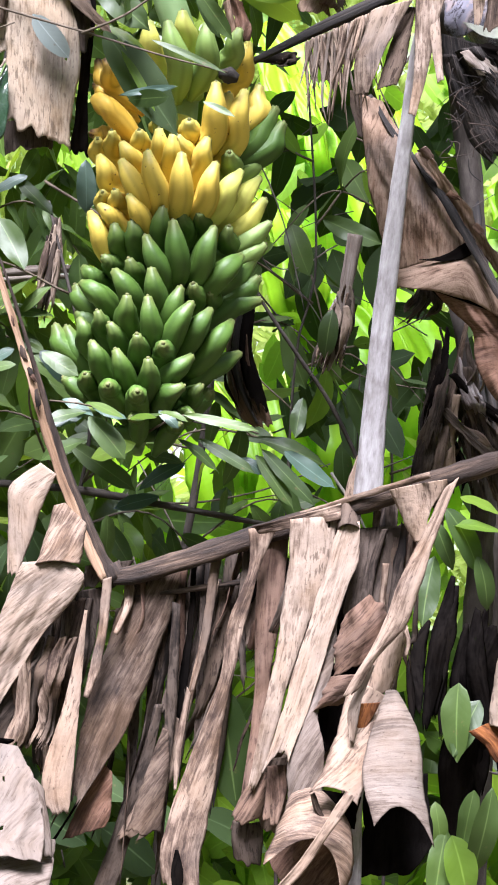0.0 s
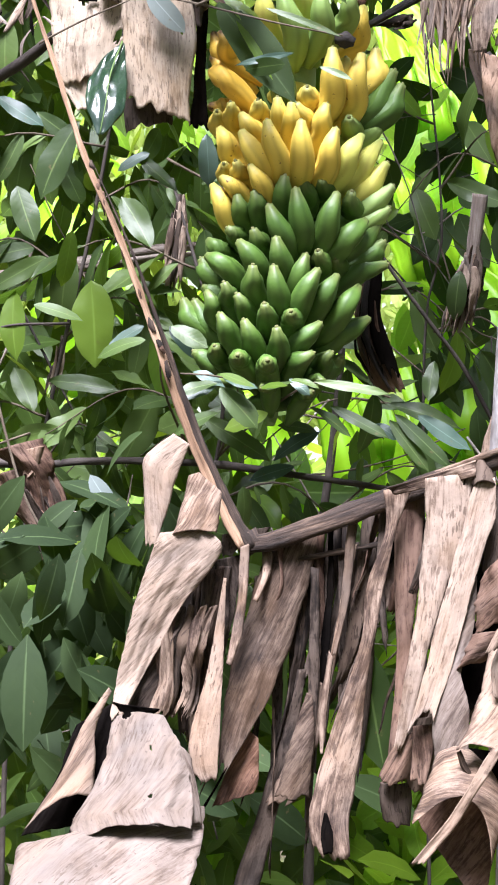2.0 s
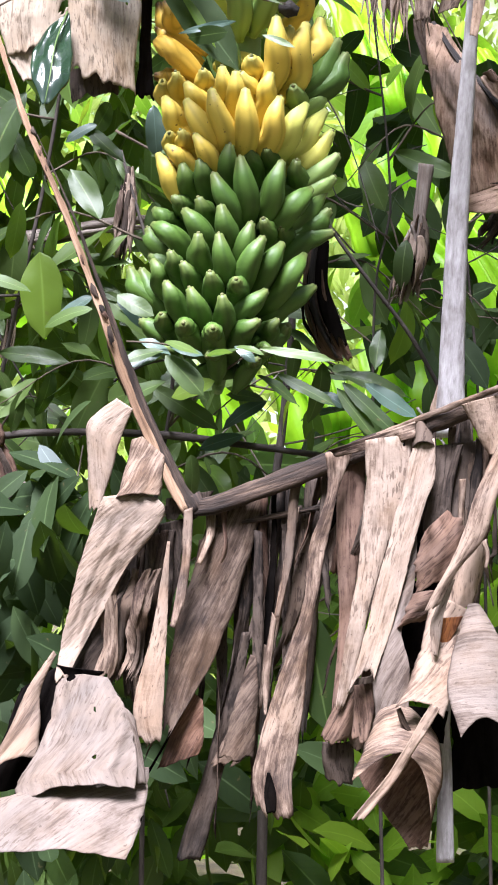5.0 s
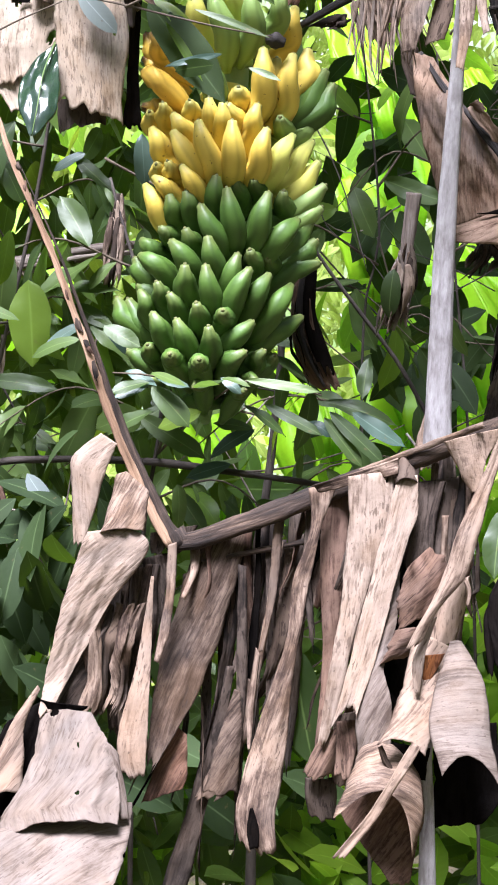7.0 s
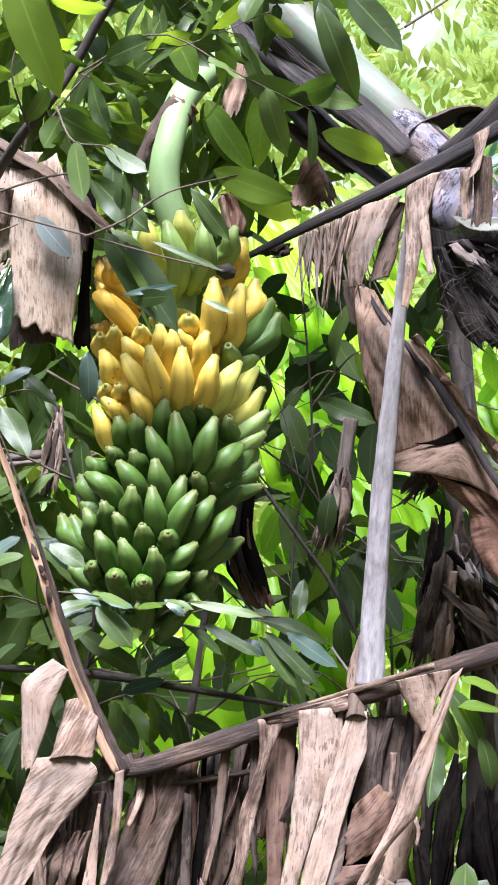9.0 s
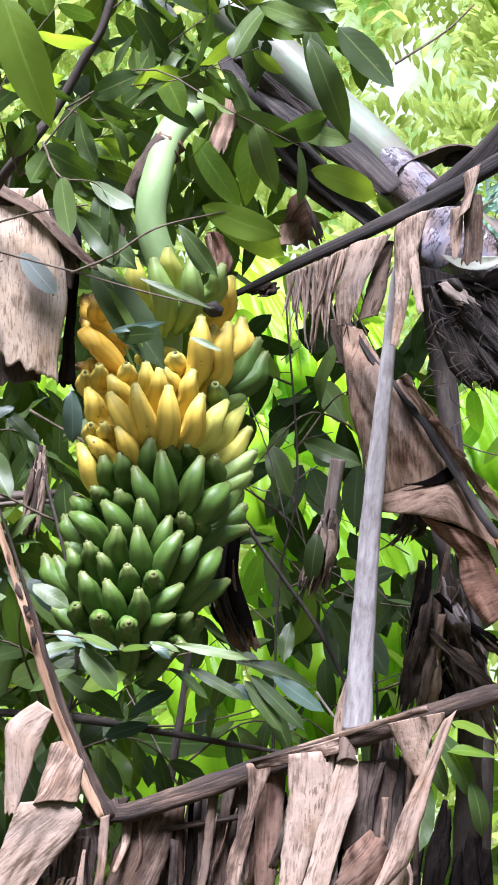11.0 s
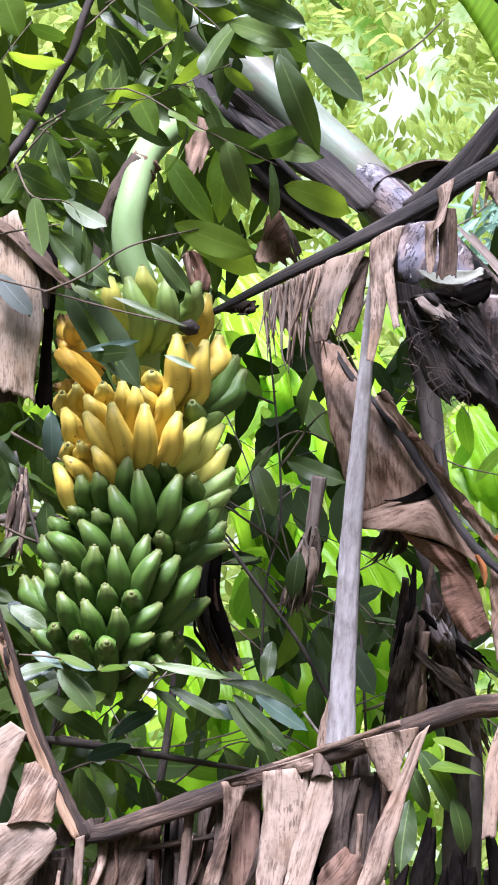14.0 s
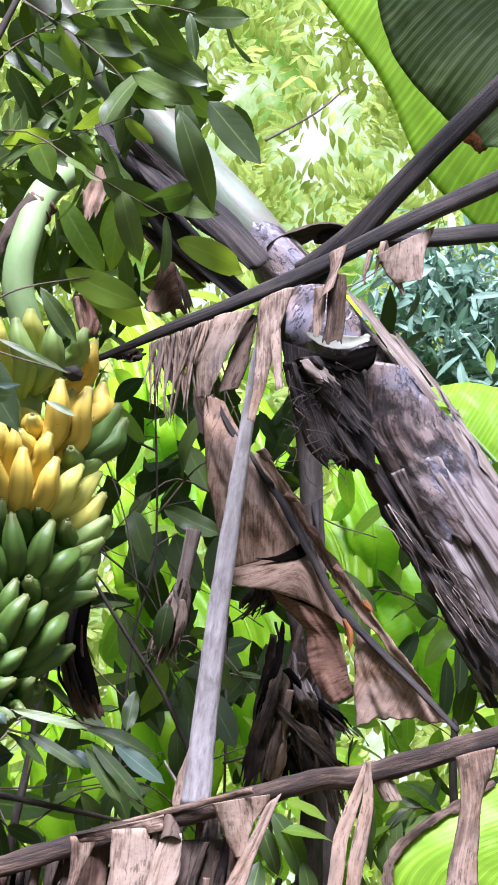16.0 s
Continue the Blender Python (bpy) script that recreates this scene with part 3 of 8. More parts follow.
LEAVES_LIGHT = [leaf_mesh("leaf", M_LEAF_LIGHT, 0.13 + 0.012 * (i % 3), 0.046 + 0.006 * (i % 4), 0.1 + 0.12 * (i % 3), 0.2, 0.04, 12, seed=20 + i) for i in range(6)]


LEAVES_SHEEN = [leaf_mesh("leaf", M_LEAF_SHEEN, 0.14, 0.046 + 0.006 * (i % 3), 0.1 + 0.15 * (i % 3), 0.15, 0.05, 12, seed=40 + i) for i in range(5)]

STALK_X = -0.10


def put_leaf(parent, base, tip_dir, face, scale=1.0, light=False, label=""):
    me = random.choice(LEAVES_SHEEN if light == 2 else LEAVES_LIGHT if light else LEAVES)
    mid = Vector(base) + Vector(tip_dir).normalized() * 0.07 * scale
    if mid.y < 3.25 and abs(mid.x - STALK_X) < 0.06 and 2.46 < mid.z < 2.64:
        return None      # leaves that would hide the fruit stalk from the camera are left out
    ob = new("leaf", me)
    m = leaf_pose(base, tip_dir, face) @ Matrix.Scale(scale, 4)
    ob.parent = parent
    m.translation = Vector(base) - parent.location
    ob.matrix_basis = m
    if label:
        tagged(ob, label)
    return ob


def spray(parent, pts, count, size=1.0, light=0.15, radius=0.0028, spread=0.8, tilt=0.0):
    """A leafy twig: the twig itself and alternate, hanging leaves along it."""
    tube("twig", pts, [radius, radius * 0.35], M_TWIG, parent, n=14, sides=6)
    line, length = spline(pts, 40)
    for i in range(count):
        k = int((0.12 + 0.88 * (i + random.uniform(-0.2, 0.2)) / max(count - 1, 1)) * 39)
        k = max(1, min(39, k))
        tan = (line[k] - line[k - 1]).normalized()
        side = Vector((0, -1, 0)).cross(tan).normalized() * (1 if i % 2 else -1)
        d = tan * 0.55 + side * random.uniform(0.4, 1.0) * spread + Vector((0, random.uniform(-0.35, 0.35), random.uniform(-0.9, -0.1)))
        face = Vector((random.uniform(-0.9, 0.9), random.uniform(-1.0, 0.1), random.uniform(0.0, 1.0) + tilt))
        put_leaf(parent, line[k], d, face, size * random.uniform(0.5, 1.1), random.random() < light)


def leaf_cloud(name, material, count, place, length, width, label, category, down=0.5, rows=4, seed=0, face_cam=0.6):
    """Many leaves nobody could count, in one mesh. place(rng, n) gives the n base points."""
    rng = np.random.default_rng(seed)
    v, f, uv = leaf_geometry(1.0, width / length, 0.2, 0.25, 0.0, rows, seed)
    v, f, uv = np.array(v), np.array(f), np.array(uv)
    base = place(rng, count)
    count = len(base)
    d = rng.normal(0, 0.6, (count, 3))
    d[:, 2] -= down
    d /= np.linalg.norm(d, axis=1)[:, None]
    z = rng.normal(0, 0.5, (count, 3))
    z[:, 1] -= face_cam
    z[:, 2] += 0.5
    z -= d * (z * d).sum(1)[:, None]
    z /= np.linalg.norm(z, axis=1)[:, None]
    x = np.cross(d, z)
    sc = length * rng.uniform(0.6, 1.3, count)
    allv = base[:, None] + sc[:, None, None] * (v[None, :, 0:1] * x[:, None] + v[None, :, 1:2] * d[:, None] + v[None, :, 2:3] * z[:, None])
    allf = (f[None] + (np.arange(count) * len(v))[:, None, None]).reshape(-1, 4)
    me = bpy.data.meshes.new(name)
    me.from_pydata(allv.reshape(-1, 3).tolist(), [], allf.tolist())
    lay = me.uv_layers.new(name="UVMap")
    idx = np.zeros(len(me.loops), dtype=np.int32)
    me.loops.foreach_get("vertex_index", idx)
    lay.data.foreach_set("uv", np.tile(uv, (count, 1)).astype(np.float32)[idx].ravel())
    me.polygons.foreach_set("use_smooth", [True] * len(me.polygons))
    me.materials.append(material)
    return tagged(new(name, me), label, category, kind="stuff")


# ---- ground ----
def ground():
    n = 60
    verts, faces = [], []
    for i in range(n + 1):
        for j in range(n + 1):
            a = (i / n * 2 - 1)
            b = (j / n * 2 - 1)
            x, y = 400 * a ** 3 + 6 * a, 400 * b ** 3 + 6 * b
            verts.append((x, y, 0.12 * noise.noise(Vector((x * 0.3, y * 0.3, 0))) if abs(x) < 50 and abs(y) < 50 else 0.0))
    for i in range(n):
        for j in range(n):
            q = i * (n + 1) + j
            faces.append((q, q + n + 1, q + n + 2, q + 1))
    tagged(mesh_ob("ground", verts, faces, M_GROUND), "brown forest floor with litter and moss", "ground", kind="structure")


ground()


# ---- the bunch of bananas ----
AXIS_TOP, AXIS_LOW = Vector((-0.098, 3.31, 2.42)), Vector((-0.152, 3.31, 1.70))


def axis_at(z):
    return AXIS_LOW.lerp(AXIS_TOP, (z - AXIS_LOW.z) / (AXIS_TOP.z - AXIS_LOW.z))


bunch = thing("banana_bunch", AXIS_TOP, "heavy hanging banana bunch, upper clusters ripe yellow, lower clusters green", "banana bunch")
FINGER = (0.35, 0.42, 0.55, 0.72, 0.87, 0.96, 1.0, 1.02, 1.02, 1.01, 0.99, 0.96, 0.91, 0.84, 0.74, 0.60, 0.44, 0.34)


def banana(root, belly, mid, tip, radius, peel):
    """One finger swept from its root at the crown over its belly to the tip: five blunt edges, short neck at the end."""
    rings, sides = 24, 15
    line, length = spline([root, belly, mid, tip], rings)
    roll, verts, uvs, faces = random.uniform(-0.3, 0.3), [], [], []
    ax = axis_at(mid.z)
    outward = Vector((mid.x - ax.x, mid.y - ax.y, 0)).normalized()
    dent = [random.uniform(-0.02, 0.02) for _ in range(5)]
    for i in range(rings):
        s = i / (rings - 1)
        tan = (line[min(i + 1, rings - 1)] - line[max(i - 1, 0)]).normalized()
        b = (outward - tan * outward.dot(tan)).normalized()
        a = b.cross(tan)
        r = radius * lerp_list(FINGER, s)
        for j in range(sides + 1):
            g = 2 * math.pi * j / sides
            k = r * (1 + 0.07 * math.cos(5 * (g - math.pi / 2 + roll)) + dent[j % 5] * math.sin(math.pi * s))
            verts.append(line[i] + a * (k * math.cos(g)) + b * (k * math.sin(g)))
            uvs.append((j / sides, s))
    w = sides + 1
    for i in range(rings - 1):
        for j in range(sides):
            q = i * w + j
            faces.append((q, q + 1, q + w + 1, q + w))
    faces.append(tuple(range(sides - 1, -1, -1)))
    faces.append(tuple((rings - 1) * w + j for j in range(sides)))
    ob = settle(mesh_ob("banana", verts, faces, peel, None, "", uvs), bunch)
    end = (line[-1] - line[-3]).normalized()
    nub = tube("blossom_end", [tip - end * 0.001, tip + end * 0.0035], [radius * 0.2, radius * 0.12], M_NUB, None, n=3, sides=8, rough=0.35, lumps=100)
    nub.parent = ob
    return ob


def hand(label, crown_material, thick, fingers):
    """One cluster: the crown against the stalk and its fingers. Each finger: x and z of its tip, x and z of its belly's lower
    end, how deep its row lies, and its peel."""
    zc = max(sum(f[3] for f in fingers) / len(fingers) - 0.02, AXIS_LOW.z + 0.01)
    mid = axis_at(zc)
    tube("crown", [mid + Vector((x, y, 0)) for x, y in ((-0.035, 0.0), (-0.022, -0.028), (0.0, -0.04), (0.022, -0.028), (0.035, 0.0))],
         [0.012, 0.018, 0.012], crown_material, bunch, label, n=16, sides=8)

    def at(x, z, radius):
        ax = axis_at(z)
        return Vector((x, ax.y - math.sqrt(max(radius * radius - (x - ax.x) ** 2, 0.03 ** 2)), z))

    for tx, tz, lx, lz, layer, peel in fingers:
        run = Vector((tx - lx, 0, tz - lz))
        ln = run.length
        far = 0.142 - 0.024 * layer
        short = max(0.0, 0.075 - ln)      # seen end on: it reaches out further
        r = thick * random.uniform(0.93, 0.99)
        up = run / max(ln, 0.001)
        k = min(0.75 * r, 0.45 * ln)
        belly = at(lx + up.x * k, lz + up.z * k, far - 0.02 + 0.1 * short)
        tip = at(tx, tz, far + 0.008 + 0.45 * short)
        middle = at((belly.x + tip.x) / 2, (belly.z + tip.z) / 2, far + 0.006 + 0.25 * short)
        out = random.uniform(-0.03, 0.03) * ln
        middle += Vector((-up.z * out, 0, up.x * out))
        foot = axis_at(belly.z - 0.045)
        banana(foot.lerp(Vector((belly.x, belly.y, foot.z)), 0.5), belly, middle, tip, r, peel)


G, T, Y, S, L = M_GREEN, M_TURN, M_YELLOW, M_SPOTTED, M_PALEGREEN
hand("topmost cluster, green fingers and a few turning yellow", L, 0.022, [(-0.156, 2.417, -0.146, 2.344, 1, T), (-0.124, 2.408, -0.096, 2.322, 0, L), (-0.100, 2.432, -0.090, 2.371, 1, T), (-0.058, 2.409, -0.057, 2.329, 0, L), (-0.002, 2.407, -0.020, 2.353, 0, L), (0.015, 2.403, -0.005, 2.331, 1, Y)])
hand("green banana in the shade above the ripe ones", G, 0.022, [(-0.128, 2.289, -0.120, 2.236, 0.6, G)])
hand("overripe bananas with brown spots", T, 0.0195, [(-0.247, 2.370, -0.225, 2.316, 0.6, S), (-0.231, 2.353, -0.209, 2.311, 0.2, S), (-0.251, 2.327, -0.223, 2.301, 0.8, S), (-0.250, 2.300, -0.196, 2.250, 0.1, S), (-0.255, 2.241, -0.206, 2.233, 1.6, S)])
hand("plump ripe yellow bananas", T, 0.0235, [(-0.039, 2.311, -0.041, 2.212, 0, Y), (0.011, 2.309, -0.009, 2.207, -0.1, Y), (-0.017, 2.303, -0.015, 2.234, 0.8, Y), (0.036, 2.336, 0.031, 2.264, 0.8, Y), (-0.082, 2.247, -0.085, 2.215, 1.6, Y)])
hand("large green bananas beside the ripe ones", G, 0.0228, [(0.067, 2.298, 0.017, 2.210, 0, G), (0.080, 2.273, 0.048, 2.209, 1, G)])
hand("back row of ripe yellow bananas", T, 0.0205, [(-0.238, 2.221, -0.231, 2.189, 1, Y), (-0.213, 2.230, -0.206, 2.192, 1, Y), (-0.166, 2.230, -0.160, 2.195, 1.8, Y), (-0.132, 2.229, -0.123, 2.172, 1, Y), (-0.108, 2.219, -0.111, 2.161, 0.8, Y), (-0.101, 2.219, -0.080, 2.180, 1.4, Y), (-0.049, 2.220, -0.066, 2.159, 0.8, Y)])
hand("front row of ripe yellow bananas", T, 0.0218, [(-0.232, 2.187, -0.203, 2.126, 0.2, Y), (-0.194, 2.207, -0.159, 2.157, 0.8, Y), (-0.193, 2.174, -0.146, 2.099, 0.1, Y), (-0.149, 2.187, -0.123, 2.101, 0, Y), (-0.092, 2.185, -0.093, 2.096, -0.1, Y), (-0.034, 2.176, -0.056, 2.096, 0, Y)])
hand("bananas turning from green to yellow", G, 0.0214, [(-0.012, 2.199, -0.011, 2.173, 1, L), (0.009, 2.173, -0.033, 2.096, 0, T), (0.036, 2.206, 0.023, 2.180, 1, L), (0.042, 2.174, -0.013, 2.095, 0.2, T), (0.053, 2.137, 0.003, 2.073, 0.7, T), (0.063, 2.096, 0.011, 2.052, 0.8, L), (0.056, 2.058, 0.022, 2.034, 1.6, L)])
hand("small ripe yellow bananas", T, 0.0195, [(-0.224, 2.122, -0.215, 2.107, 1, Y), (-0.203, 2.123, -0.188, 2.091, 0.6, Y), (-0.178, 2.112, -0.146, 2.059, 0.1, Y), (-0.228, 2.099, -0.187, 2.063, 0.2, Y), (-0.245, 2.091, -0.211, 2.017, 0, Y)])
hand("cluster of unripe green bananas", G, 0.0218, [(-0.202, 2.068, -0.188, 2.015, 0.8, G), (-0.171, 2.072, -0.160, 2.020, 0.8, G), (-0.147, 2.044, -0.111, 1.967, 0, G), (-0.120, 2.095, -0.124, 2.031, 0.8, G), (-0.102, 2.071, -0.090, 1.979, -0.1, G), (-0.089, 2.093, -0.081, 2.049, 1.8, G), (-0.058, 2.095, -0.057, 2.061, 1.8, G), (-0.033, 2.068, -0.061, 1.981, 0, G), (-0.008, 2.077, -0.014, 2.030, 0.8, G)])
hand("green bananas spreading sideways", G, 0.0218, [(0.014, 2.031, -0.046, 1.966, -0.1, G), (0.039, 2.034, -0.012, 1.973, 0.7, G), (0.047, 2.000, 0.013, 1.965, 1, G), (0.052, 1.960, -0.020, 1.940, 0.2, G)])
hand("cluster of unripe green bananas", G, 0.0215, [(-0.253, 1.999, -0.212, 1.962, 0.7, G), (-0.219, 2.013, -0.185, 1.991, 1, G), (-0.198, 1.986, -0.157, 1.929, 0, G), (-0.174, 2.007, -0.154, 1.966, 0.9, G), (-0.135, 1.990, -0.123, 1.924, 0, G), (-0.254, 1.969, -0.198, 1.928, 0, G), (-0.270, 1.975, -0.252, 1.936, 1, G)])
hand("cluster of unripe green bananas", G, 0.0215, [(-0.085, 1.963, -0.111, 1.892, 0.4, G), (-0.065, 1.970, -0.062, 1.933, 1, G), (-0.173, 1.943, -0.174, 1.888, 0, G), (-0.139, 1.942, -0.129, 1.868, -0.1, G), (-0.065, 1.937, -0.106, 1.866, -0.1, G), (-0.037, 1.963, -0.038, 1.942, 1.8, G), (-0.034, 1.931, -0.075, 1.865, 0.2, G), (0.002, 1.918, -0.050, 1.842, 0, G), (0.019, 1.867, -0.055, 1.822, 0.5, G)])
hand("cluster of unripe green bananas", G, 0.021, [(-0.301, 1.905, -0.278, 1.852, 1.4, G), (-0.282, 1.903, -0.252, 1.843, 0.8, G), (-0.255, 1.909, -0.233, 1.853, 0.4, G), (-0.265, 1.929, -0.244, 1.911, 1.8, G), (-0.224, 1.919, -0.207, 1.877, 0.5, G), (-0.202, 1.897, -0.177, 1.856, 0.4, G), (-0.154, 1.877, -0.148, 1.838, 0.1, G), (-0.110, 1.863, -0.111, 1.840, 0.1, G), (-0.062, 1.849, -0.115, 1.802, 0.3, G)])
hand("cluster of short green bananas", G, 0.021, [(-0.231, 1.866, -0.206, 1.811, 0, G), (-0.189, 1.852, -0.166, 1.796, -0.1, G), (-0.134, 1.837, -0.131, 1.788, -0.3, G)])
hand("lowest cluster of short green bananas", G, 0.0205, [(-0.283, 1.814, -0.257, 1.796, 1.4, G), (-0.240, 1.813, -0.228, 1.789, 0.8, G), (-0.197, 1.789, -0.194, 1.778, -0.6, G), (-0.148, 1.779, -0.153, 1.766, -0.7, G), (-0.074, 1.797, -0.119, 1.770, 0.2, G), (-0.044, 1.803, -0.076, 1.771, 1.2, G), (-0.028, 1.799, -0.052, 1.778, 1.8, G)])
hand("undersized green bananas at the tail", G, 0.018, [(-0.236, 1.753, -0.217, 1.750, 1, G), (-0.160, 1.737, -0.137, 1.750, 0.6, G), (-0.055, 1.751, -0.088, 1.748, 0.8, G), (-0.076, 1.734, -0.104, 1.727, 1.2, G)])
# fingers on the far side, against the thicket
for i in range(8):
    z = 1.80 + 0.055 * i
    for g in range(5):
        a = radians(10 + 40 * g - 10 * (i % 2))
        ax, r = axis_at(z), random.uniform(0.08, 0.10)
        d = Vector((math.cos(a), abs(math.sin(a)) + 0.2, 0)).normalized()
        banana(ax + d * 0.03 + Vector((0, 0, -0.045)), ax + d * (r - 0.02) + Vector((0, 0, -0.025)), ax + d * r + Vector((0, 0, 0.015)), ax + d * (r + 0.01) + Vector((0, 0, 0.06)), 0.020, G if z < 2.13 else Y)
# stalk of the bunch: over the bend and down through the clusters
tube("fruit_stalk", [(0.159, 3.550, 2.764), (0.082, 3.500, 2.826), (-0.015, 3.430, 2.799), (-0.095, 3.360, 2.708), (-0.123, 3.320, 2.608), (-0.131, 3.310, 2.510), AXIS_TOP - Vector((0, 0, 0.1)), AXIS_LOW],
     [0.030, 0.029, 0.028, 0.028, 0.029, 0.031, 0.026, 0.012], M_PEDUNCLE, bunch, "thick pale green curving fruit stalk", n=60, sides=18, rough=0.05)
tube("collar", [(-0.105, 3.350, 2.677), (-0.114, 3.340, 2.652)], [0.0305, 0.0295], M_BARREL, bunch, "dark scar ring", n=8, sides=18, rough=0.25, lumps=60)
panel("dry_bract", [(-0.122, 3.330, 2.686), (-0.167, 3.330, 2.604), (-0.189, 3.330, 2.540), (-0.194, 3.330, 2.450)], [(-0.108, 3.310, 2.674), (-0.156, 3.310, 2.600), (-0.180, 3.310, 2.536), (-0.187, 3.310, 2.437)], M_DARK, bunch, 0.35, 0, 0, 0.1, 0.3, 0.006, (), "dark dried bract along the fruit stalk", n=40, m=13, rag=2.0)
tube("withered_flower", [(-0.031, 3.190, 2.329), (-0.018, 3.180, 2.325), (-0.002, 3.180, 2.320)], [0.008, 0.014, 0.007], M_CALYX, bunch, "black withered flower remains", n=10, sides=10, rough=0.4, lumps=80)
tube("stalk_end", [AXIS_LOW, AXIS_LOW + Vector((0.0, -0.005, -0.012))], [0.012, 0.008], M_PEDUNCLE, bunch, n=8, sides=10)

# ---- the leaning banana plant ----
plant = thing("banana_plant", (1.25, 3.45, 0.0), "leaning banana plant with peeling purplish-brown stem", "banana plant")
tube("pseudostem", [(1.35, 3.6, -0.05), (1.25, 3.5, 0.9), (0.867, 3.380, 1.878), (0.679, 3.330, 2.168), (0.552, 3.300, 2.339), (0.409, 3.300, 2.517), (0.332, 3.300, 2.601), (0.267, 3.320, 2.672)],
     [0.13, 0.12, 0.105, 0.10, 0.088, 0.075, 0.06, 0.04], M_TRUNK, plant, "brown and purplish peeling stem", n=80, sides=26, rough=0.09, lumps=7)
tube("upper_stem", [(0.355, 3.310, 2.579), (0.267, 3.320, 2.672), (0.123, 3.360, 2.837), (-0.025, 3.420, 2.993), (-0.184, 3.500, 3.211), (-0.368, 3.600, 3.473)],
     [0.05, 0.044, 0.038, 0.035, 0.032, 0.03], M_TRUNK_GREEN, plant, "pale green waxy upper stem", n=50, sides=20, rough=0.05)
def plates(parent, pts, radii, count, mats):
    """Flakes of dried skin that hug a stem, with ragged edges standing off a little."""
    line, length = spline(pts, 120)
    ref = Vector((0, -1, 0.15)).normalized()
    for _ in range(count):
        s0 = random.uniform(0.02, 0.85)
        ds = random.uniform(0.1, 0.26) / length
        g0 = random.uniform(-0.1, math.pi * 1.1)
        dg = random.uniform(0.35, 0.9)
        off = random.uniform(0, 90)
        n, m = 10, 8
        verts, uvs, faces = [], [], []
        for i in range(n):
            for j in range(m):
                s = s0 + ds * (i / (n - 1) - 0.5) * (1 + 0.45 * noise.noise(Vector((off, j * 0.9, 0))))
                g = g0 + dg * (j / (m - 1) - 0.5) * (1 + 0.5 * noise.noise(Vector((off + 20, i * 0.8, 0))))
                k = max(0, min(118, int(s * 119)))
                c = line[k].lerp(line[k + 1], max(0, min(1, s * 119 - k)))
                tan = (line[k + 1] - line[max(k - 1, 0)]).normalized()
                a = tan.cross(ref).normalized()
                b = a.cross(tan)
                edge = max(abs(i / (n - 1) - 0.5), abs(j / (m - 1) - 0.5)) * 2
                r = lerp_list(radii, max(0, min(1, s))) * 1.03 + 0.003 + 0.004 * edge ** 4 * (0.6 + noise.noise(Vector((off, i * 0.5, j * 0.5))))
                verts.append(c + a * (r * math.cos(g)) + b * (r * math.sin(g)))
                uvs.append((r * g, s * length))
        for i in range(n - 1):
            for j in range(m - 1):
                q = i * m + j
                faces.append((q, q + 1, q + m + 1, q + m))
        settle(mesh_ob("bark_flake", verts, faces, random.choice(mats), None, "", uvs), parent)


plates(plant, [(0.867, 3.380, 1.878), (0.679, 3.330, 2.168), (0.552, 3.300, 2.339), (0.409, 3.300, 2.517)], [0.105, 0.10, 0.088, 0.075], 22, (M_TRUNK, M_TRUNK, M_PURPLE, M_OLDSTEM, M_BLACK))
# dark dried sheaths along the underside of the upper stem
ribbon("dry_sheath", [(0.016, 3.300, 2.832), (0.125, 3.260, 2.725), (0.231, 3.240, 2.637), (0.305, 3.220, 2.559)], [0.03, 0.075, 0.085, 0.05], M_BLACK, plant, (1.6, 1.8), 20, 20, 0.02)
ribbon("dry_sheath", [(-0.018, 3.360, 2.890), (0.087, 3.320, 2.720), (0.220, 3.300, 2.575), (0.283, 3.280, 2.511)], [0.04, 0.08, 0.09, 0.05], M_BLACK, plant, (1.2, 1.5), 30, 10, 0.02)
ribbon("dry_sheath", [(0.050, 3.360, 2.675), (0.136, 3.330, 2.619), (0.222, 3.300, 2.543)], [0.03, 0.07, 0.04], M_DARK, plant, (1.2, 1.0), 30, 30, 0.05)
panel("peeling_sheath", [(0.484, 3.215, 2.397), (0.491, 3.223, 2.277), (0.547, 3.232, 2.192), (0.665, 3.240, 2.052)], [(0.565, 3.215, 2.394), (0.653, 3.223, 2.280), (0.708, 3.232, 2.195), (0.796, 3.240, 2.062)], M_PURPLE, plant, 0.16, 0, 0, 0.25, 0.05, 0.006)
panel("peeling_sheath", [(0.545, 3.220, 2.200), (0.623, 3.240, 2.089), (0.734, 3.260, 1.930)], [(0.653, 3.220, 2.259), (0.763, 3.240, 2.119), (0.854, 3.260, 1.978)], M_LINED, plant, 0.10, 0, 0, 0.2, 0.06, 0.006)
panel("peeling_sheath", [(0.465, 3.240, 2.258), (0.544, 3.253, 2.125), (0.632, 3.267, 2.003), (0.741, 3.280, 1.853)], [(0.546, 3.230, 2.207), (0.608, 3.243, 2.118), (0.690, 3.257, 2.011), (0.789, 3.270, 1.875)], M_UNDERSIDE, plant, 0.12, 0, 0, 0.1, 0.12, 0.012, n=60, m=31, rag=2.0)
# the stem's shadowed hollow, put into a dark panel
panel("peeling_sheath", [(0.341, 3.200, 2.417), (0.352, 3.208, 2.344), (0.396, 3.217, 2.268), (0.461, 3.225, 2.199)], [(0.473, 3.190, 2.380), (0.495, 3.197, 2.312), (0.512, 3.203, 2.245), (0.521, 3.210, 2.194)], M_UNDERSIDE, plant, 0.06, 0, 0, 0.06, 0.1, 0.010)
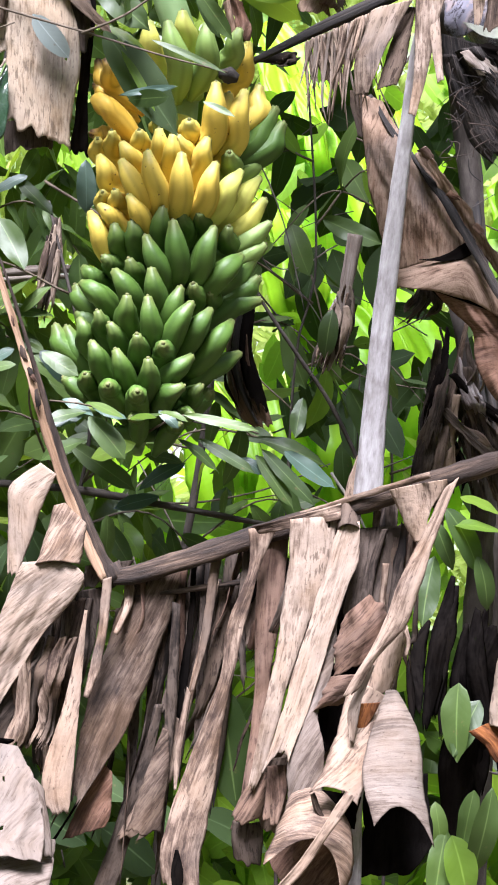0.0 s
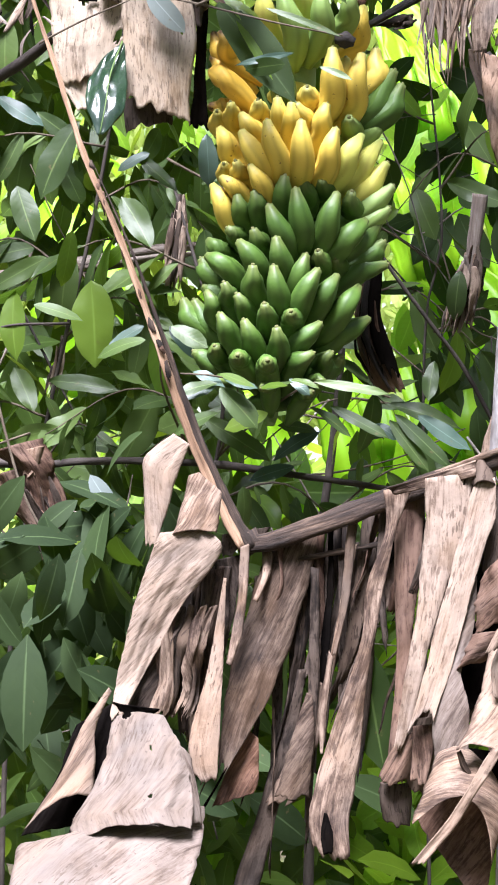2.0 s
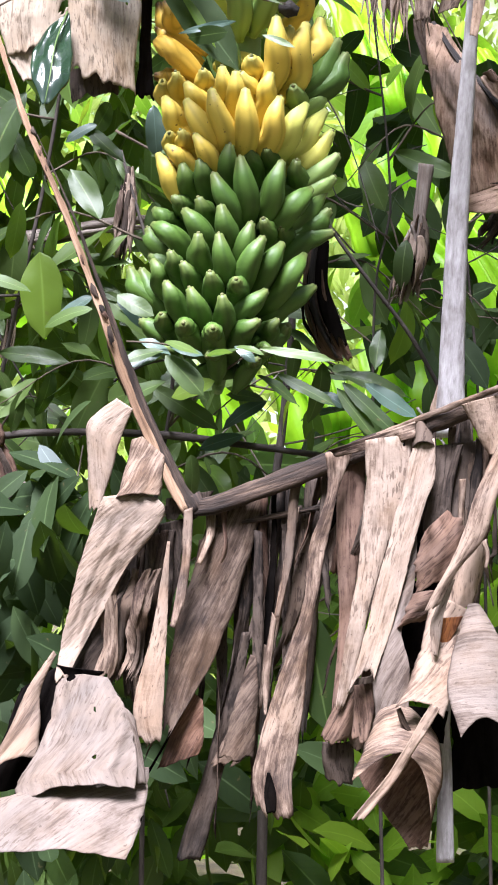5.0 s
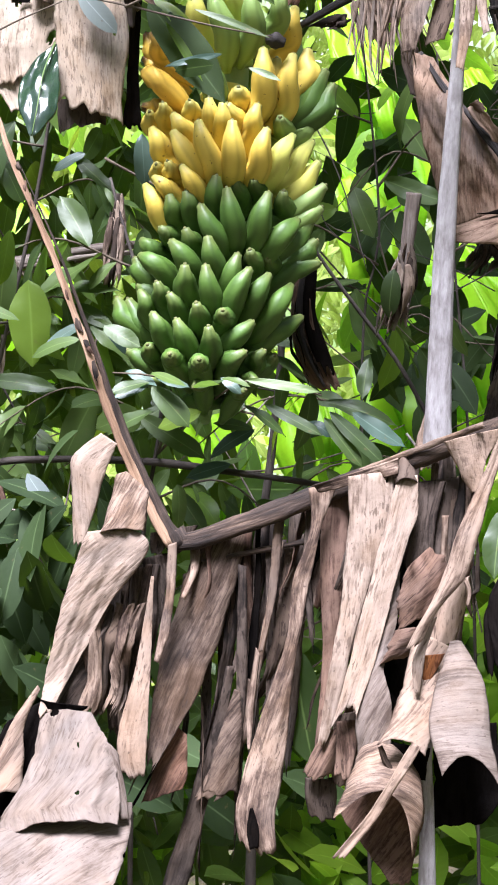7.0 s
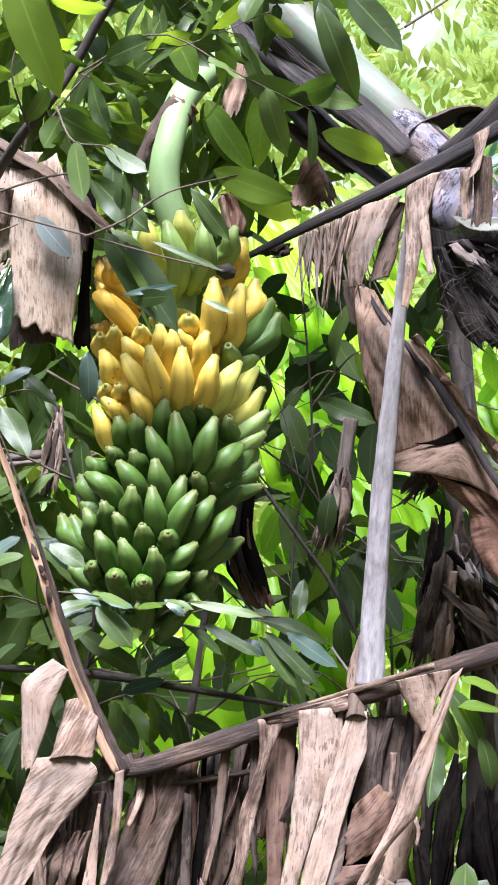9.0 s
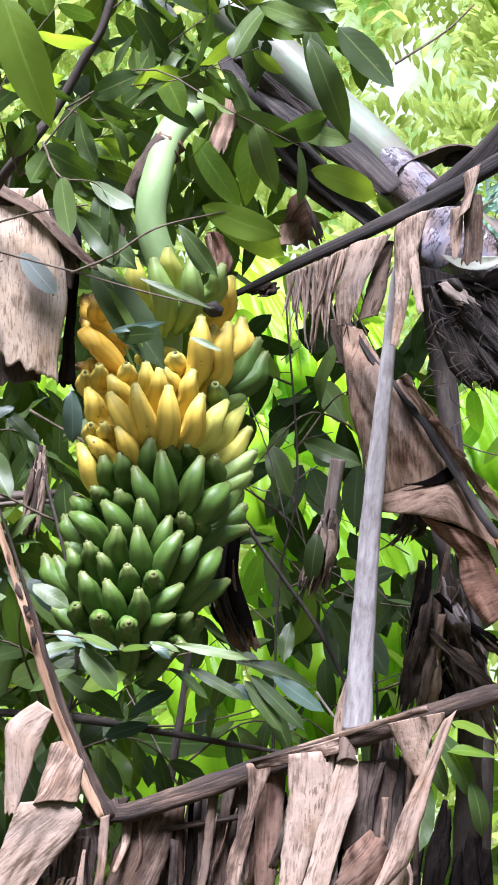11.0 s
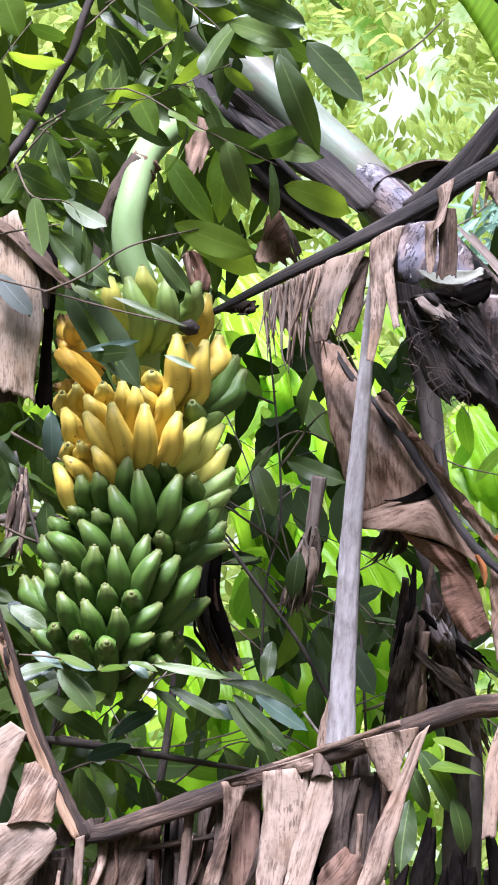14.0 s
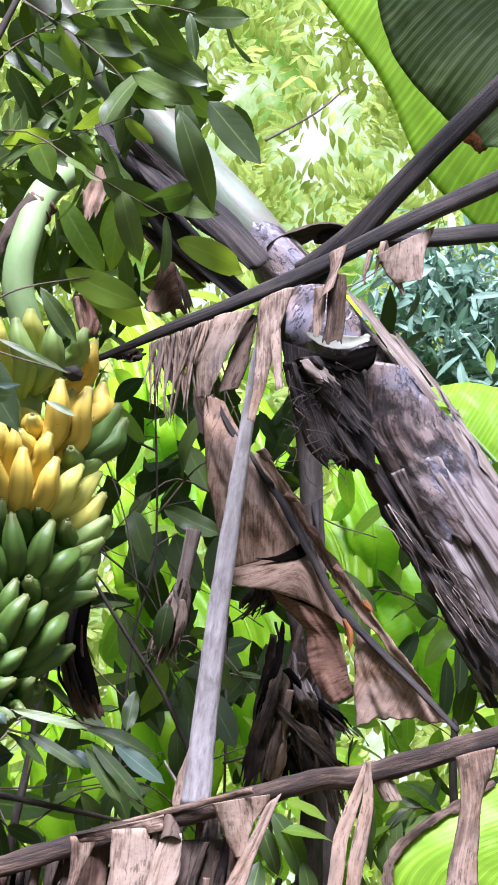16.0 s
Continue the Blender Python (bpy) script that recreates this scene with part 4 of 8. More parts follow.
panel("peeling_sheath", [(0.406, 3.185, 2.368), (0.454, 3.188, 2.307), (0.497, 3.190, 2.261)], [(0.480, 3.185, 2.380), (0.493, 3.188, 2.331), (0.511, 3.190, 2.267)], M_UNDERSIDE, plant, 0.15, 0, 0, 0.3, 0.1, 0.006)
panel("peeling_sheath", [(0.346, 3.205, 2.517), (0.345, 3.205, 2.434), (0.362, 3.205, 2.405)], [(0.436, 3.205, 2.530), (0.479, 3.205, 2.466), (0.481, 3.205, 2.436)], M_PURPLE, plant, 0.12, 30, 0, 0.1, 0.05, 0.004)
panel("torn_rim", [(0.376, 3.185, 2.434), (0.413, 3.185, 2.427), (0.458, 3.185, 2.433), (0.496, 3.185, 2.440)], [(0.384, 3.180, 2.424), (0.408, 3.180, 2.407), (0.451, 3.180, 2.403), (0.492, 3.180, 2.424)], M_CREAM, plant, 0.0, 90, 0, 0.02, 0.03, 0.004, n=30, m=11, rag=3.0)
# dark of the hole below the rim, painted as a near-black panel
panel("torn_rim", [(0.396, 3.172, 2.398), (0.438, 3.172, 2.391), (0.477, 3.172, 2.413), (0.508, 3.172, 2.428)], [(0.405, 3.172, 2.380), (0.443, 3.172, 2.363), (0.481, 3.172, 2.372), (0.502, 3.172, 2.388)], M_ROT_SHADE, plant, 0.0, 0, 0, 0.02, 0.05, 0.006, n=30, m=11, rag=4.0)
panel("peeling_sheath", [(0.006, 3.270, 2.812), (0.084, 3.270, 2.735), (0.171, 3.270, 2.652), (0.236, 3.270, 2.599)], [(0.034, 3.250, 2.813), (0.134, 3.250, 2.731), (0.215, 3.250, 2.668), (0.264, 3.250, 2.617)], M_UNDERSIDE, plant, 0.15, 0, 0, 0.05, 0.06, 0.004)
panel("fibrous_flap", [(0.359, 3.170, 2.380), (0.398, 3.170, 2.321), (0.448, 3.170, 2.261), (0.494, 3.170, 2.215)], [(0.404, 3.165, 2.387), (0.456, 3.165, 2.332), (0.506, 3.165, 2.278), (0.543, 3.165, 2.234)], M_UNDERSIDE, plant, 0.12, 0, 0, 0.5, 0.25, 0.014, n=44, m=25, rag=2.5)
panel("fibrous_flap", [(0.368, 3.160, 2.374), (0.387, 3.160, 2.352), (0.412, 3.160, 2.328)], [(0.393, 3.160, 2.382), (0.422, 3.160, 2.359), (0.445, 3.160, 2.330)], M_OLDSTEM, plant, 0.15, 0, 0, 0.4, 0.2, 0.008, n=24, m=15, rag=2.5)
# shade of the pocket goes into this panel's dark colour
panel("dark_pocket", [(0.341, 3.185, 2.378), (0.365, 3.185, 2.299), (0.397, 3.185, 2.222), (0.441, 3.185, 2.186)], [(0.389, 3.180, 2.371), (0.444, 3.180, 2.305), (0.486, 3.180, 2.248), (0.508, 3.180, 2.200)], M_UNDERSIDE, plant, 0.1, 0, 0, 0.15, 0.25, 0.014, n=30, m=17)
panel("fibrous_sheath", [(0.624, 3.215, 2.207), (0.656, 3.215, 2.147), (0.705, 3.215, 2.079), (0.763, 3.215, 2.006)], [(0.655, 3.235, 2.282), (0.708, 3.235, 2.223), (0.761, 3.235, 2.169), (0.823, 3.235, 2.103)], M_LINED, plant, 0.10, 0, 0, 0.25, 0.05, 0.004, n=44, m=29)
for i in range(64):
    a = (0.344, 3.160, 2.372)
    a = Vector(a) + Vector((random.uniform(0, 0.12), random.uniform(-0.012, 0.01), -random.random() * 0.19))
    run = Vector((random.gauss(0.005, 0.022), random.uniform(-0.01, 0.004), -random.uniform(0.01, 0.05)))
    bend = Vector((random.gauss(0, 0.016), random.uniform(-0.008, 0.004), random.gauss(0, 0.01)))
    r = random.uniform(0.0005, 0.0012)
    tube("fibre", [a, a + run * 0.4 + bend, a + run + bend * random.uniform(-0.5, 1)], [r, r, r * 0.4], random.choice((M_UNDERSIDE, M_UNDERSIDE, M_MIDRIB, M_DARK)), plant, n=10, sides=5, rough=0.2)
for i in range(46):
    a = Vector((0.490, 3.160, 2.097)).lerp(Vector((0.662, 3.200, 1.920)), random.random()) + Vector((random.uniform(0.03, 0.08), random.uniform(-0.01, 0.01), random.uniform(0.0, 0.05)))
    run = Vector((0.05, 0.0, -0.065)) * random.uniform(0.4, 1.2) + Vector((random.gauss(0, 0.008), random.uniform(-0.012, 0.0), random.gauss(0, 0.008)))
    r = random.uniform(0.0006, 0.0016)
    tube("fibre", [a, a + run * 0.5 + Vector((random.gauss(0, 0.005), -0.006, random.gauss(0, 0.005))), a + run], [r, r, r * 0.4], random.choice((M_UNDERSIDE, M_MIDRIB, M_OLDSTEM)), plant, n=10, sides=5, rough=0.2)
# dead leaves still joined to the plant by their petioles
petiole = thing("dead_leaf", (0.394, 3.200, 2.551), "dead banana leaf with black petiole and shredded hanging strips", "dead leaf")
tube("petiole", [(0.024, 3.300, 2.384), (0.144, 3.240, 2.434), (0.256, 3.180, 2.476), (0.384, 3.120, 2.532), (0.507, 3.050, 2.592), (0.666, 2.980, 2.669), (0.852, 2.900, 2.762)],
     [0.006, 0.011, 0.014, 0.0155, 0.016, 0.017, 0.018], M_BLACK, petiole, "black dried petiole", n=60, sides=14, channel=0.35, rough=0.08)


def shreds(parent, a, b, count, drop, width, mats, sway=0.02):
    """Thin torn strips that hang from the line a-b, each a part."""
    a, b = Vector(a), Vector(b)
    for i in range(count):
        p = a.lerp(b, (i + random.uniform(-0.5, 1.5)) / count) + Vector((0, 0, -random.random() ** 2 * 0.5 * drop if drop < 0.13 else 0.0))
        d = drop * random.uniform(0.45, 1.3)
        lean, kink = random.uniform(-1, 1) * sway, random.uniform(-0.3, 0.3) * sway
        q = [p + Vector((lean * k + kink * e, random.uniform(-0.006, 0.006), -d * k)) for k, e in ((0, 0), (0.35, 0.6), (0.7, 1), (1.0, random.uniform(-0.5, 2.5)))]
        ribbon("strip", q, [width * random.uniform(0.6, 1.1), width * 0.8, width * 0.25], random.choice(mats), parent,
               (random.uniform(0.05, 0.4), random.uniform(0.05, 0.6)), random.uniform(-50, 50), random.uniform(-80, 80), 0.1, 0.0004, 0.3, n=16, m=4)


shreds(petiole, (0.113, 3.240, 2.407), (0.228, 3.190, 2.451), 44, 0.14, 0.007, (M_PALE, M_PALE, M_PALE, M_SMOOTH, M_TAN), 0.035)
panel("strip", [(0.130, 3.250, 2.417), (0.139, 3.250, 2.356), (0.152, 3.250, 2.316)], [(0.226, 3.220, 2.454), (0.197, 3.220, 2.364), (0.180, 3.220, 2.312)], M_TAN, petiole, 0.05, 0, 0, 0.35)
panel("strip", [(0.218, 3.180, 2.447), (0.194, 3.180, 2.364), (0.196, 3.180, 2.292)], [(0.287, 3.165, 2.465), (0.245, 3.165, 2.385), (0.216, 3.165, 2.298)], M_PALE, petiole, 0.05, 0, 0, 0.06)
panel("strip", [(0.277, 3.190, 2.460), (0.248, 3.190, 2.371), (0.232, 3.190, 2.310)], [(0.295, 3.185, 2.455), (0.282, 3.185, 2.373), (0.266, 3.185, 2.321)], M_BROWN, petiole, 0.1)
panel("strip", [(0.291, 3.130, 2.467), (0.287, 3.117, 2.417), (0.287, 3.103, 2.314), (0.278, 3.090, 2.247)], [(0.348, 3.120, 2.495), (0.326, 3.110, 2.418), (0.305, 3.100, 2.305), (0.289, 3.090, 2.242)], M_PALE, petiole, 0.1)
panel("strip", [(0.309, 3.110, 2.409), (0.316, 3.100, 2.346), (0.325, 3.090, 2.302)], [(0.325, 3.110, 2.432), (0.332, 3.100, 2.347), (0.335, 3.090, 2.306)], M_PALE, petiole, 0.12, m=7)
panel("strip", [(0.396, 3.060, 2.540), (0.400, 3.050, 2.508), (0.379, 3.040, 2.449)], [(0.428, 3.060, 2.559), (0.414, 3.050, 2.509), (0.405, 3.040, 2.474)], M_PALE, petiole, 0.1)
panel("strip", [(0.400, 3.060, 2.505), (0.398, 3.060, 2.431), (0.392, 3.060, 2.380)], [(0.428, 3.060, 2.505), (0.432, 3.060, 2.434), (0.424, 3.060, 2.380)], M_BROWN, petiole, 0.12, 0, 0, 0.1, 0.1)
panel("strip", [(0.375, 3.060, 2.478), (0.376, 3.060, 2.429), (0.379, 3.060, 2.390)], [(0.397, 3.060, 2.485), (0.395, 3.060, 2.431), (0.388, 3.060, 2.391)], M_TAN, petiole, 0.1, 0, 0, 0.1)
panel("strip", [(0.473, 3.040, 2.535), (0.499, 3.040, 2.502), (0.513, 3.040, 2.492)], [(0.573, 3.030, 2.599), (0.556, 3.030, 2.545), (0.551, 3.030, 2.497)], M_PALE, petiole, 0.06, 30)
panel("strip", [(0.477, 3.045, 2.538), (0.508, 3.045, 2.494), (0.525, 3.045, 2.472)], [(0.493, 3.045, 2.539), (0.518, 3.045, 2.503), (0.529, 3.045, 2.472)], M_TAN, petiole, 0.1, m=5)
shreds(petiole, (0.465, 3.050, 2.553), (0.496, 3.040, 2.573), 3, 0.06, 0.012, (M_TAN, M_BROWN))

petiole2 = thing("dead_leaf", (0.426, 3.150, 2.560), "dead leaf petiole, black and ridged, rising from the stem", "dead leaf")
tube("petiole", [(0.381, 3.260, 2.557), (0.451, 3.200, 2.613), (0.553, 3.120, 2.727), (0.671, 3.030, 2.850), (0.812, 2.950, 2.996)], [0.03, 0.022, 0.021, 0.021, 0.02], M_BLACK, petiole2, n=44, sides=14, channel=0.4)
tube("petiole_edge", [(0.431, 3.200, 2.606), (0.551, 3.110, 2.739), (0.668, 3.020, 2.867), (0.809, 2.940, 3.012)], [0.005, 0.005, 0.005, 0.004], M_OLDSTEM, petiole2, n=30, sides=8, rough=0.3)
petiole3 = thing("dead_leaf", (0.361, 3.300, 2.631), "short black leaf sheath lying across the stem", "dead leaf")
ribbon("sheath", [(0.307, 3.260, 2.603), (0.360, 3.300, 2.647), (0.451, 3.360, 2.690), (0.565, 3.400, 2.691)], [0.03, 0.06, 0.05, 0.02], M_DARK, petiole3, (1.6, 1.0), 60, 30, 0.05)
tube("petiole", [(0.409, 3.360, 2.665), (0.622, 3.420, 2.700), (0.784, 3.500, 2.752), (1.001, 3.600, 2.811)], [0.014, 0.018, 0.019, 0.02], M_BLACK, petiole3, n=30, sides=12, channel=0.3)

# the bleached petiole that hangs from the black one
hang = thing("hanging_petiole", (0.310, 3.130, 2.462), "long bleached grey petiole hanging straight down", "petiole")
tube("petiole", [(0.309, 3.140, 2.445), (0.296, 3.170, 2.371), (0.285, 3.220, 2.220), (0.271, 3.280, 2.028), (0.261, 3.330, 1.834), (0.253, 3.380, 1.610)],
     [0.009, 0.012, 0.0155, 0.019, 0.022, 0.027], M_STALK, hang, "bleached grey petiole", n=60, sides=16, flat=0.6, channel=0.3, rough=0.08, lumps=20)
ribbon("sheath", [(0.243, 3.400, 1.708), (0.232, 3.400, 1.638), (0.228, 3.400, 1.598)], [0.015, 0.03, 0.035], M_TAN, hang, (1.2, 1.4), 0, 0, 0.1)

# big folded brown leaf behind it
fold = thing("folded_dead_leaf", (0.260, 3.350, 2.337), "large folded brown dead leaf with black midrib", "dead leaf")
tube("midrib", [(0.235, 3.370, 2.350), (0.279, 3.350, 2.275), (0.329, 3.330, 2.211), (0.371, 3.310, 2.149), (0.416, 3.290, 2.068), (0.474, 3.270, 1.970), (0.553, 3.240, 1.886), (0.613, 3.220, 1.829), (0.680, 3.200, 1.761)], [0.004, 0.006, 0.0072, 0.0075, 0.0075, 0.0075, 0.007, 0.006, 0.0045], M_BLACK, fold, "black ridged midrib", n=80, sides=14, rough=0.35, lumps=34, channel=0.3)
panel("lamina", [(0.221, 3.370, 2.349), (0.228, 3.370, 2.244), (0.244, 3.370, 2.162), (0.269, 3.370, 2.081), (0.286, 3.370, 2.029)], [(0.259, 3.370, 2.339), (0.305, 3.335, 2.243), (0.363, 3.335, 2.160), (0.421, 3.335, 2.085), (0.425, 3.335, 2.072)], M_FOLD, fold, 0.10, 14, 0, 0.01, 0.03, 0.006, n=60, m=33)
panel("lamina", [(0.282, 3.340, 2.029), (0.340, 3.340, 2.049), (0.418, 3.340, 2.075), (0.473, 3.340, 1.992), (0.514, 3.340, 1.940)], [(0.289, 3.310, 1.997), (0.356, 3.310, 1.992), (0.419, 3.310, 1.977), (0.466, 3.310, 1.954), (0.504, 3.310, 1.927)], M_FOLD, fold, 0.25, 0, 0, 0.02, 0.03, 0.003, n=60, m=21)
panel("lamina", [(0.359, 3.345, 1.997), (0.396, 3.345, 1.957), (0.428, 3.345, 1.935), (0.436, 3.345, 1.865), (0.464, 3.345, 1.817), (0.484, 3.345, 1.798)], [(0.473, 3.330, 1.958), (0.489, 3.330, 1.919), (0.504, 3.330, 1.860), (0.519, 3.330, 1.816)], M_REDBROWN, fold, 0.18, 70, 0, 0.06, 0.06, 0.006, n=46, m=25)
panel("lamina", [(0.513, 3.290, 1.935), (0.514, 3.290, 1.868), (0.513, 3.290, 1.809), (0.520, 3.290, 1.755)], [(0.536, 3.250, 1.906), (0.578, 3.235, 1.858), (0.626, 3.235, 1.818), (0.681, 3.235, 1.765)], M_FOLD, fold, 0.05, 24, 0.10, 0.07, 0.05, 0.006, n=46, m=31)
panel("lamina", [(0.314, 3.320, 2.235), (0.372, 3.320, 2.161), (0.422, 3.320, 2.087), (0.499, 3.320, 1.983), (0.576, 3.320, 1.904), (0.654, 3.320, 1.824)], [(0.333, 3.310, 2.249), (0.403, 3.310, 2.156), (0.445, 3.310, 2.088), (0.489, 3.310, 2.036), (0.534, 3.310, 1.975), (0.588, 3.310, 1.912), (0.662, 3.310, 1.828)], M_FOLD, fold, 0.05, 20, 0, 0.02, 0.2, 0.010, n=70, m=21, rag=2.5)
panel("lamina", [(0.202, 3.410, 2.367), (0.209, 3.410, 2.324), (0.223, 3.410, 2.277)], [(0.233, 3.400, 2.367), (0.238, 3.400, 2.314), (0.244, 3.400, 2.261)], M_BROWN, fold, 0.12, 0, 0, 0.2, 0.1, 0.008, n=24, m=13)
# shadow in the leaf's slot, put into a near-black panel
panel("tear", [(0.327, 3.315, 2.046), (0.365, 3.315, 2.054), (0.396, 3.315, 2.076), (0.420, 3.315, 2.088)], [(0.331, 3.310, 2.044), (0.371, 3.310, 2.045), (0.405, 3.310, 2.052), (0.426, 3.310, 2.066)], M_ROT_SHADE, fold, 0.05, 0, 0, 0.02, 0.05, 0.003, n=24, m=9, rag=2.0)
# shade of the hollow under the fold, painted as a near-black sheet
panel("inner_fold", [(0.355, 3.380, 2.006), (0.393, 3.380, 1.970), (0.430, 3.380, 1.950)], [(0.446, 3.370, 1.991), (0.473, 3.370, 1.971), (0.481, 3.370, 1.953)], M_ROT_SHADE, fold, 0.1, n=20, m=11)
for left, right, mat in (([(0.479, 3.260, 1.946), (0.487, 3.260, 1.913), (0.495, 3.260, 1.884)], [(0.484, 3.250, 1.945), (0.500, 3.250, 1.921), (0.496, 3.250, 1.881)], M_RUST), ([(0.313, 3.290, 2.235), (0.324, 3.290, 2.224), (0.337, 3.290, 2.215)], [(0.332, 3.285, 2.242), (0.341, 3.285, 2.230), (0.346, 3.285, 2.216)], M_BARREL), ([(0.365, 3.280, 2.156), (0.382, 3.280, 2.149), (0.394, 3.280, 2.142)], [(0.373, 3.280, 2.165), (0.385, 3.280, 2.158), (0.398, 3.280, 2.150)], M_REDBROWN),
        ) + (([(0.411, 3.270, 2.099), (0.420, 3.270, 2.092), (0.430, 3.270, 2.083)], [(0.419, 3.270, 2.108), (0.429, 3.270, 2.099), (0.436, 3.270, 2.089)], M_BARREL), ([(0.457, 3.260, 2.033), (0.470, 3.260, 2.026), (0.480, 3.260, 2.021)], [(0.465, 3.260, 2.042), (0.475, 3.260, 2.035), (0.483, 3.260, 2.027)], M_BARREL), ([(0.509, 3.240, 1.971), (0.519, 3.240, 1.962), (0.530, 3.240, 1.955)], [(0.517, 3.240, 1.980), (0.527, 3.240, 1.969), (0.533, 3.240, 1.959)], M_RUST)):
    panel("curl", left, right, mat, fold, 0.15, 0, 0, 0.4, 0.3, 0.004, n=24, m=13, rag=3.0)

# ---- the broken dead leaf in front ----
front = thing("broken_dead_leaf", (-0.155, 2.780, 1.488), "broken dead banana leaf, midrib bent, tan strips hanging in shreds", "dead leaf")
tube("midrib", [(-0.507, 2.780, 2.369), (-0.442, 2.760, 2.184), (-0.398, 2.755, 2.048), (-0.339, 2.755, 1.906), (-0.290, 2.770, 1.767), (-0.249, 2.785, 1.644), (-0.200, 2.790, 1.529), (-0.171, 2.790, 1.472)],
     [0.0028, 0.0034, 0.004, 0.0045, 0.0050, 0.0058, 0.0062, 0.0065], M_MIDRIB_TAN, front, "tan upper midrib", n=90, sides=16, channel=0.8, rough=0.4, lumps=45)
tube("midrib_core", [(-0.383, 2.766, 2.030), (-0.329, 2.766, 1.906), (-0.280, 2.782, 1.767), (-0.240, 2.797, 1.644), (-0.190, 2.800, 1.529), (-0.158, 2.797, 1.472)], [0.0006, 0.0018, 0.0032, 0.006, 0.009, 0.012], M_MIDRIB, front, "dark split side of the midrib", n=70, sides=14, channel=0.3, rough=0.3, lumps=40)
for i in range(12):
    a = Vector((-0.420, 2.752, 2.115)).lerp(Vector((-0.262, 2.772, 1.690)), random.random())
    d = Vector((random.uniform(0.004, 0.012), 0.0, -random.uniform(0.012, 0.035)))
    panel("scab", [a, a + d * 0.5 + Vector((-0.003, -0.004, 0)), a + d], [a + Vector((0.005, 0, 0.002)), a + d * 0.5 + Vector((0.006, -0.004, 0)), a + d + Vector((0.004, 0, 0))], random.choice((M_MIDRIB, M_BARREL, M_DARK)), front, 0.12, 0, 0, 0.4, 0.3, 0.002, n=16, m=9, rag=3.0)
tube("midrib", [(-0.164, 2.800, 1.496), (-0.147, 2.800, 1.479), (-0.054, 2.790, 1.508), (0.035, 2.780, 1.540), (0.129, 2.720, 1.572), (0.232, 2.640, 1.607), (0.360, 2.560, 1.650), (0.408, 2.510, 1.657), (0.578, 2.460, 1.717), (0.703, 2.460, 1.762), (0.82, 2.85, 1.80), (0.86, 3.3, 1.75)],
     [0.014, 0.016, 0.0155, 0.0145, 0.0145, 0.0145, 0.014, 0.0135, 0.013, 0.013, 0.015, 0.02], M_MIDRIB, front, "dark brown broken midrib", n=90, sides=14, channel=0.3, rough=0.22, lumps=34)
panel("midrib_ridge", [(0.071, 2.765, 1.568), (0.142, 2.700, 1.592), (0.209, 2.635, 1.615), (0.273, 2.570, 1.635)], [(0.072, 2.760, 1.563), (0.143, 2.695, 1.586), (0.211, 2.630, 1.608), (0.274, 2.565, 1.628)], M_TAN, front, 0.2, 0, 0, 0.02, 0.1, 0.002, n=60, m=9, rag=2.0)
tube("midrib_edge", [(-0.135, 2.820, 1.448), (-0.053, 2.810, 1.463), (0.029, 2.800, 1.479), (0.102, 2.790, 1.502)], [0.0035, 0.004, 0.004, 0.003], M_MIDRIB, front, n=20, sides=8, rough=0.3, lumps=40)
# lamina left of the break
panel("lamina", [(-0.267, 2.760, 1.638), (-0.313, 2.760, 1.602), (-0.312, 2.760, 1.532), (-0.308, 2.760, 1.475)], [(-0.243, 2.755, 1.622), (-0.258, 2.755, 1.587), (-0.277, 2.755, 1.531), (-0.294, 2.755, 1.475)], M_PALE, front, 0.10, 0, 0, 0.04, 0.12, 0.002, n=50, m=19)
panel("lamina", [(-0.245, 2.760, 1.578), (-0.254, 2.760, 1.543), (-0.262, 2.742, 1.506), (-0.272, 2.734, 1.490)], [(-0.231, 2.760, 1.582), (-0.197, 2.760, 1.553), (-0.201, 2.742, 1.516), (-0.204, 2.734, 1.495)], M_TAN, front, 0.16, 14, 0, 0.02, 0.10, 0.004, n=50, m=27)
panel("lamina", [(-0.285, 2.735, 1.495), (-0.301, 2.735, 1.460), (-0.322, 2.735, 1.395), (-0.337, 2.735, 1.336), (-0.349, 2.735, 1.283), (-0.355, 2.715, 1.229)], [(-0.234, 2.735, 1.500), (-0.207, 2.735, 1.493), (-0.190, 2.735, 1.476), (-0.212, 2.735, 1.443), (-0.254, 2.735, 1.395), (-0.285, 2.735, 1.336), (-0.315, 2.735, 1.283), (-0.337, 2.715, 1.234)], M_PALE, front, 0.06, 42, 0, 0.03, 0.04, 0.005, n=70, m=31)
panel("flap", [(-0.350, 2.720, 1.236), (-0.358, 2.698, 1.194), (-0.372, 2.675, 1.142), (-0.405, 2.652, 1.093), (-0.391, 2.630, 1.075)], [(-0.276, 2.710, 1.238), (-0.255, 2.690, 1.204), (-0.236, 2.670, 1.158), (-0.229, 2.650, 1.120), (-0.233, 2.630, 1.086)], M_SMOOTH, front, 0.16, 8, 0.0, 0.03, 0.02, 0.004, ((0.14, 0.30, 0.014, 0.022), (0.16, 0.72, 0.018, 0.022), (-0.2, 0.02, 0.10, 0.03)), n=110, m=81)
panel("flap", [(-0.256, 2.680, 1.205), (-0.241, 2.665, 1.137), (-0.227, 2.650, 1.097)], [(-0.243, 2.690, 1.173), (-0.231, 2.675, 1.127), (-0.221, 2.660, 1.091)], M_SMOOTH, front, 0.25, n=18, m=7)
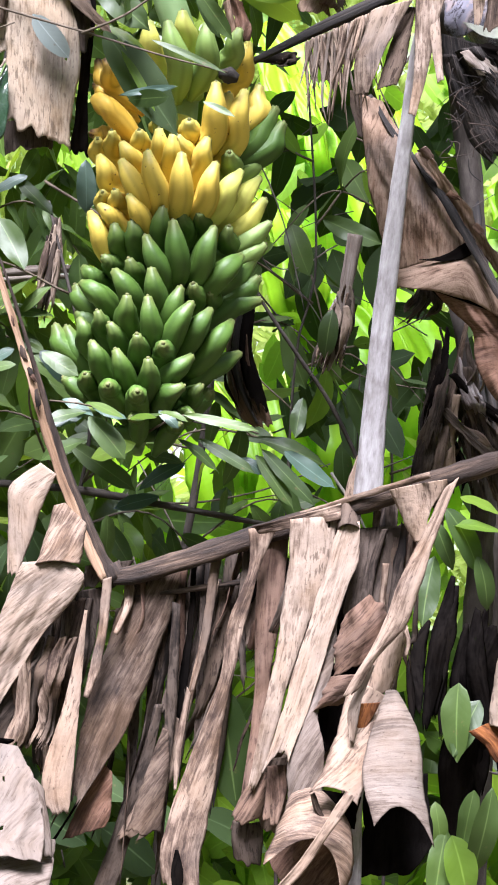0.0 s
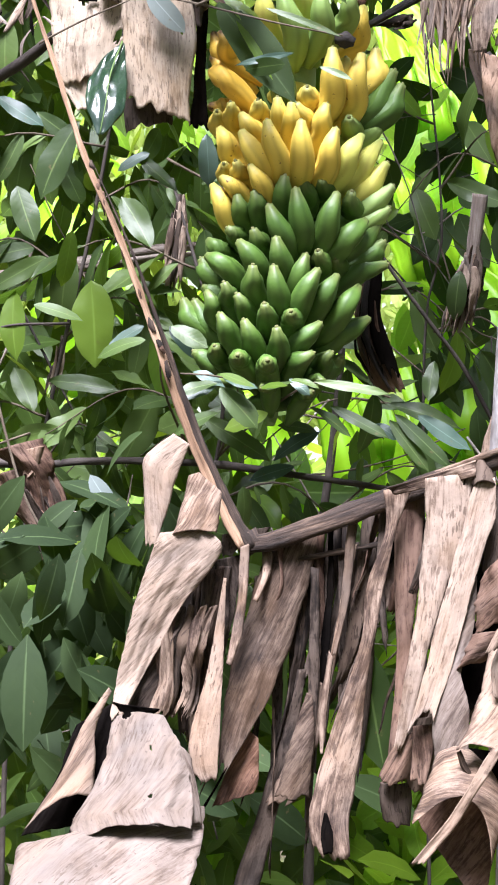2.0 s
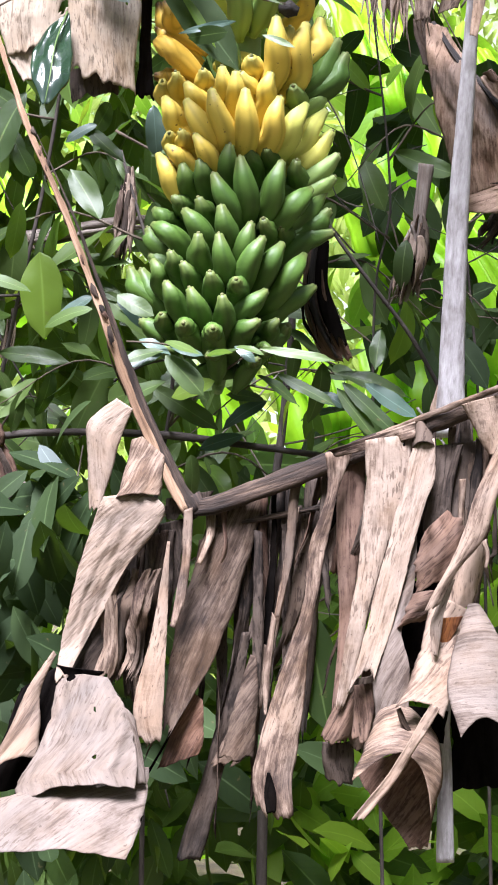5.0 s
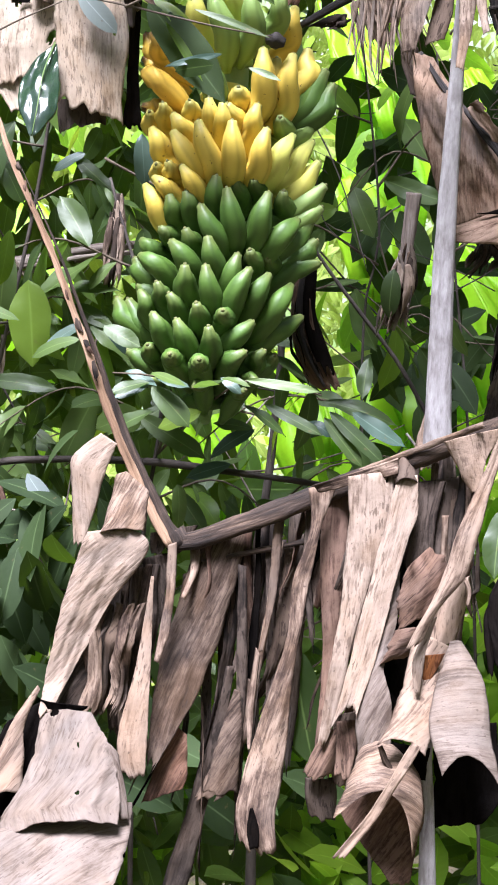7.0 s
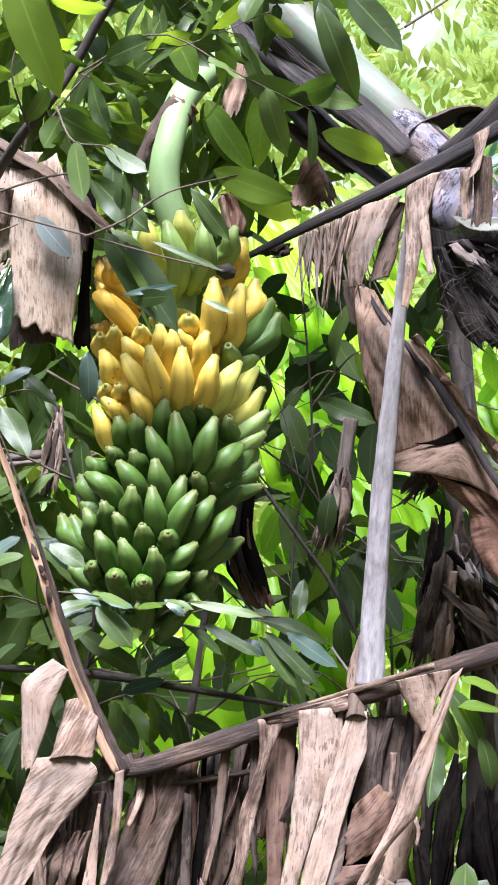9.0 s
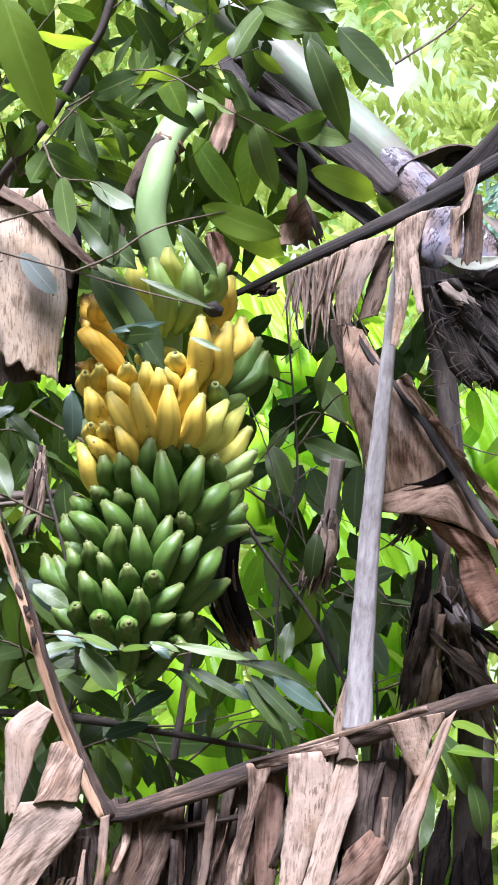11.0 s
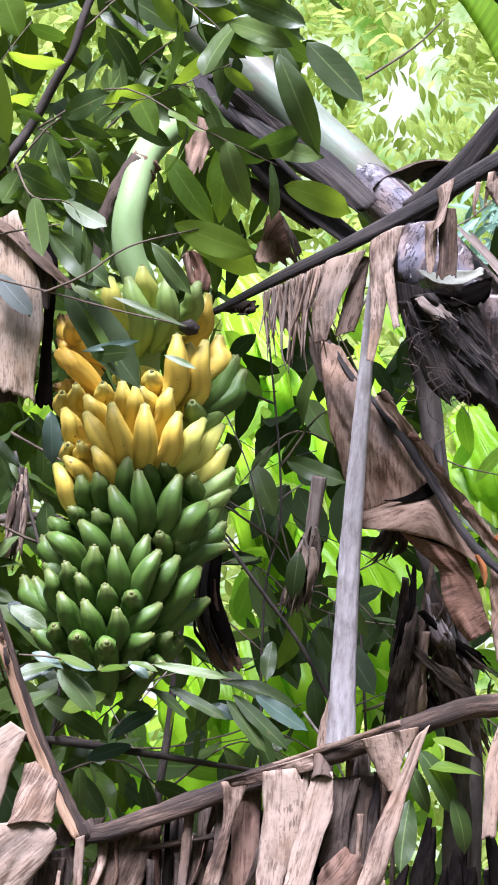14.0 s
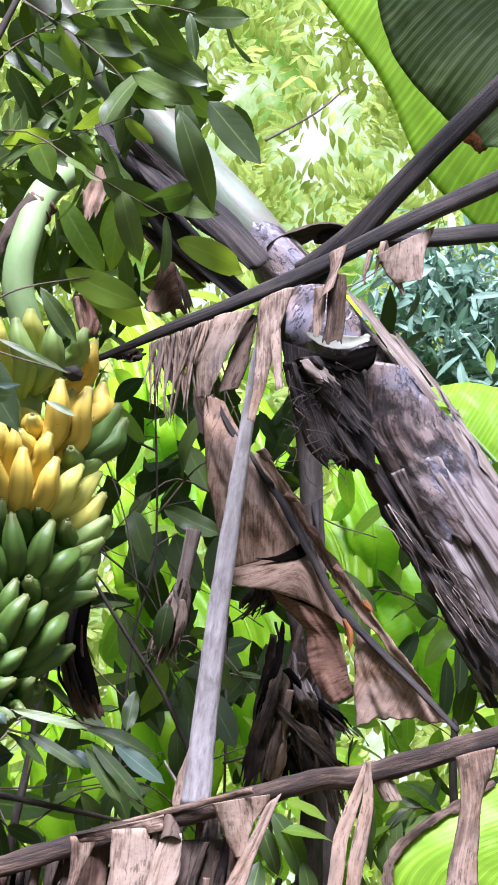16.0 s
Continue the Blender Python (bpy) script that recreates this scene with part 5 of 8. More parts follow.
# shade beneath the flap is a black sheet
panel("inner_fold", [(-0.405, 2.700, 1.092), (-0.411, 2.690, 1.071), (-0.389, 2.680, 1.038)], [(-0.232, 2.700, 1.125), (-0.222, 2.700, 1.087), (-0.231, 2.700, 1.036)], M_ROT_SHADE, front, -0.1)
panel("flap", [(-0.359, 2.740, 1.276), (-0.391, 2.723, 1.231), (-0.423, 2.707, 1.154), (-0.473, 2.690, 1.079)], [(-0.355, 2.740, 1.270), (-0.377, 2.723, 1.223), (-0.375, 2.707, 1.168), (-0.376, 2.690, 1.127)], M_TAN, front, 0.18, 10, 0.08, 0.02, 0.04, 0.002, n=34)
# black sheet painted for the shade behind the left flap
panel("inner_fold", [(-0.406, 2.750, 1.221), (-0.435, 2.735, 1.142), (-0.483, 2.720, 1.065)], [(-0.358, 2.750, 1.253), (-0.355, 2.735, 1.143), (-0.376, 2.720, 1.090)], M_ROT_SHADE, front, 0)
panel("flap", [(-0.391, 2.670, 1.069), (-0.472, 2.640, 1.066), (-0.473, 2.560, 1.004)], [(-0.218, 2.700, 1.112), (-0.217, 2.660, 1.079), (-0.223, 2.620, 1.047), (-0.237, 2.560, 1.005)], M_SMOOTH, front, 0.10, 40, 0, 0.02, 0.03, 0.003, n=50, m=41)
panel("inner_fold", [(-0.201, 2.810, 1.493), (-0.203, 2.810, 1.458)], [(-0.132, 2.810, 1.504), (-0.149, 2.810, 1.454)], M_DARK, front, 0.1, 0, 0, 0.3)
panel("strip", [(-0.272, 2.800, 1.400), (-0.291, 2.800, 1.315), (-0.305, 2.800, 1.224)], [(-0.241, 2.800, 1.421), (-0.254, 2.800, 1.315), (-0.272, 2.800, 1.216)], M_DARK, front, 0.2, 0, 0, 0.1, 0.25)
for x0, x1, x2, w, low, mat in ((205, 200, 206, 12, 1290, M_DARK), (226, 222, 216, 14, 1300, M_BROWN), (248, 236, 228, 11, 1270, M_DARK), (268, 254, 240, 11, 1240, M_BROWN), (216, 210, 222, 9, 1310, M_TAN), (284, 270, 262, 9, 1180, M_DARK)):
    o, unit = Vector((-0.427, 2.810, 1.443)), (Vector((-0.344, 2.810, 1.443)) - Vector((-0.427, 2.810, 1.443))).length / 100
    e = random.uniform(-0.015, 0.01)
    c = [o + Vector((unit * x, e + g, -unit * (y - 990))) for x, y, g in ((x0, 985, 0), (x1, (985 + low) / 2, -0.008), (x2, low, 0.004))]
    h = [Vector((unit * w * k, d, 0)) for k, d in ((0.7, 0.006), (1.0, -0.006), (0.7, 0.008))]
    panel("strip", [p - q for p, q in zip(c, h)], [p + q for p, q in zip(c, h)], mat, front, random.uniform(0.25, 0.5), 0, 0, 0.1, 0.3, 0.004, n=44, m=15)
for x0, x1, y1, w, mat in ((318, 292, 1250, 9, M_BROWN), (300, 262, 1262, 11, M_DARK), (334, 310, 1262, 10, M_TAN), (286, 244, 1264, 8, M_BARREL), (350, 326, 1270, 9, M_BROWN)):
    o, unit = Vector((-0.524, 2.765, 2.281)), (Vector((-0.440, 2.765, 2.279)) - Vector((-0.524, 2.765, 2.281))).length / 100
    c = [o + Vector((unit * x, e, -unit * y)) for x, y, e in ((x0 + 20, 1060, 0), (x0 + random.uniform(-8, 8), 1130, -0.012), ((x0 + x1) / 2, 1200, 0.008), (x1, y1, -0.006))]
    h = [Vector((unit * w * k, d, unit * random.uniform(-3, 3))) for k, d in ((0.7, 0.004), (1.1, -0.008), (0.8, 0.010), (1.0, -0.006))]
    panel("strip", [p - q for p, q in zip(c, h)], [p + q for p, q in zip(c, h)], mat, front, random.uniform(0.2, 0.4), random.uniform(-15, 15), 0, 0.2, 0.35, 0.008, n=40, m=17, rag=1.6)
panel("torn_edge", [(-0.353, 2.730, 1.257), (-0.342, 2.730, 1.237), (-0.332, 2.730, 1.223)], [(-0.287, 2.725, 1.246), (-0.300, 2.725, 1.236), (-0.285, 2.725, 1.227)], M_ROT_SHADE, front, 0.2, 0, 0, 0.3, 0.2, 0.004, n=18, m=15, rag=2.0)
panel("strip", [(-0.215, 2.810, 1.455), (-0.206, 2.810, 1.380), (-0.218, 2.810, 1.305)], [(-0.173, 2.810, 1.464), (-0.183, 2.810, 1.380), (-0.205, 2.810, 1.297)], M_DARK, front, 0.2, 0, 0, 0.1, 0.25)
panel("strip", [(-0.243, 2.815, 1.314), (-0.246, 2.815, 1.249), (-0.255, 2.815, 1.180)], [(-0.214, 2.815, 1.339), (-0.225, 2.815, 1.249), (-0.242, 2.815, 1.174)], M_DARK, front, 0.2, 0, 0, 0.1, 0.25)
panel("strip", [(-0.287, 2.745, 1.334), (-0.288, 2.745, 1.278), (-0.312, 2.745, 1.225)], [(-0.268, 2.745, 1.374), (-0.266, 2.745, 1.262), (-0.280, 2.745, 1.230)], M_TAN, front, 0.2, 0, 0, 0.1)
panel("strip", [(-0.173, 2.780, 1.474), (-0.177, 2.770, 1.398), (-0.186, 2.760, 1.342), (-0.193, 2.750, 1.305)], [(-0.160, 2.780, 1.479), (-0.162, 2.770, 1.414), (-0.169, 2.760, 1.350), (-0.186, 2.750, 1.302)], M_TAN, front, 0.2, m=7)
panel("strip", [(-0.196, 2.760, 1.430), (-0.218, 2.752, 1.302), (-0.240, 2.745, 1.223), (-0.248, 2.737, 1.169), (-0.235, 2.730, 1.136)], [(-0.192, 2.760, 1.430), (-0.197, 2.750, 1.302), (-0.200, 2.740, 1.208), (-0.204, 2.730, 1.139)], M_TAN, front, 0.12, 0, 0, 0.06)
panel("lamina", [(-0.131, 2.825, 1.496), (-0.161, 2.809, 1.389), (-0.188, 2.792, 1.308), (-0.202, 2.776, 1.220), (-0.205, 2.760, 1.151)], [(-0.049, 2.825, 1.517), (-0.092, 2.808, 1.365), (-0.127, 2.790, 1.268), (-0.161, 2.772, 1.205), (-0.201, 2.755, 1.143)], M_BROWN, front, 0.06, 12, 0, 0.06, 0.12, 0.004)
panel("inner_fold", [(-0.162, 2.790, 1.211), (-0.199, 2.790, 1.147), (-0.217, 2.790, 1.098)], [(-0.149, 2.790, 1.199), (-0.149, 2.790, 1.139), (-0.155, 2.790, 1.120)], M_REDBROWN, front, 0.05)
panel("curl", [(-0.143, 2.830, 1.491), (-0.142, 2.805, 1.430), (-0.156, 2.780, 1.397)], [(-0.128, 2.830, 1.494), (-0.128, 2.805, 1.438), (-0.150, 2.780, 1.393)], M_TAN, front, 0.4, m=7, n=16)
panel("strip", [(-0.078, 2.785, 1.265), (-0.100, 2.777, 1.205), (-0.127, 2.770, 1.110)], [(-0.070, 2.785, 1.261), (-0.067, 2.777, 1.205), (-0.074, 2.770, 1.110)], M_BROWN, front, 0.2, 20, 0, 0.08)
panel("strip", [(-0.016, 2.800, 1.520), (-0.030, 2.785, 1.382), (-0.041, 2.770, 1.317)], [(-0.002, 2.800, 1.524), (-0.017, 2.785, 1.398), (-0.037, 2.770, 1.317)], M_BROWN, front, 0.2, m=7)
panel("strip", [(-0.046, 2.770, 1.326), (-0.062, 2.765, 1.238), (-0.059, 2.760, 1.178)], [(-0.040, 2.770, 1.314), (-0.048, 2.765, 1.246), (-0.056, 2.760, 1.177)], M_TAN, front, 0.2, m=5)
panel("strip", [(0.034, 2.740, 1.554), (0.039, 2.734, 1.495), (0.006, 2.728, 1.419), (0.003, 2.721, 1.345), (-0.029, 2.715, 1.258), (-0.054, 2.709, 1.188), (-0.073, 2.703, 1.119), (-0.076, 2.696, 1.074), (-0.065, 2.690, 1.044)], [(0.076, 2.740, 1.561), (0.048, 2.734, 1.494), (0.034, 2.728, 1.424), (0.018, 2.721, 1.345), (0.004, 2.715, 1.259), (-0.004, 2.709, 1.173), (-0.013, 2.703, 1.126), (-0.022, 2.696, 1.082), (-0.015, 2.690, 1.037)], M_TAN, front, 0.12, 0, 0, 0.03, 0.05, n=56)
# dark of the open slot, painted on a small sheet in front
panel("inner_fold", [(-0.053, 2.675, 1.108), (-0.059, 2.675, 1.077), (-0.053, 2.675, 1.048)], [(-0.049, 2.675, 1.108), (-0.039, 2.675, 1.081), (-0.042, 2.675, 1.051)], M_ROT_SHADE, front, 0, 0, 0, 0.1, n=16, m=9)
panel("strip", [(0.054, 2.770, 1.547), (0.047, 2.764, 1.423), (0.051, 2.758, 1.319), (0.043, 2.752, 1.224), (0.032, 2.746, 1.146), (0.019, 2.740, 1.125)], [(0.093, 2.770, 1.560), (0.088, 2.764, 1.447), (0.076, 2.758, 1.383), (0.063, 2.752, 1.264), (0.061, 2.746, 1.186), (0.059, 2.740, 1.128)], M_BARREL, front, 0.16, 0, 0, 0.08, 0.08)
panel("strip", [(0.090, 2.670, 1.568), (0.088, 2.663, 1.502), (0.080, 2.657, 1.425), (0.072, 2.650, 1.363), (0.064, 2.643, 1.326), (0.049, 2.637, 1.242), (0.041, 2.630, 1.193)], [(0.158, 2.670, 1.574), (0.149, 2.664, 1.526), (0.134, 2.658, 1.464), (0.112, 2.652, 1.402), (0.088, 2.647, 1.326), (0.073, 2.641, 1.250), (0.050, 2.635, 1.191)], M_PALE, front, 0.05, 0, 0, 0.04, 0.05, 0.002, ((0.33, 0.0, 0.03, 0.05),), n=50)
panel("strip", [(0.157, 2.655, 1.560), (0.138, 2.647, 1.494), (0.117, 2.639, 1.418), (0.091, 2.631, 1.326), (0.071, 2.623, 1.255), (0.057, 2.615, 1.217)], [(0.185, 2.660, 1.568), (0.187, 2.652, 1.518), (0.167, 2.643, 1.464), (0.148, 2.635, 1.403), (0.126, 2.627, 1.327), (0.106, 2.618, 1.267), (0.095, 2.610, 1.236)], M_PALE, front, 0.05, 0, 0.05, 0.03, 0.03, 0.002, n=50)
panel("curl", [(0.161, 2.680, 1.589), (0.155, 2.655, 1.555)], [(0.179, 2.680, 1.590), (0.186, 2.655, 1.557)], M_BROWN, front, 0.4, n=14, m=11)
panel("top_edge", [(0.034, 2.720, 1.555), (0.050, 2.720, 1.546)], [(0.157, 2.655, 1.591), (0.157, 2.655, 1.567)], M_TAN, front, 0.02, 90, 0, 0.1, 0.02, n=10, m=31)
panel("crumpled_end", [(0.050, 2.660, 1.212), (0.033, 2.660, 1.180), (0.020, 2.660, 1.149)], [(0.076, 2.655, 1.223), (0.071, 2.655, 1.185), (0.059, 2.655, 1.148)], M_UMBER, front, 0.35, 10, 0, 0.15, 0.3, 0.006, n=24, m=17)
panel("crumpled_end", [(0.070, 2.650, 1.230), (0.070, 2.650, 1.193), (0.065, 2.650, 1.150)], [(0.098, 2.645, 1.233), (0.097, 2.645, 1.193), (0.088, 2.645, 1.146)], M_UMBER, front, 0.3, -8, 0, 0.15, 0.3, 0.006, n=24, m=17)
panel("dark_roll", [(0.026, 2.680, 1.150), (0.024, 2.680, 1.121), (0.029, 2.680, 1.093)], [(0.067, 2.680, 1.150), (0.066, 2.680, 1.121), (0.063, 2.680, 1.085)], M_DARK, front, 0.4, 0, 0, 0.15, 0.25, 0.006, n=20, m=13)
# grey middle strip, dark barrels and hollows beside it
panel("strip", [(0.153, 2.660, 1.425), (0.127, 2.645, 1.364), (0.106, 2.630, 1.288), (0.094, 2.615, 1.229), (0.096, 2.600, 1.148)], [(0.160, 2.660, 1.433), (0.155, 2.645, 1.364), (0.131, 2.630, 1.300), (0.146, 2.615, 1.258), (0.139, 2.600, 1.178)], M_SMOOTH, front, 0.12, 40, 0, 0.04, 0.06)
panel("roll", [(0.106, 2.620, 1.206), (0.085, 2.570, 1.170), (0.070, 2.530, 1.138), (0.063, 2.500, 1.119)], [(0.144, 2.620, 1.203), (0.179, 2.570, 1.170), (0.184, 2.530, 1.123), (0.164, 2.500, 1.066)], M_TAN, front, 0.28, 85, 0.30, 0.02, 0.02, 0.003, n=40, m=29)
panel("inner_fold", [(0.069, 2.600, 1.116), (0.082, 2.600, 1.091), (0.110, 2.600, 1.055), (0.140, 2.600, 1.011)], [(0.133, 2.590, 1.146), (0.174, 2.590, 1.116), (0.176, 2.590, 1.072), (0.162, 2.590, 1.012)], M_BARREL, front, -0.25, 60, 0, 0.05, 0.1, 0.004, n=36, m=21)
panel("barrel", [(0.169, 2.640, 1.439), (0.158, 2.640, 1.400), (0.153, 2.640, 1.371), (0.154, 2.640, 1.350)], [(0.201, 2.630, 1.469), (0.225, 2.630, 1.450), (0.226, 2.630, 1.408), (0.205, 2.630, 1.376)], M_BARREL, front, 0.3, 62, 0, 0.04, 0.22, 0.008, n=36, m=25, rag=2.5)
panel("barrel", [(0.148, 2.635, 1.354), (0.138, 2.635, 1.332), (0.129, 2.635, 1.299)], [(0.203, 2.625, 1.361), (0.195, 2.625, 1.336), (0.158, 2.625, 1.315)], M_BARREL, front, 0.3, 74, 0, 0.05, 0.22, 0.008, n=28, m=19, rag=2.5)
# the hollow's shade as a near-black sheet
panel("inner_fold", [(0.154, 2.660, 1.371), (0.127, 2.660, 1.278), (0.147, 2.660, 1.251)], [(0.210, 2.660, 1.371), (0.181, 2.660, 1.302), (0.150, 2.660, 1.248)], M_ROT_SHADE, front, 0)
panel("strip", [(0.217, 2.660, 1.558), (0.201, 2.660, 1.511), (0.198, 2.660, 1.433)], [(0.225, 2.660, 1.559), (0.211, 2.660, 1.503), (0.202, 2.660, 1.433)], M_DARK, front, 0.3, m=7)
panel("strip", [(0.218, 2.650, 1.511), (0.214, 2.650, 1.433), (0.218, 2.650, 1.364)], [(0.227, 2.650, 1.511), (0.223, 2.650, 1.433), (0.226, 2.650, 1.364)], M_TAN, front, 0.3, m=7)
panel("inner_fold", [(0.187, 2.680, 1.559), (0.163, 2.680, 1.402)], [(0.266, 2.680, 1.567), (0.249, 2.680, 1.402)], M_DARK, front, 0.1)
panel("strip", [(0.065, 2.670, 1.237), (0.059, 2.670, 1.185), (0.065, 2.670, 1.136)], [(0.098, 2.670, 1.242), (0.099, 2.670, 1.185), (0.099, 2.670, 1.136)], M_BROWN, front, 0.3, 20, 0, 0.1)
# the horns: lamina rolled open at its lower end
panel("strip", [(0.208, 2.630, 1.397), (0.193, 2.630, 1.355), (0.193, 2.630, 1.318)], [(0.252, 2.620, 1.429), (0.242, 2.620, 1.372), (0.230, 2.620, 1.338)], M_TAN, front, 0.15, 0, 0, 0.03, 0.12)
panel("horn", [(0.177, 2.615, 1.351), (0.155, 2.587, 1.275), (0.142, 2.558, 1.239), (0.121, 2.530, 1.207)], [(0.225, 2.610, 1.331), (0.207, 2.583, 1.283), (0.198, 2.557, 1.226), (0.185, 2.530, 1.193)], M_TAN, front, 0.18, 20, 0.06, 0.02, 0.04, 0.003)
panel("horn", [(0.224, 2.600, 1.341), (0.200, 2.567, 1.284), (0.190, 2.533, 1.221), (0.205, 2.500, 1.169)], [(0.238, 2.600, 1.340), (0.268, 2.573, 1.286), (0.272, 2.547, 1.215), (0.283, 2.520, 1.143)], M_SMOOTH, front, 0.16, 80, 0.17, 0.01, 0.02, 0.003, (), "lamina rolled into a hollow horn", n=44, m=31)
# dark insides of the horns come from near-black sheets
panel("inner_fold", [(0.199, 2.620, 1.227), (0.200, 2.620, 1.086)], [(0.286, 2.620, 1.229), (0.296, 2.620, 1.132), (0.264, 2.620, 1.091)], M_ROT_SHADE, front, -0.15)
panel("inner_fold", [(0.125, 2.600, 1.207), (0.132, 2.600, 1.165)], [(0.195, 2.600, 1.197), (0.187, 2.600, 1.152)], M_ROT_SHADE, front, -0.1)
panel("rim", [(0.120, 2.535, 1.205), (0.128, 2.542, 1.181), (0.155, 2.550, 1.165)], [(0.125, 2.545, 1.207), (0.138, 2.547, 1.181), (0.156, 2.550, 1.159)], M_BROWN, front, 0.1, m=5, n=16)
panel("strip", [(0.185, 2.580, 1.323), (0.177, 2.580, 1.290), (0.184, 2.580, 1.265)], [(0.215, 2.580, 1.325), (0.196, 2.580, 1.290), (0.186, 2.580, 1.262)], M_RUST, front, 0.12)
panel("strip", [(0.193, 2.570, 1.373), (0.169, 2.565, 1.313), (0.173, 2.560, 1.275)], [(0.205, 2.570, 1.375), (0.188, 2.565, 1.329), (0.179, 2.560, 1.269)], M_PALE, front, 0.15, m=9)
panel("strip", [(0.290, 2.570, 1.611), (0.268, 2.566, 1.564), (0.232, 2.562, 1.487), (0.214, 2.558, 1.427), (0.180, 2.554, 1.366), (0.160, 2.550, 1.329)], [(0.309, 2.565, 1.629), (0.280, 2.562, 1.549), (0.260, 2.559, 1.473), (0.243, 2.556, 1.426), (0.200, 2.553, 1.380), (0.179, 2.550, 1.338)], M_TAN, front, 0.10, 0, 0, 0.02, 0.05, n=50)
panel("strip", [(0.220, 2.600, 1.610), (0.232, 2.600, 1.586), (0.258, 2.600, 1.540)], [(0.304, 2.585, 1.629), (0.276, 2.585, 1.587), (0.264, 2.585, 1.540)], M_TAN, front, 0.1, 15)
panel("strip", [(0.240, 2.555, 1.420), (0.246, 2.555, 1.406), (0.242, 2.555, 1.390)], [(0.245, 2.555, 1.428), (0.252, 2.555, 1.406), (0.245, 2.555, 1.387)], M_TAN, front, 0.1, m=5, n=12)
panel("strip", [(0.166, 2.490, 1.217), (0.108, 2.490, 1.125), (0.056, 2.490, 1.065)], [(0.177, 2.490, 1.210), (0.119, 2.490, 1.117), (0.073, 2.490, 1.065)], M_TAN, front, 0.06, 0, 0, 0.06, 0.2, m=9)
panel("strip", [(0.369, 2.560, 1.402), (0.358, 2.560, 1.335), (0.356, 2.560, 1.300)], [(0.405, 2.550, 1.404), (0.407, 2.550, 1.337), (0.401, 2.550, 1.292)], M_PALE, front, 0.1)
panel("strip", [(0.331, 2.570, 1.291), (0.354, 2.570, 1.273), (0.369, 2.570, 1.252)], [(0.359, 2.570, 1.304), (0.389, 2.570, 1.290), (0.405, 2.570, 1.261)], M_RUST, front, 0.1)
tube("torn_petiole", [(0.196, 2.620, 1.219), (0.190, 2.620, 1.166), (0.190, 2.620, 1.121), (0.188, 2.620, 0.993)], [0.004, 0.009, 0.011, 0.012], M_STALK, front, n=30, sides=12, flat=0.5)
# narrow dark strips that fill the curtain behind
rib_line, _ = spline([(-0.147, 2.800, 1.479), (-0.054, 2.790, 1.508), (0.035, 2.780, 1.540), (0.129, 2.720, 1.572), (0.275, 2.610, 1.621)], 60)
for i in range(66):
    p = rib_line[int(59 * (i + random.random()) / 66)] + Vector((0, random.uniform(0.016, 0.06), random.choice((-0.005, -0.045, -0.06))))
    drop = random.choice((random.uniform(0.12, 0.25), random.uniform(0.25, 0.47)))
    lean = random.uniform(-0.36, 0.04) * drop
    w = random.uniform(0.005, 0.014)
    c = [p + Vector((lean * k * k + random.uniform(-0.008, 0.008) * k, random.uniform(-0.02, 0.02) * k, -drop * k)) for k in (0, 0.3, 0.62, 1)]
    turn = radians(random.uniform(-55, 55))
    h = [Vector((math.cos(turn + e) * w * k, math.sin(turn + e) * w * k, random.uniform(-0.3, 0.3) * w)) for k, e in ((0.8, 0), (1.0, 0.3), (random.uniform(0.7, 1.2), 0.7), (random.uniform(0.1, 0.5), 1.0))]
    panel("strip", [a - b for a, b in zip(c, h)], [a + b for a, b in zip(c, h)], random.choice((M_DARK, M_DARK, M_DARK, M_DARK, M_BROWN, M_DARK, M_ROT_SHADE, M_BARREL, M_BROWN)), front, random.uniform(-0.3, 0.5), random.uniform(-8, 8), 0, 0.2, 0.25, 0.006, n=30, m=9, rag=2.0)
panel("strip", [(-0.100, 2.840, 1.292), (-0.124, 2.840, 1.184), (-0.151, 2.840, 1.086), (-0.196, 2.840, 0.959)], [(-0.077, 2.830, 1.296), (-0.099, 2.830, 1.185), (-0.121, 2.830, 1.087), (-0.157, 2.830, 0.961)], M_DARK, front, 0.3, 0, 0, 0.02, 0.15, 0.004, n=50, m=15)
panel("strip", [(-0.070, 2.820, 1.284), (-0.093, 2.820, 1.198), (-0.130, 2.820, 1.117), (-0.146, 2.820, 1.095)], [(-0.058, 2.810, 1.277), (-0.063, 2.810, 1.195), (-0.085, 2.810, 1.118), (-0.108, 2.810, 1.096)], M_BROWN, front, 0.25, 0, 0, 0.1, 0.15, 0.005, n=44, m=17)
panel("strip", [(-0.012, 2.800, 1.478), (-0.030, 2.800, 1.392), (-0.052, 2.800, 1.277), (-0.071, 2.800, 1.178)], [(-0.005, 2.800, 1.478), (-0.019, 2.800, 1.392), (-0.043, 2.800, 1.277), (-0.066, 2.800, 1.178)], M_TAN, front, 0.2, 0, 0, 0.05, 0.1, 0.002, n=40, m=7)
panel("strip", [(-0.266, 2.830, 1.434), (-0.263, 2.830, 1.367), (-0.271, 2.830, 1.285), (-0.266, 2.830, 1.194)], [(-0.235, 2.820, 1.434), (-0.229, 2.820, 1.359), (-0.239, 2.820, 1.277), (-0.250, 2.820, 1.195)], M_DARK, front, 0.3, 0, 0, 0.1, 0.2, 0.005, n=44, m=15)
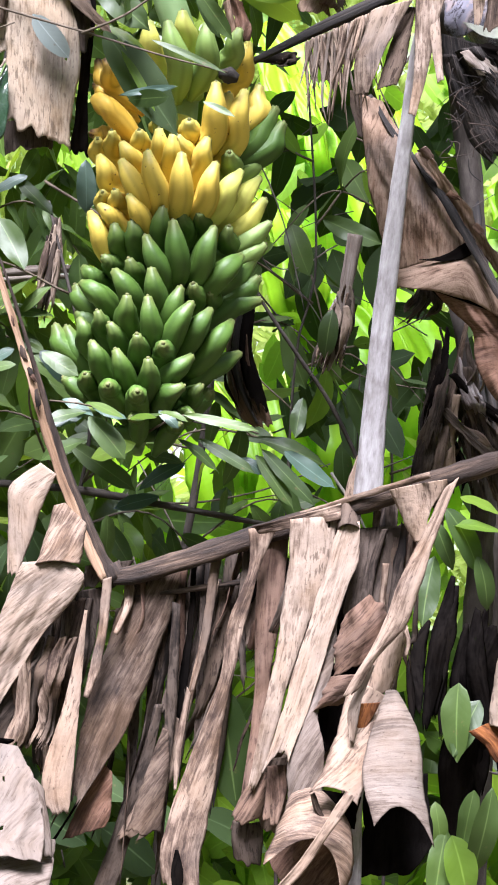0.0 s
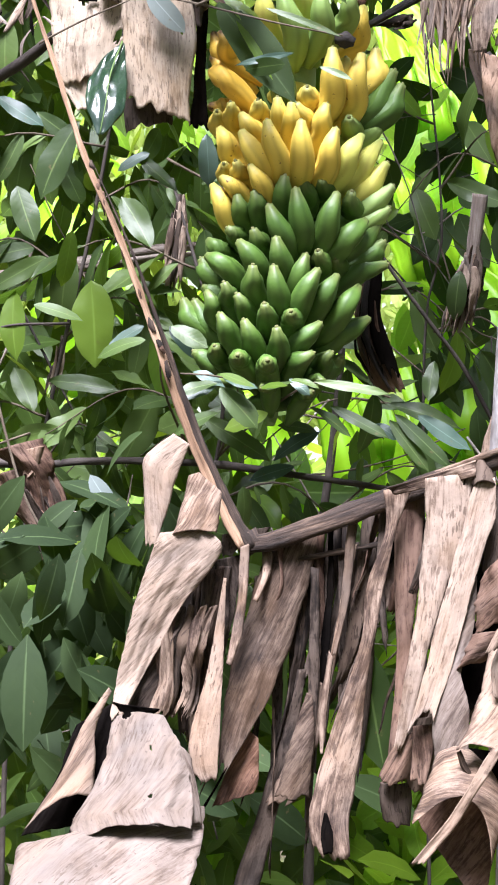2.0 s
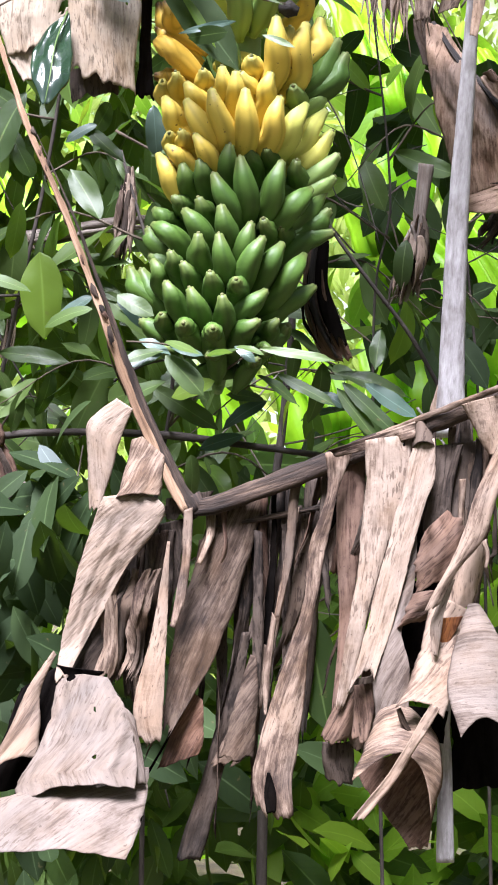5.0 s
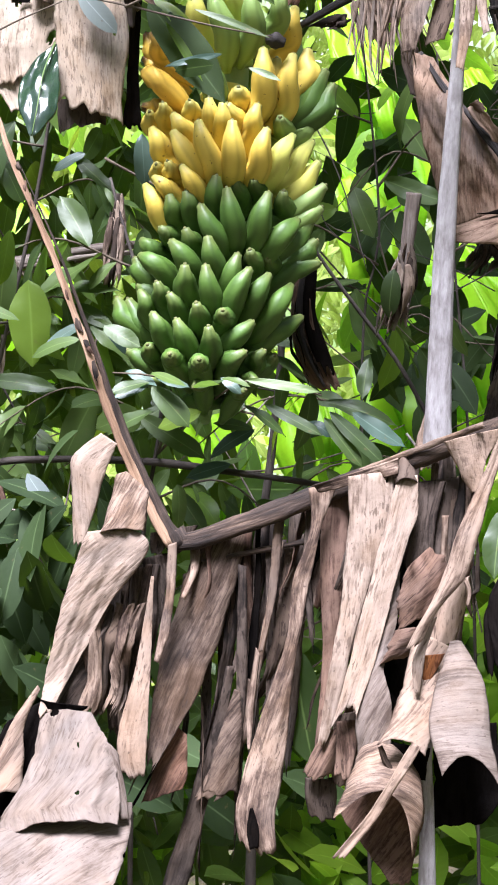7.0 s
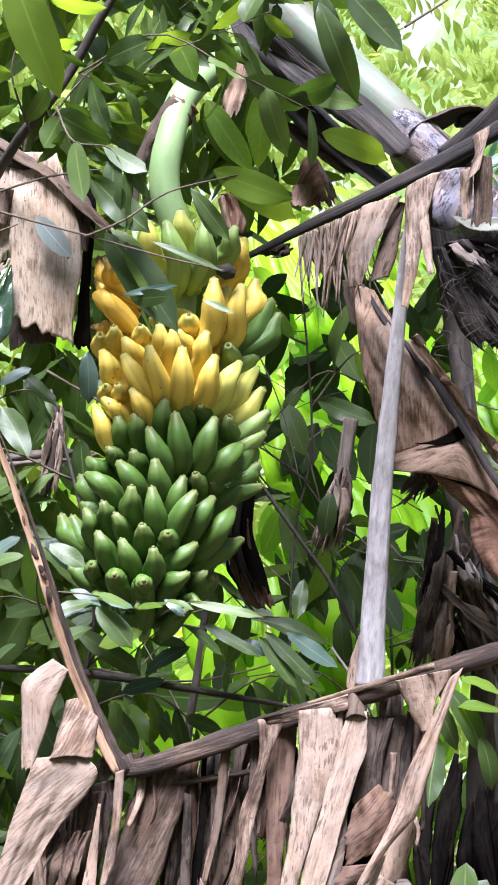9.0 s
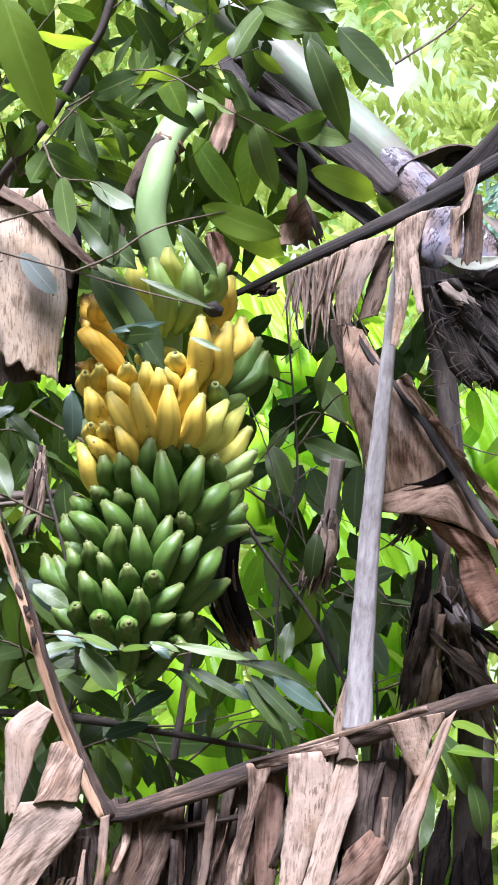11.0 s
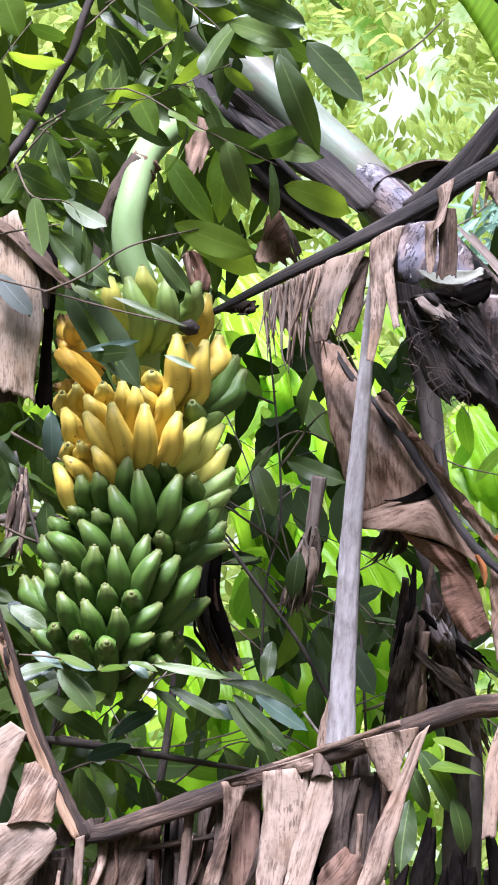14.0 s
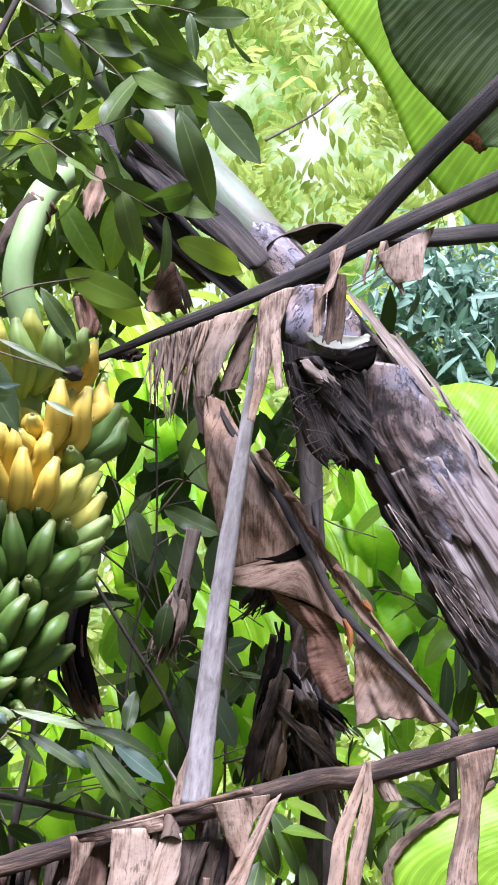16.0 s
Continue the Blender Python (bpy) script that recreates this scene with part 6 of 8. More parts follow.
panel("strip", [(-0.231, 2.810, 1.442), (-0.236, 2.810, 1.368), (-0.243, 2.810, 1.286), (-0.239, 2.810, 1.236)], [(-0.190, 2.800, 1.442), (-0.200, 2.800, 1.376), (-0.209, 2.800, 1.294), (-0.227, 2.800, 1.237)], M_BROWN, front, 0.3, 0, 0, 0.1, 0.2, 0.005, n=44, m=15)
panel("strip", [(-0.289, 2.770, 1.369), (-0.322, 2.770, 1.304), (-0.345, 2.770, 1.239), (-0.338, 2.770, 1.230)], [(-0.263, 2.760, 1.385), (-0.280, 2.760, 1.312), (-0.298, 2.760, 1.240), (-0.296, 2.760, 1.222)], M_DARK, front, 0.3, 20, 0, 0.1, 0.25, 0.006, n=34, m=13)

# strips at the far end of the long midrib
panel("strip", [(0.408, 2.490, 1.678), (0.387, 2.485, 1.622), (0.370, 2.480, 1.578), (0.361, 2.475, 1.478)], [(0.414, 2.490, 1.675), (0.405, 2.485, 1.623), (0.389, 2.480, 1.572), (0.380, 2.475, 1.479)], M_TAN, front, 0.12)
panel("strip", [(0.409, 2.485, 1.675), (0.406, 2.480, 1.616), (0.390, 2.475, 1.551), (0.385, 2.470, 1.480)], [(0.415, 2.485, 1.675), (0.421, 2.480, 1.617), (0.412, 2.475, 1.545), (0.402, 2.470, 1.481)], M_TAN, front, 0.12)
panel("strip", [(0.523, 2.460, 1.688), (0.533, 2.453, 1.624), (0.513, 2.447, 1.544), (0.510, 2.440, 1.474)], [(0.578, 2.455, 1.705), (0.556, 2.450, 1.632), (0.555, 2.445, 1.575), (0.555, 2.440, 1.477)], M_TAN, front, 0.12, 0, 0, 0.03, 0.15)
panel("strip", [(0.416, 2.500, 1.677), (0.428, 2.500, 1.640), (0.438, 2.500, 1.624)], [(0.425, 2.500, 1.680), (0.452, 2.500, 1.648), (0.462, 2.500, 1.627)], M_PALE, front, 0.1, m=7)

# ---- the torn dead leaf hanging at the upper left ----
flap = thing("hanging_dead_leaf", (-0.399, 3.250, 2.495), "torn tan dead leaf with holes and dark edge", "dead leaf")
tube("midrib", [(-0.485, 3.240, 2.558), (-0.364, 3.250, 2.522), (-0.303, 3.260, 2.464), (-0.257, 3.270, 2.410)], [0.014, 0.014, 0.012, 0.006], M_MIDRIB, flap, n=24, sides=12, channel=0.3)
panel("lamina", [(-0.499, 3.260, 2.557), (-0.539, 3.260, 2.467), (-0.529, 3.260, 2.406), (-0.526, 3.260, 2.336), (-0.505, 3.260, 2.266)], [(-0.388, 3.250, 2.553), (-0.387, 3.250, 2.432), (-0.394, 3.250, 2.359), (-0.451, 3.250, 2.285)], M_BLEACHED, flap, 0.05, 12, 0, 0.06, 0.03, 0.004, ((-0.05, 0.44, 0.07, 0.05), (0.43, 0.68, 0.05, 0.05)), n=40, m=25)
panel("lamina", [(-0.407, 3.245, 2.551), (-0.403, 3.245, 2.421), (-0.400, 3.245, 2.311), (-0.389, 3.245, 2.262), (-0.401, 3.245, 2.232)], [(-0.323, 3.240, 2.549), (-0.274, 3.240, 2.398), (-0.275, 3.240, 2.319), (-0.286, 3.240, 2.260), (-0.286, 3.240, 2.175)], M_BLEACHED, flap, 0.07, 0, 0.02, 0.07, 0.03, 0.004, ((0.32, 0.52, 0.03, 0.012),), n=44, m=31)
panel("edge_fold", [(-0.300, 3.260, 2.525), (-0.284, 3.260, 2.444), (-0.272, 3.260, 2.384), (-0.277, 3.260, 2.285), (-0.288, 3.260, 2.200)], [(-0.262, 3.280, 2.531), (-0.250, 3.280, 2.450), (-0.257, 3.280, 2.380), (-0.261, 3.280, 2.290), (-0.253, 3.280, 2.195)], M_ROT_SHADE, flap, -0.1)
panel("lamina", [(-0.400, 3.270, 2.253), (-0.397, 3.270, 2.188)], [(-0.321, 3.270, 2.256), (-0.317, 3.270, 2.206)], M_DARK, flap, 0.15, 0, 0, 0.2)
panel("curl", [(-0.439, 3.235, 2.478), (-0.442, 3.235, 2.420)], [(-0.396, 3.235, 2.478), (-0.407, 3.235, 2.410)], M_BROWN, flap, 0.35, m=11)
# the hole's dark is painted as a black patch
panel("inner_fold", [(-0.469, 3.240, 2.432), (-0.464, 3.240, 2.418)], [(-0.443, 3.240, 2.430), (-0.445, 3.240, 2.418)], M_ROT_SHADE, flap, 0, m=7, n=8)
ribbon("ridge", [(-0.457, 3.250, 2.593), (-0.384, 3.240, 2.548), (-0.328, 3.235, 2.513), (-0.271, 3.235, 2.460), (-0.207, 3.240, 2.397)], [0.03, 0.045, 0.05, 0.045, 0.02], M_BROWN, flap, (2.2, 2.0), 40, 0, 0.04, 0.004)
ribbon("lamina", [(-0.314, 3.260, 2.516), (-0.282, 3.250, 2.451), (-0.270, 3.250, 2.369)], [0.05, 0.06, 0.02], M_DARK, flap, (1.4, 1.4), 20, 0, 0.05)

tube("twig", [(-0.543, 3.220, 2.340), (-0.502, 3.220, 2.362), (-0.454, 3.220, 2.385), (-0.386, 3.220, 2.413)], [0.0022, 0.0014], M_TWIG, flap, n=20, sides=6)
panel("lamina", [(-0.527, 3.262, 2.389), (-0.525, 3.262, 2.339), (-0.507, 3.262, 2.279), (-0.479, 3.262, 2.224)], [(-0.460, 3.262, 2.387), (-0.450, 3.262, 2.328), (-0.430, 3.262, 2.278), (-0.420, 3.262, 2.248)], M_BLEACHED, flap, 0.06, 10, 0, 0.08, 0.05, 0.005, n=30, m=17)
glossy = thing("large_leaf", (-0.395, 3.200, 2.337), "large dark glossy leaf catching the sky", "leaf")
panel("blade", [(-0.401, 3.220, 2.339), (-0.439, 3.200, 2.299), (-0.456, 3.180, 2.258), (-0.452, 3.155, 2.213), (-0.430, 3.130, 2.163)], [(-0.395, 3.220, 2.339), (-0.389, 3.200, 2.290), (-0.384, 3.175, 2.245), (-0.385, 3.150, 2.205), (-0.420, 3.130, 2.161)], M_GLOSSY, glossy, 0.16, 0, 0, 0.0, 0.02, 0.006, n=40, m=21, rag=0.3)
tube("midrib", [(-0.398, 3.215, 2.340), (-0.412, 3.170, 2.274), (-0.417, 3.135, 2.208), (-0.425, 3.127, 2.160)], [0.0016, 0.0008], M_LEAF, glossy, n=20, sides=6)
clump = thing("withered_leaf", (-0.606, 3.420, 2.435), "clump of grey and black shrivelled leaf ends", "dead leaf", "withered leaves in the thicket")
for i in range(22):
    a = Vector((-0.665, 3.400, 2.514)) + Vector((random.uniform(0, 0.11), random.uniform(-0.04, 0.03), random.uniform(-0.10, 0.05)))
    d = Vector((random.uniform(-0.05, 0.05), random.uniform(-0.02, 0.02), -random.uniform(0.03, 0.08)))
    h = Vector((random.uniform(0.003, 0.009), random.uniform(-0.006, 0.006), random.uniform(-0.004, 0.004)))
    m = a + d * 0.5 + Vector((random.uniform(-0.015, 0.015), 0, 0))
    panel("strip", [a - h * 0.4, m - h, a + d - h * 0.2], [a + h * 0.4, m + h, a + d + h * 0.2], random.choice((M_ROT_SHADE, M_DARK, M_DARK, M_OLDSTEM, M_PALE)), clump, random.uniform(-0.4, 0.5), 0, 0, 0.2, 0.25, 0.004, n=18, m=9)

# ---- dry hanging leaves and stems behind ----
def frayed(parent, pts, width, count, mats, turn=120, early=0.35):
    """Narrow twisted shreds of a withered leaf along pts, fanning out towards the end."""
    line, length = spline(pts, 30)
    for i in range(count):
        a, b = random.uniform(0, early), random.uniform(0.6, 1.0)
        dx, dy = random.uniform(-0.5, 0.5) * width, random.uniform(-0.4, 0.4) * width
        c = []
        for k in (0, 0.33, 0.66, 1):
            g = a + (b - a) * k
            c.append(line[int(g * 29)] + Vector((dx * (0.35 + 0.8 * g) + random.uniform(-0.12, 0.12) * width, dy + random.uniform(-0.1, 0.1) * width, 0)))
        w = width * random.uniform(0.12, 0.42)
        ribbon("shred", c, [w * 0.5, w, w * 0.9, w * random.uniform(0.1, 0.5)], random.choice(mats), parent, (random.uniform(0.3, 1.6), random.uniform(0.3, 2.4)), random.uniform(-60, 60), random.uniform(-turn, turn), 0.15, 0.003, 0.4, n=24, m=6)


def dry_hanger(top, low, width, material, label, extra=2):
    """A shrivelled leaf: a twisted bundle of narrow torn shreds round its rib."""
    ob = thing("withered_leaf", top, label, "dead leaf", "withered leaves in the thicket")
    a, b = Vector(top), Vector(low)
    tube("rib", [a, a.lerp(b, 0.5) + Vector((width * 0.1, 0, 0)), a.lerp(b, 0.85)], [0.005, 0.004, 0.002], M_MIDRIB, ob, n=14, sides=7, rough=0.3, lumps=30)
    frayed(ob, [a, a.lerp(b, 0.5) + Vector((width * 0.15, 0, 0)), b], width, extra * 5 + 4, (material, material, M_DARK))
    return ob


wither = thing("withered_leaf", (0.224, 3.500, 2.118), "grey shrivelled leaf hanging tip down, its end frayed", "dead leaf", "withered leaves in the thicket")
tube("rib", [(0.226, 3.500, 2.121), (0.218, 3.500, 2.063), (0.210, 3.500, 2.001), (0.199, 3.500, 1.918), (0.184, 3.500, 1.866)], [0.014, 0.013, 0.012, 0.008, 0.003], M_OLDSTEM, wither, "grey dried rib", n=40, sides=12, flat=0.45, channel=0.5, rough=0.2, lumps=30)
frayed(wither, [(0.212, 3.490, 2.030), (0.199, 3.490, 1.958), (0.186, 3.490, 1.896), (0.173, 3.490, 1.842)], 0.062, 24, (M_PALE, M_TAN, M_DARK, M_BROWN, M_OLDSTEM, M_SMOOTH))
hook = thing("withered_leaf", (0.018, 3.500, 1.983), "black withered leaf hanging behind the bunch", "dead leaf", "withered leaves in the thicket")
panel("lamina", [(0.008, 3.500, 1.993), (-0.005, 3.500, 1.905), (-0.002, 3.500, 1.842), (0.023, 3.500, 1.774), (0.062, 3.500, 1.751)], [(0.041, 3.490, 1.991), (0.036, 3.490, 1.898), (0.052, 3.490, 1.846), (0.074, 3.490, 1.799), (0.090, 3.490, 1.746)], M_BARREL, hook, 0.3, 0, 0, 0.12, 0.1, 0.005, n=44, m=17)
panel("lamina", [(0.024, 3.480, 1.979), (0.017, 3.480, 1.897), (0.031, 3.480, 1.834), (0.049, 3.480, 1.783)], [(0.043, 3.470, 1.978), (0.040, 3.470, 1.895), (0.058, 3.470, 1.837), (0.084, 3.470, 1.761)], M_ROT_SHADE, hook, 0.3, 0, 0, 0.2, 0.15, 0.005, n=36, m=11)
frayed(hook, [(0.018, 3.480, 1.938), (0.015, 3.480, 1.866), (0.035, 3.480, 1.803), (0.067, 3.480, 1.739)], 0.05, 10, (M_ROT_SHADE, M_BARREL, M_DARK))
tube("rib", [(0.023, 3.470, 1.988), (0.012, 3.470, 1.895), (0.022, 3.470, 1.833), (0.057, 3.470, 1.761)], [0.006, 0.007, 0.006, 0.003], M_BLACK, hook, n=30, sides=8, rough=0.3)


def scrap(where, pieces, label):
    """A small dead leaf of a few crumpled pieces."""
    ob = thing("withered_leaf", where, label, "dead leaf", "withered leaves in the thicket")
    for left, right, mat in pieces:
        panel("lamina", left, right, mat, ob, 0.35, 15, 0, 0.18, 0.25, 0.010, n=28, m=17, rag=1.5)
    return ob


scrap((0.001, 3.360, 2.781), [([(-0.029, 3.360, 2.760), (-0.029, 3.360, 2.701), (-0.018, 3.360, 2.645)], [(0.027, 3.350, 2.784), (0.031, 3.350, 2.734), (-0.006, 3.350, 2.652)], M_FOLD), ([(-0.004, 3.370, 2.773), (0.015, 3.370, 2.730), (0.012, 3.370, 2.697)], [(0.036, 3.360, 2.784), (0.037, 3.360, 2.740), (0.023, 3.360, 2.703)], M_BROWN)], "small brown dead leaf at the bend of the fruit stalk")
scrap((0.142, 3.420, 2.609), [([(0.130, 3.430, 2.605), (0.107, 3.430, 2.548), (0.095, 3.430, 2.503)], [(0.148, 3.420, 2.613), (0.162, 3.420, 2.561), (0.183, 3.420, 2.508)], M_REDBROWN), ([(0.106, 3.400, 2.540), (0.101, 3.400, 2.517), (0.098, 3.400, 2.495)], [(0.145, 3.400, 2.549), (0.157, 3.400, 2.528), (0.161, 3.400, 2.501)], M_FOLD), ([(0.144, 3.440, 2.598), (0.168, 3.440, 2.556), (0.182, 3.440, 2.513)], [(0.156, 3.440, 2.611), (0.184, 3.440, 2.558), (0.197, 3.440, 2.526)], M_DARK)], "curled rust-brown dead leaf under the petiole")
scrap((-0.011, 3.460, 2.546), [([(-0.028, 3.460, 2.545), (-0.008, 3.460, 2.502), (-0.017, 3.460, 2.453)], [(0.000, 3.460, 2.536), (0.020, 3.460, 2.494), (0.019, 3.460, 2.456)], M_REDBROWN), ([(-0.033, 3.450, 2.530), (-0.021, 3.450, 2.482), (-0.004, 3.450, 2.456)], [(-0.021, 3.450, 2.537), (-0.007, 3.450, 2.483), (0.006, 3.450, 2.461)], M_FOLD)], "small rust-brown dead leaf behind the fruit stalk")
dry_hanger((0.104, 3.500, 2.456), (0.051, 3.450, 2.417), 0.05, M_DARK, "dark dead leaf base behind the bunch", 2)
dry_hanger((-0.345, 3.700, 2.168), (-0.379, 3.700, 1.934), 0.045, M_PALE, "grey shrivelled leaf among the foliage", 3)
dry_hanger((-0.590, 3.800, 1.904), (-0.622, 3.800, 1.751), 0.030, M_PALE, "bleached dry stem among the foliage", 1)
dry_hanger((-0.615, 3.600, 1.660), (-0.552, 3.600, 1.420), 0.06, M_BARREL, "dark brown curled leaf at the edge of the thicket", 3)
branch = thing("dead_branch", (-0.3, 3.66, 1.62), "dark thin dead branch lying across the thicket", "branch")
tube("branch", [(-0.813, 3.620, 1.659), (-0.641, 3.630, 1.638), (-0.481, 3.640, 1.644), (-0.277, 3.660, 1.637), (-0.104, 3.680, 1.613), (0.058, 3.700, 1.589), (0.181, 3.780, 1.570)], [0.008, 0.008, 0.0072, 0.0075, 0.0065, 0.0055, 0.004], M_BARK, branch, n=70, sides=10, rough=0.3, lumps=20)
curled = thing("withered_leaf", (-0.615, 3.600, 1.671), "dark brown curled dead leaf hanging over the dead branch", "dead leaf", "withered leaves in the thicket")
panel("lamina", [(-0.690, 3.600, 1.661), (-0.649, 3.600, 1.626), (-0.616, 3.600, 1.564), (-0.562, 3.600, 1.434)], [(-0.598, 3.590, 1.685), (-0.572, 3.590, 1.647), (-0.583, 3.590, 1.548), (-0.539, 3.590, 1.419)], M_BARREL, curled, 0.45, 10, 0, 0.15, 0.3, 0.010, n=44, m=21, rag=1.2)
panel("lamina", [(-0.697, 3.580, 1.607), (-0.665, 3.580, 1.553), (-0.611, 3.580, 1.500), (-0.585, 3.580, 1.457)], [(-0.641, 3.570, 1.627), (-0.618, 3.570, 1.574), (-0.590, 3.570, 1.510), (-0.571, 3.570, 1.447)], M_UMBER, curled, 0.4, 10, 0, 0.2, 0.3, 0.010, n=36, m=17, rag=1.2)
panel("lamina", [(-0.635, 3.570, 1.659), (-0.627, 3.570, 1.636), (-0.631, 3.570, 1.606)], [(-0.585, 3.565, 1.669), (-0.596, 3.565, 1.631), (-0.604, 3.565, 1.610)], M_FOLD, curled, 0.4, 30, 0, 0.2, 0.3, 0.006, n=20, m=13)
frayed(curled, [(-0.633, 3.580, 1.617), (-0.611, 3.580, 1.553), (-0.579, 3.580, 1.489), (-0.542, 3.580, 1.415)], 0.06, 9, (M_BARREL, M_DARK, M_ROT_SHADE))
dry_hanger((0.358, 3.420, 2.022), (0.310, 3.400, 1.934), 0.06, M_DARK, "dark curled end of a dead leaf", 1)

# near-black leaf pieces hung where there is only deep shade
for a, b, w in (((0.431, 3.340, 1.519), (0.407, 3.300, 1.132), 0.05), ((0.487, 3.380, 1.501), (0.501, 3.340, 1.102), 0.06), ((0.375, 3.350, 1.438), (0.357, 3.300, 1.198), 0.03), ((0.467, 3.420, 1.360), (0.476, 3.420, 1.002), 0.07)):
    dark_leaf = thing("withered_leaf", a, "dead leaf coloured black for the deep shade by the leaning plant", "dead leaf", "withered leaves in the thicket")
    a, b = Vector(a), Vector(b)
    for i in range(5):
        k = random.uniform(-1, 1) * w
        top = a.lerp(b, random.uniform(0, 0.3)) + Vector((k * 0.5, random.uniform(-0.03, 0.03), 0))
        low = a.lerp(b, random.uniform(0.6, 1.0)) + Vector((k * 1.2, random.uniform(-0.03, 0.03), 0))
        mid = top.lerp(low, random.uniform(0.3, 0.6)) + Vector((random.uniform(-0.02, 0.02), 0, 0))
        h = Vector((w * random.uniform(0.25, 0.6), 0, random.uniform(-0.02, 0.02)))
        panel("lamina", [top - h * 0.2, mid - h, low - h * 0.1], [top + h * 0.2, mid + h, low + h * 0.15], M_ROT_SHADE, dark_leaf, 0.2, 0, 0, 0.1, 0.15, 0.008, n=20, m=9)
old = thing("dead_banana_stem", (0.42, 3.75, 0.0), "dead grey fibrous banana stem with peeling sheaths", "banana stem")
tube("stem", [(0.44, 3.8, -0.05), (0.509, 3.750, 1.477), (0.489, 3.720, 1.766), (0.461, 3.700, 1.929), (0.436, 3.680, 2.025)], [0.035, 0.022, 0.03, 0.028, 0.012], M_BARK, old, n=40, sides=18, rough=0.25, lumps=14)
unit = (Vector((0.531, 3.660, 1.985)) - Vector((0.420, 3.660, 1.978))).length / 100
for k in range(28):
    o = Vector((0.398, 3.660, 1.976))
    x0, x1 = random.uniform(-5, 85), random.uniform(-60, 160)
    y0, y1 = random.uniform(-20, 170), random.uniform(170, 380)
    c = [o + Vector((unit * (x0 + (x1 - x0) * g + random.uniform(-7, 7)), random.uniform(-0.06, 0.01), -unit * (y0 + (y1 - y0) * e))) for g, e in ((0, 0), (0.3, 0.35), (0.7, 0.7), (1, 1))]
    w = unit * random.choice((random.uniform(2, 4), random.uniform(8, 16), random.uniform(12, 24)))
    h = [Vector((w * e, random.uniform(-0.01, 0.01), random.uniform(-0.3, 0.3) * w)) for e in (0.4, 0.8, random.uniform(0.8, 1.3), random.uniform(0.5, 1.5))]
    # the near-black ones paint the dark gaps between sheaths
    panel("sheath", [p - q for p, q in zip(c, h)], [p + q for p, q in zip(c, h)], random.choice((M_DARK, M_DARK, M_LINED, M_BROWN, M_ROT_SHADE, M_TAN, M_DARK, M_BROWN)), old, random.uniform(-0.1, 0.12), random.uniform(-6, 6), 0, 0.35, 0.3, 0.008, n=36, m=15, rag=2.5)
pole = thing("thin_dead_stem", (0.47, 3.85, 0.0), "dark upright dead stem behind the leaning plant", "stem")
tube("stem", [(0.50, 3.95, -0.05), (0.563, 3.900, 1.475), (0.538, 3.880, 1.833), (0.482, 3.850, 2.319), (0.440, 3.800, 2.534), (0.388, 3.700, 2.624)], [0.026, 0.024, 0.02, 0.018, 0.022, 0.028], M_BARK, pole, "dark upright stem", n=44, sides=14, rough=0.25)
for i in range(9):
    a = Vector((0.489, 3.840, 2.282)).lerp(Vector((0.539, 3.860, 1.775)), i / 9)
    ribbon("peeling_sheath", [a, a + Vector((random.uniform(-0.02, 0.02), -0.015, -0.06)), a + Vector((random.uniform(-0.03, 0.03), -0.02, -0.13))], [0.012, 0.02, 0.006], random.choice((M_DARK, M_OLDSTEM, M_BLACK)), pole, (1.5, 1.0), random.uniform(-40, 40), 20, 0.2, 0.004, 0.4, n=14, m=6)


# ---- thicket: shrubs with single leaves ----
def shrub(foot, pts, radius, sprays, label, size=0.92, light=0.15, count=12):
    """A shrub: thin trunk through pts, limbs with leafy twigs set off along it."""
    ob = thing("shrub", foot, label, "shrub", "shrubs of the thicket")
    tube("trunk", [(foot[0], foot[1], -0.05), *pts], [radius * 1.3, radius, radius * 0.6], M_BARK, ob, n=44, sides=10, rough=0.12)
    line, _ = spline(pts, 30)
    for i in range(sprays):
        p = line[int((0.02 + 0.96 * i / sprays) * 29)]
        side = 1 if i % 2 else -1
        ln = random.uniform(0.28, 0.5)
        d = Vector((side * random.uniform(0.5, 1.0), random.uniform(-0.35, 0.2), random.uniform(-0.2, 0.5)))
        q = p + d * ln
        spray(ob, [p, p + d * ln * 0.5 + Vector((0, 0, 0.05)), q + Vector((0, 0, -0.06))], count, size, light)
    return ob


shrub((-0.72, 3.8, 0), [(-0.7, 3.8, 1.2), (-0.62, 3.75, 1.7), (-0.5, 3.7, 2.2), (-0.42, 3.7, 2.75)], 0.005, 11, "glossy dark green shrub with pointed drooping leaves")
shrub((-0.35, 3.75, 0), [(-0.33, 3.75, 1.1), (-0.3, 3.7, 1.5), (-0.26, 3.65, 1.8), (-0.36, 3.7, 2.2)], 0.005, 7, "dark green shrub behind the banana bunch")
shrub((-0.13, 3.9, 0), [(-0.09, 3.9, 1.3), (-0.05, 3.9, 1.7), (-0.03, 3.9, 1.95), (-0.04, 3.85, 2.45)], 0.010, 5, "dark green shrub behind the banana bunch", 0.9, 0.15, 6)
shrub((0.36, 4.0, 0), [(0.36, 4.0, 1.5), (0.33, 4.0, 2.1), (0.30, 3.95, 2.5)], 0.0035, 5, "dark green shrub with pointed leaves", 0.9, 0.1, 5)
shrub((0.14, 3.82, 0), [(0.13, 3.82, 1.75), (0.17, 3.8, 2.1), (0.14, 3.78, 2.5)], 0.0035, 5, "dark green shrub between the bunch and the dead stems", 0.95, 0.08, 5)
shrub((0.95, 4.3, 0), [(0.95, 4.3, 1.2), (0.9, 4.3, 1.8), (0.98, 4.3, 2.3)], 0.012, 5, "shrub with green leaves beside the leaning stem", 0.8, 0.12)

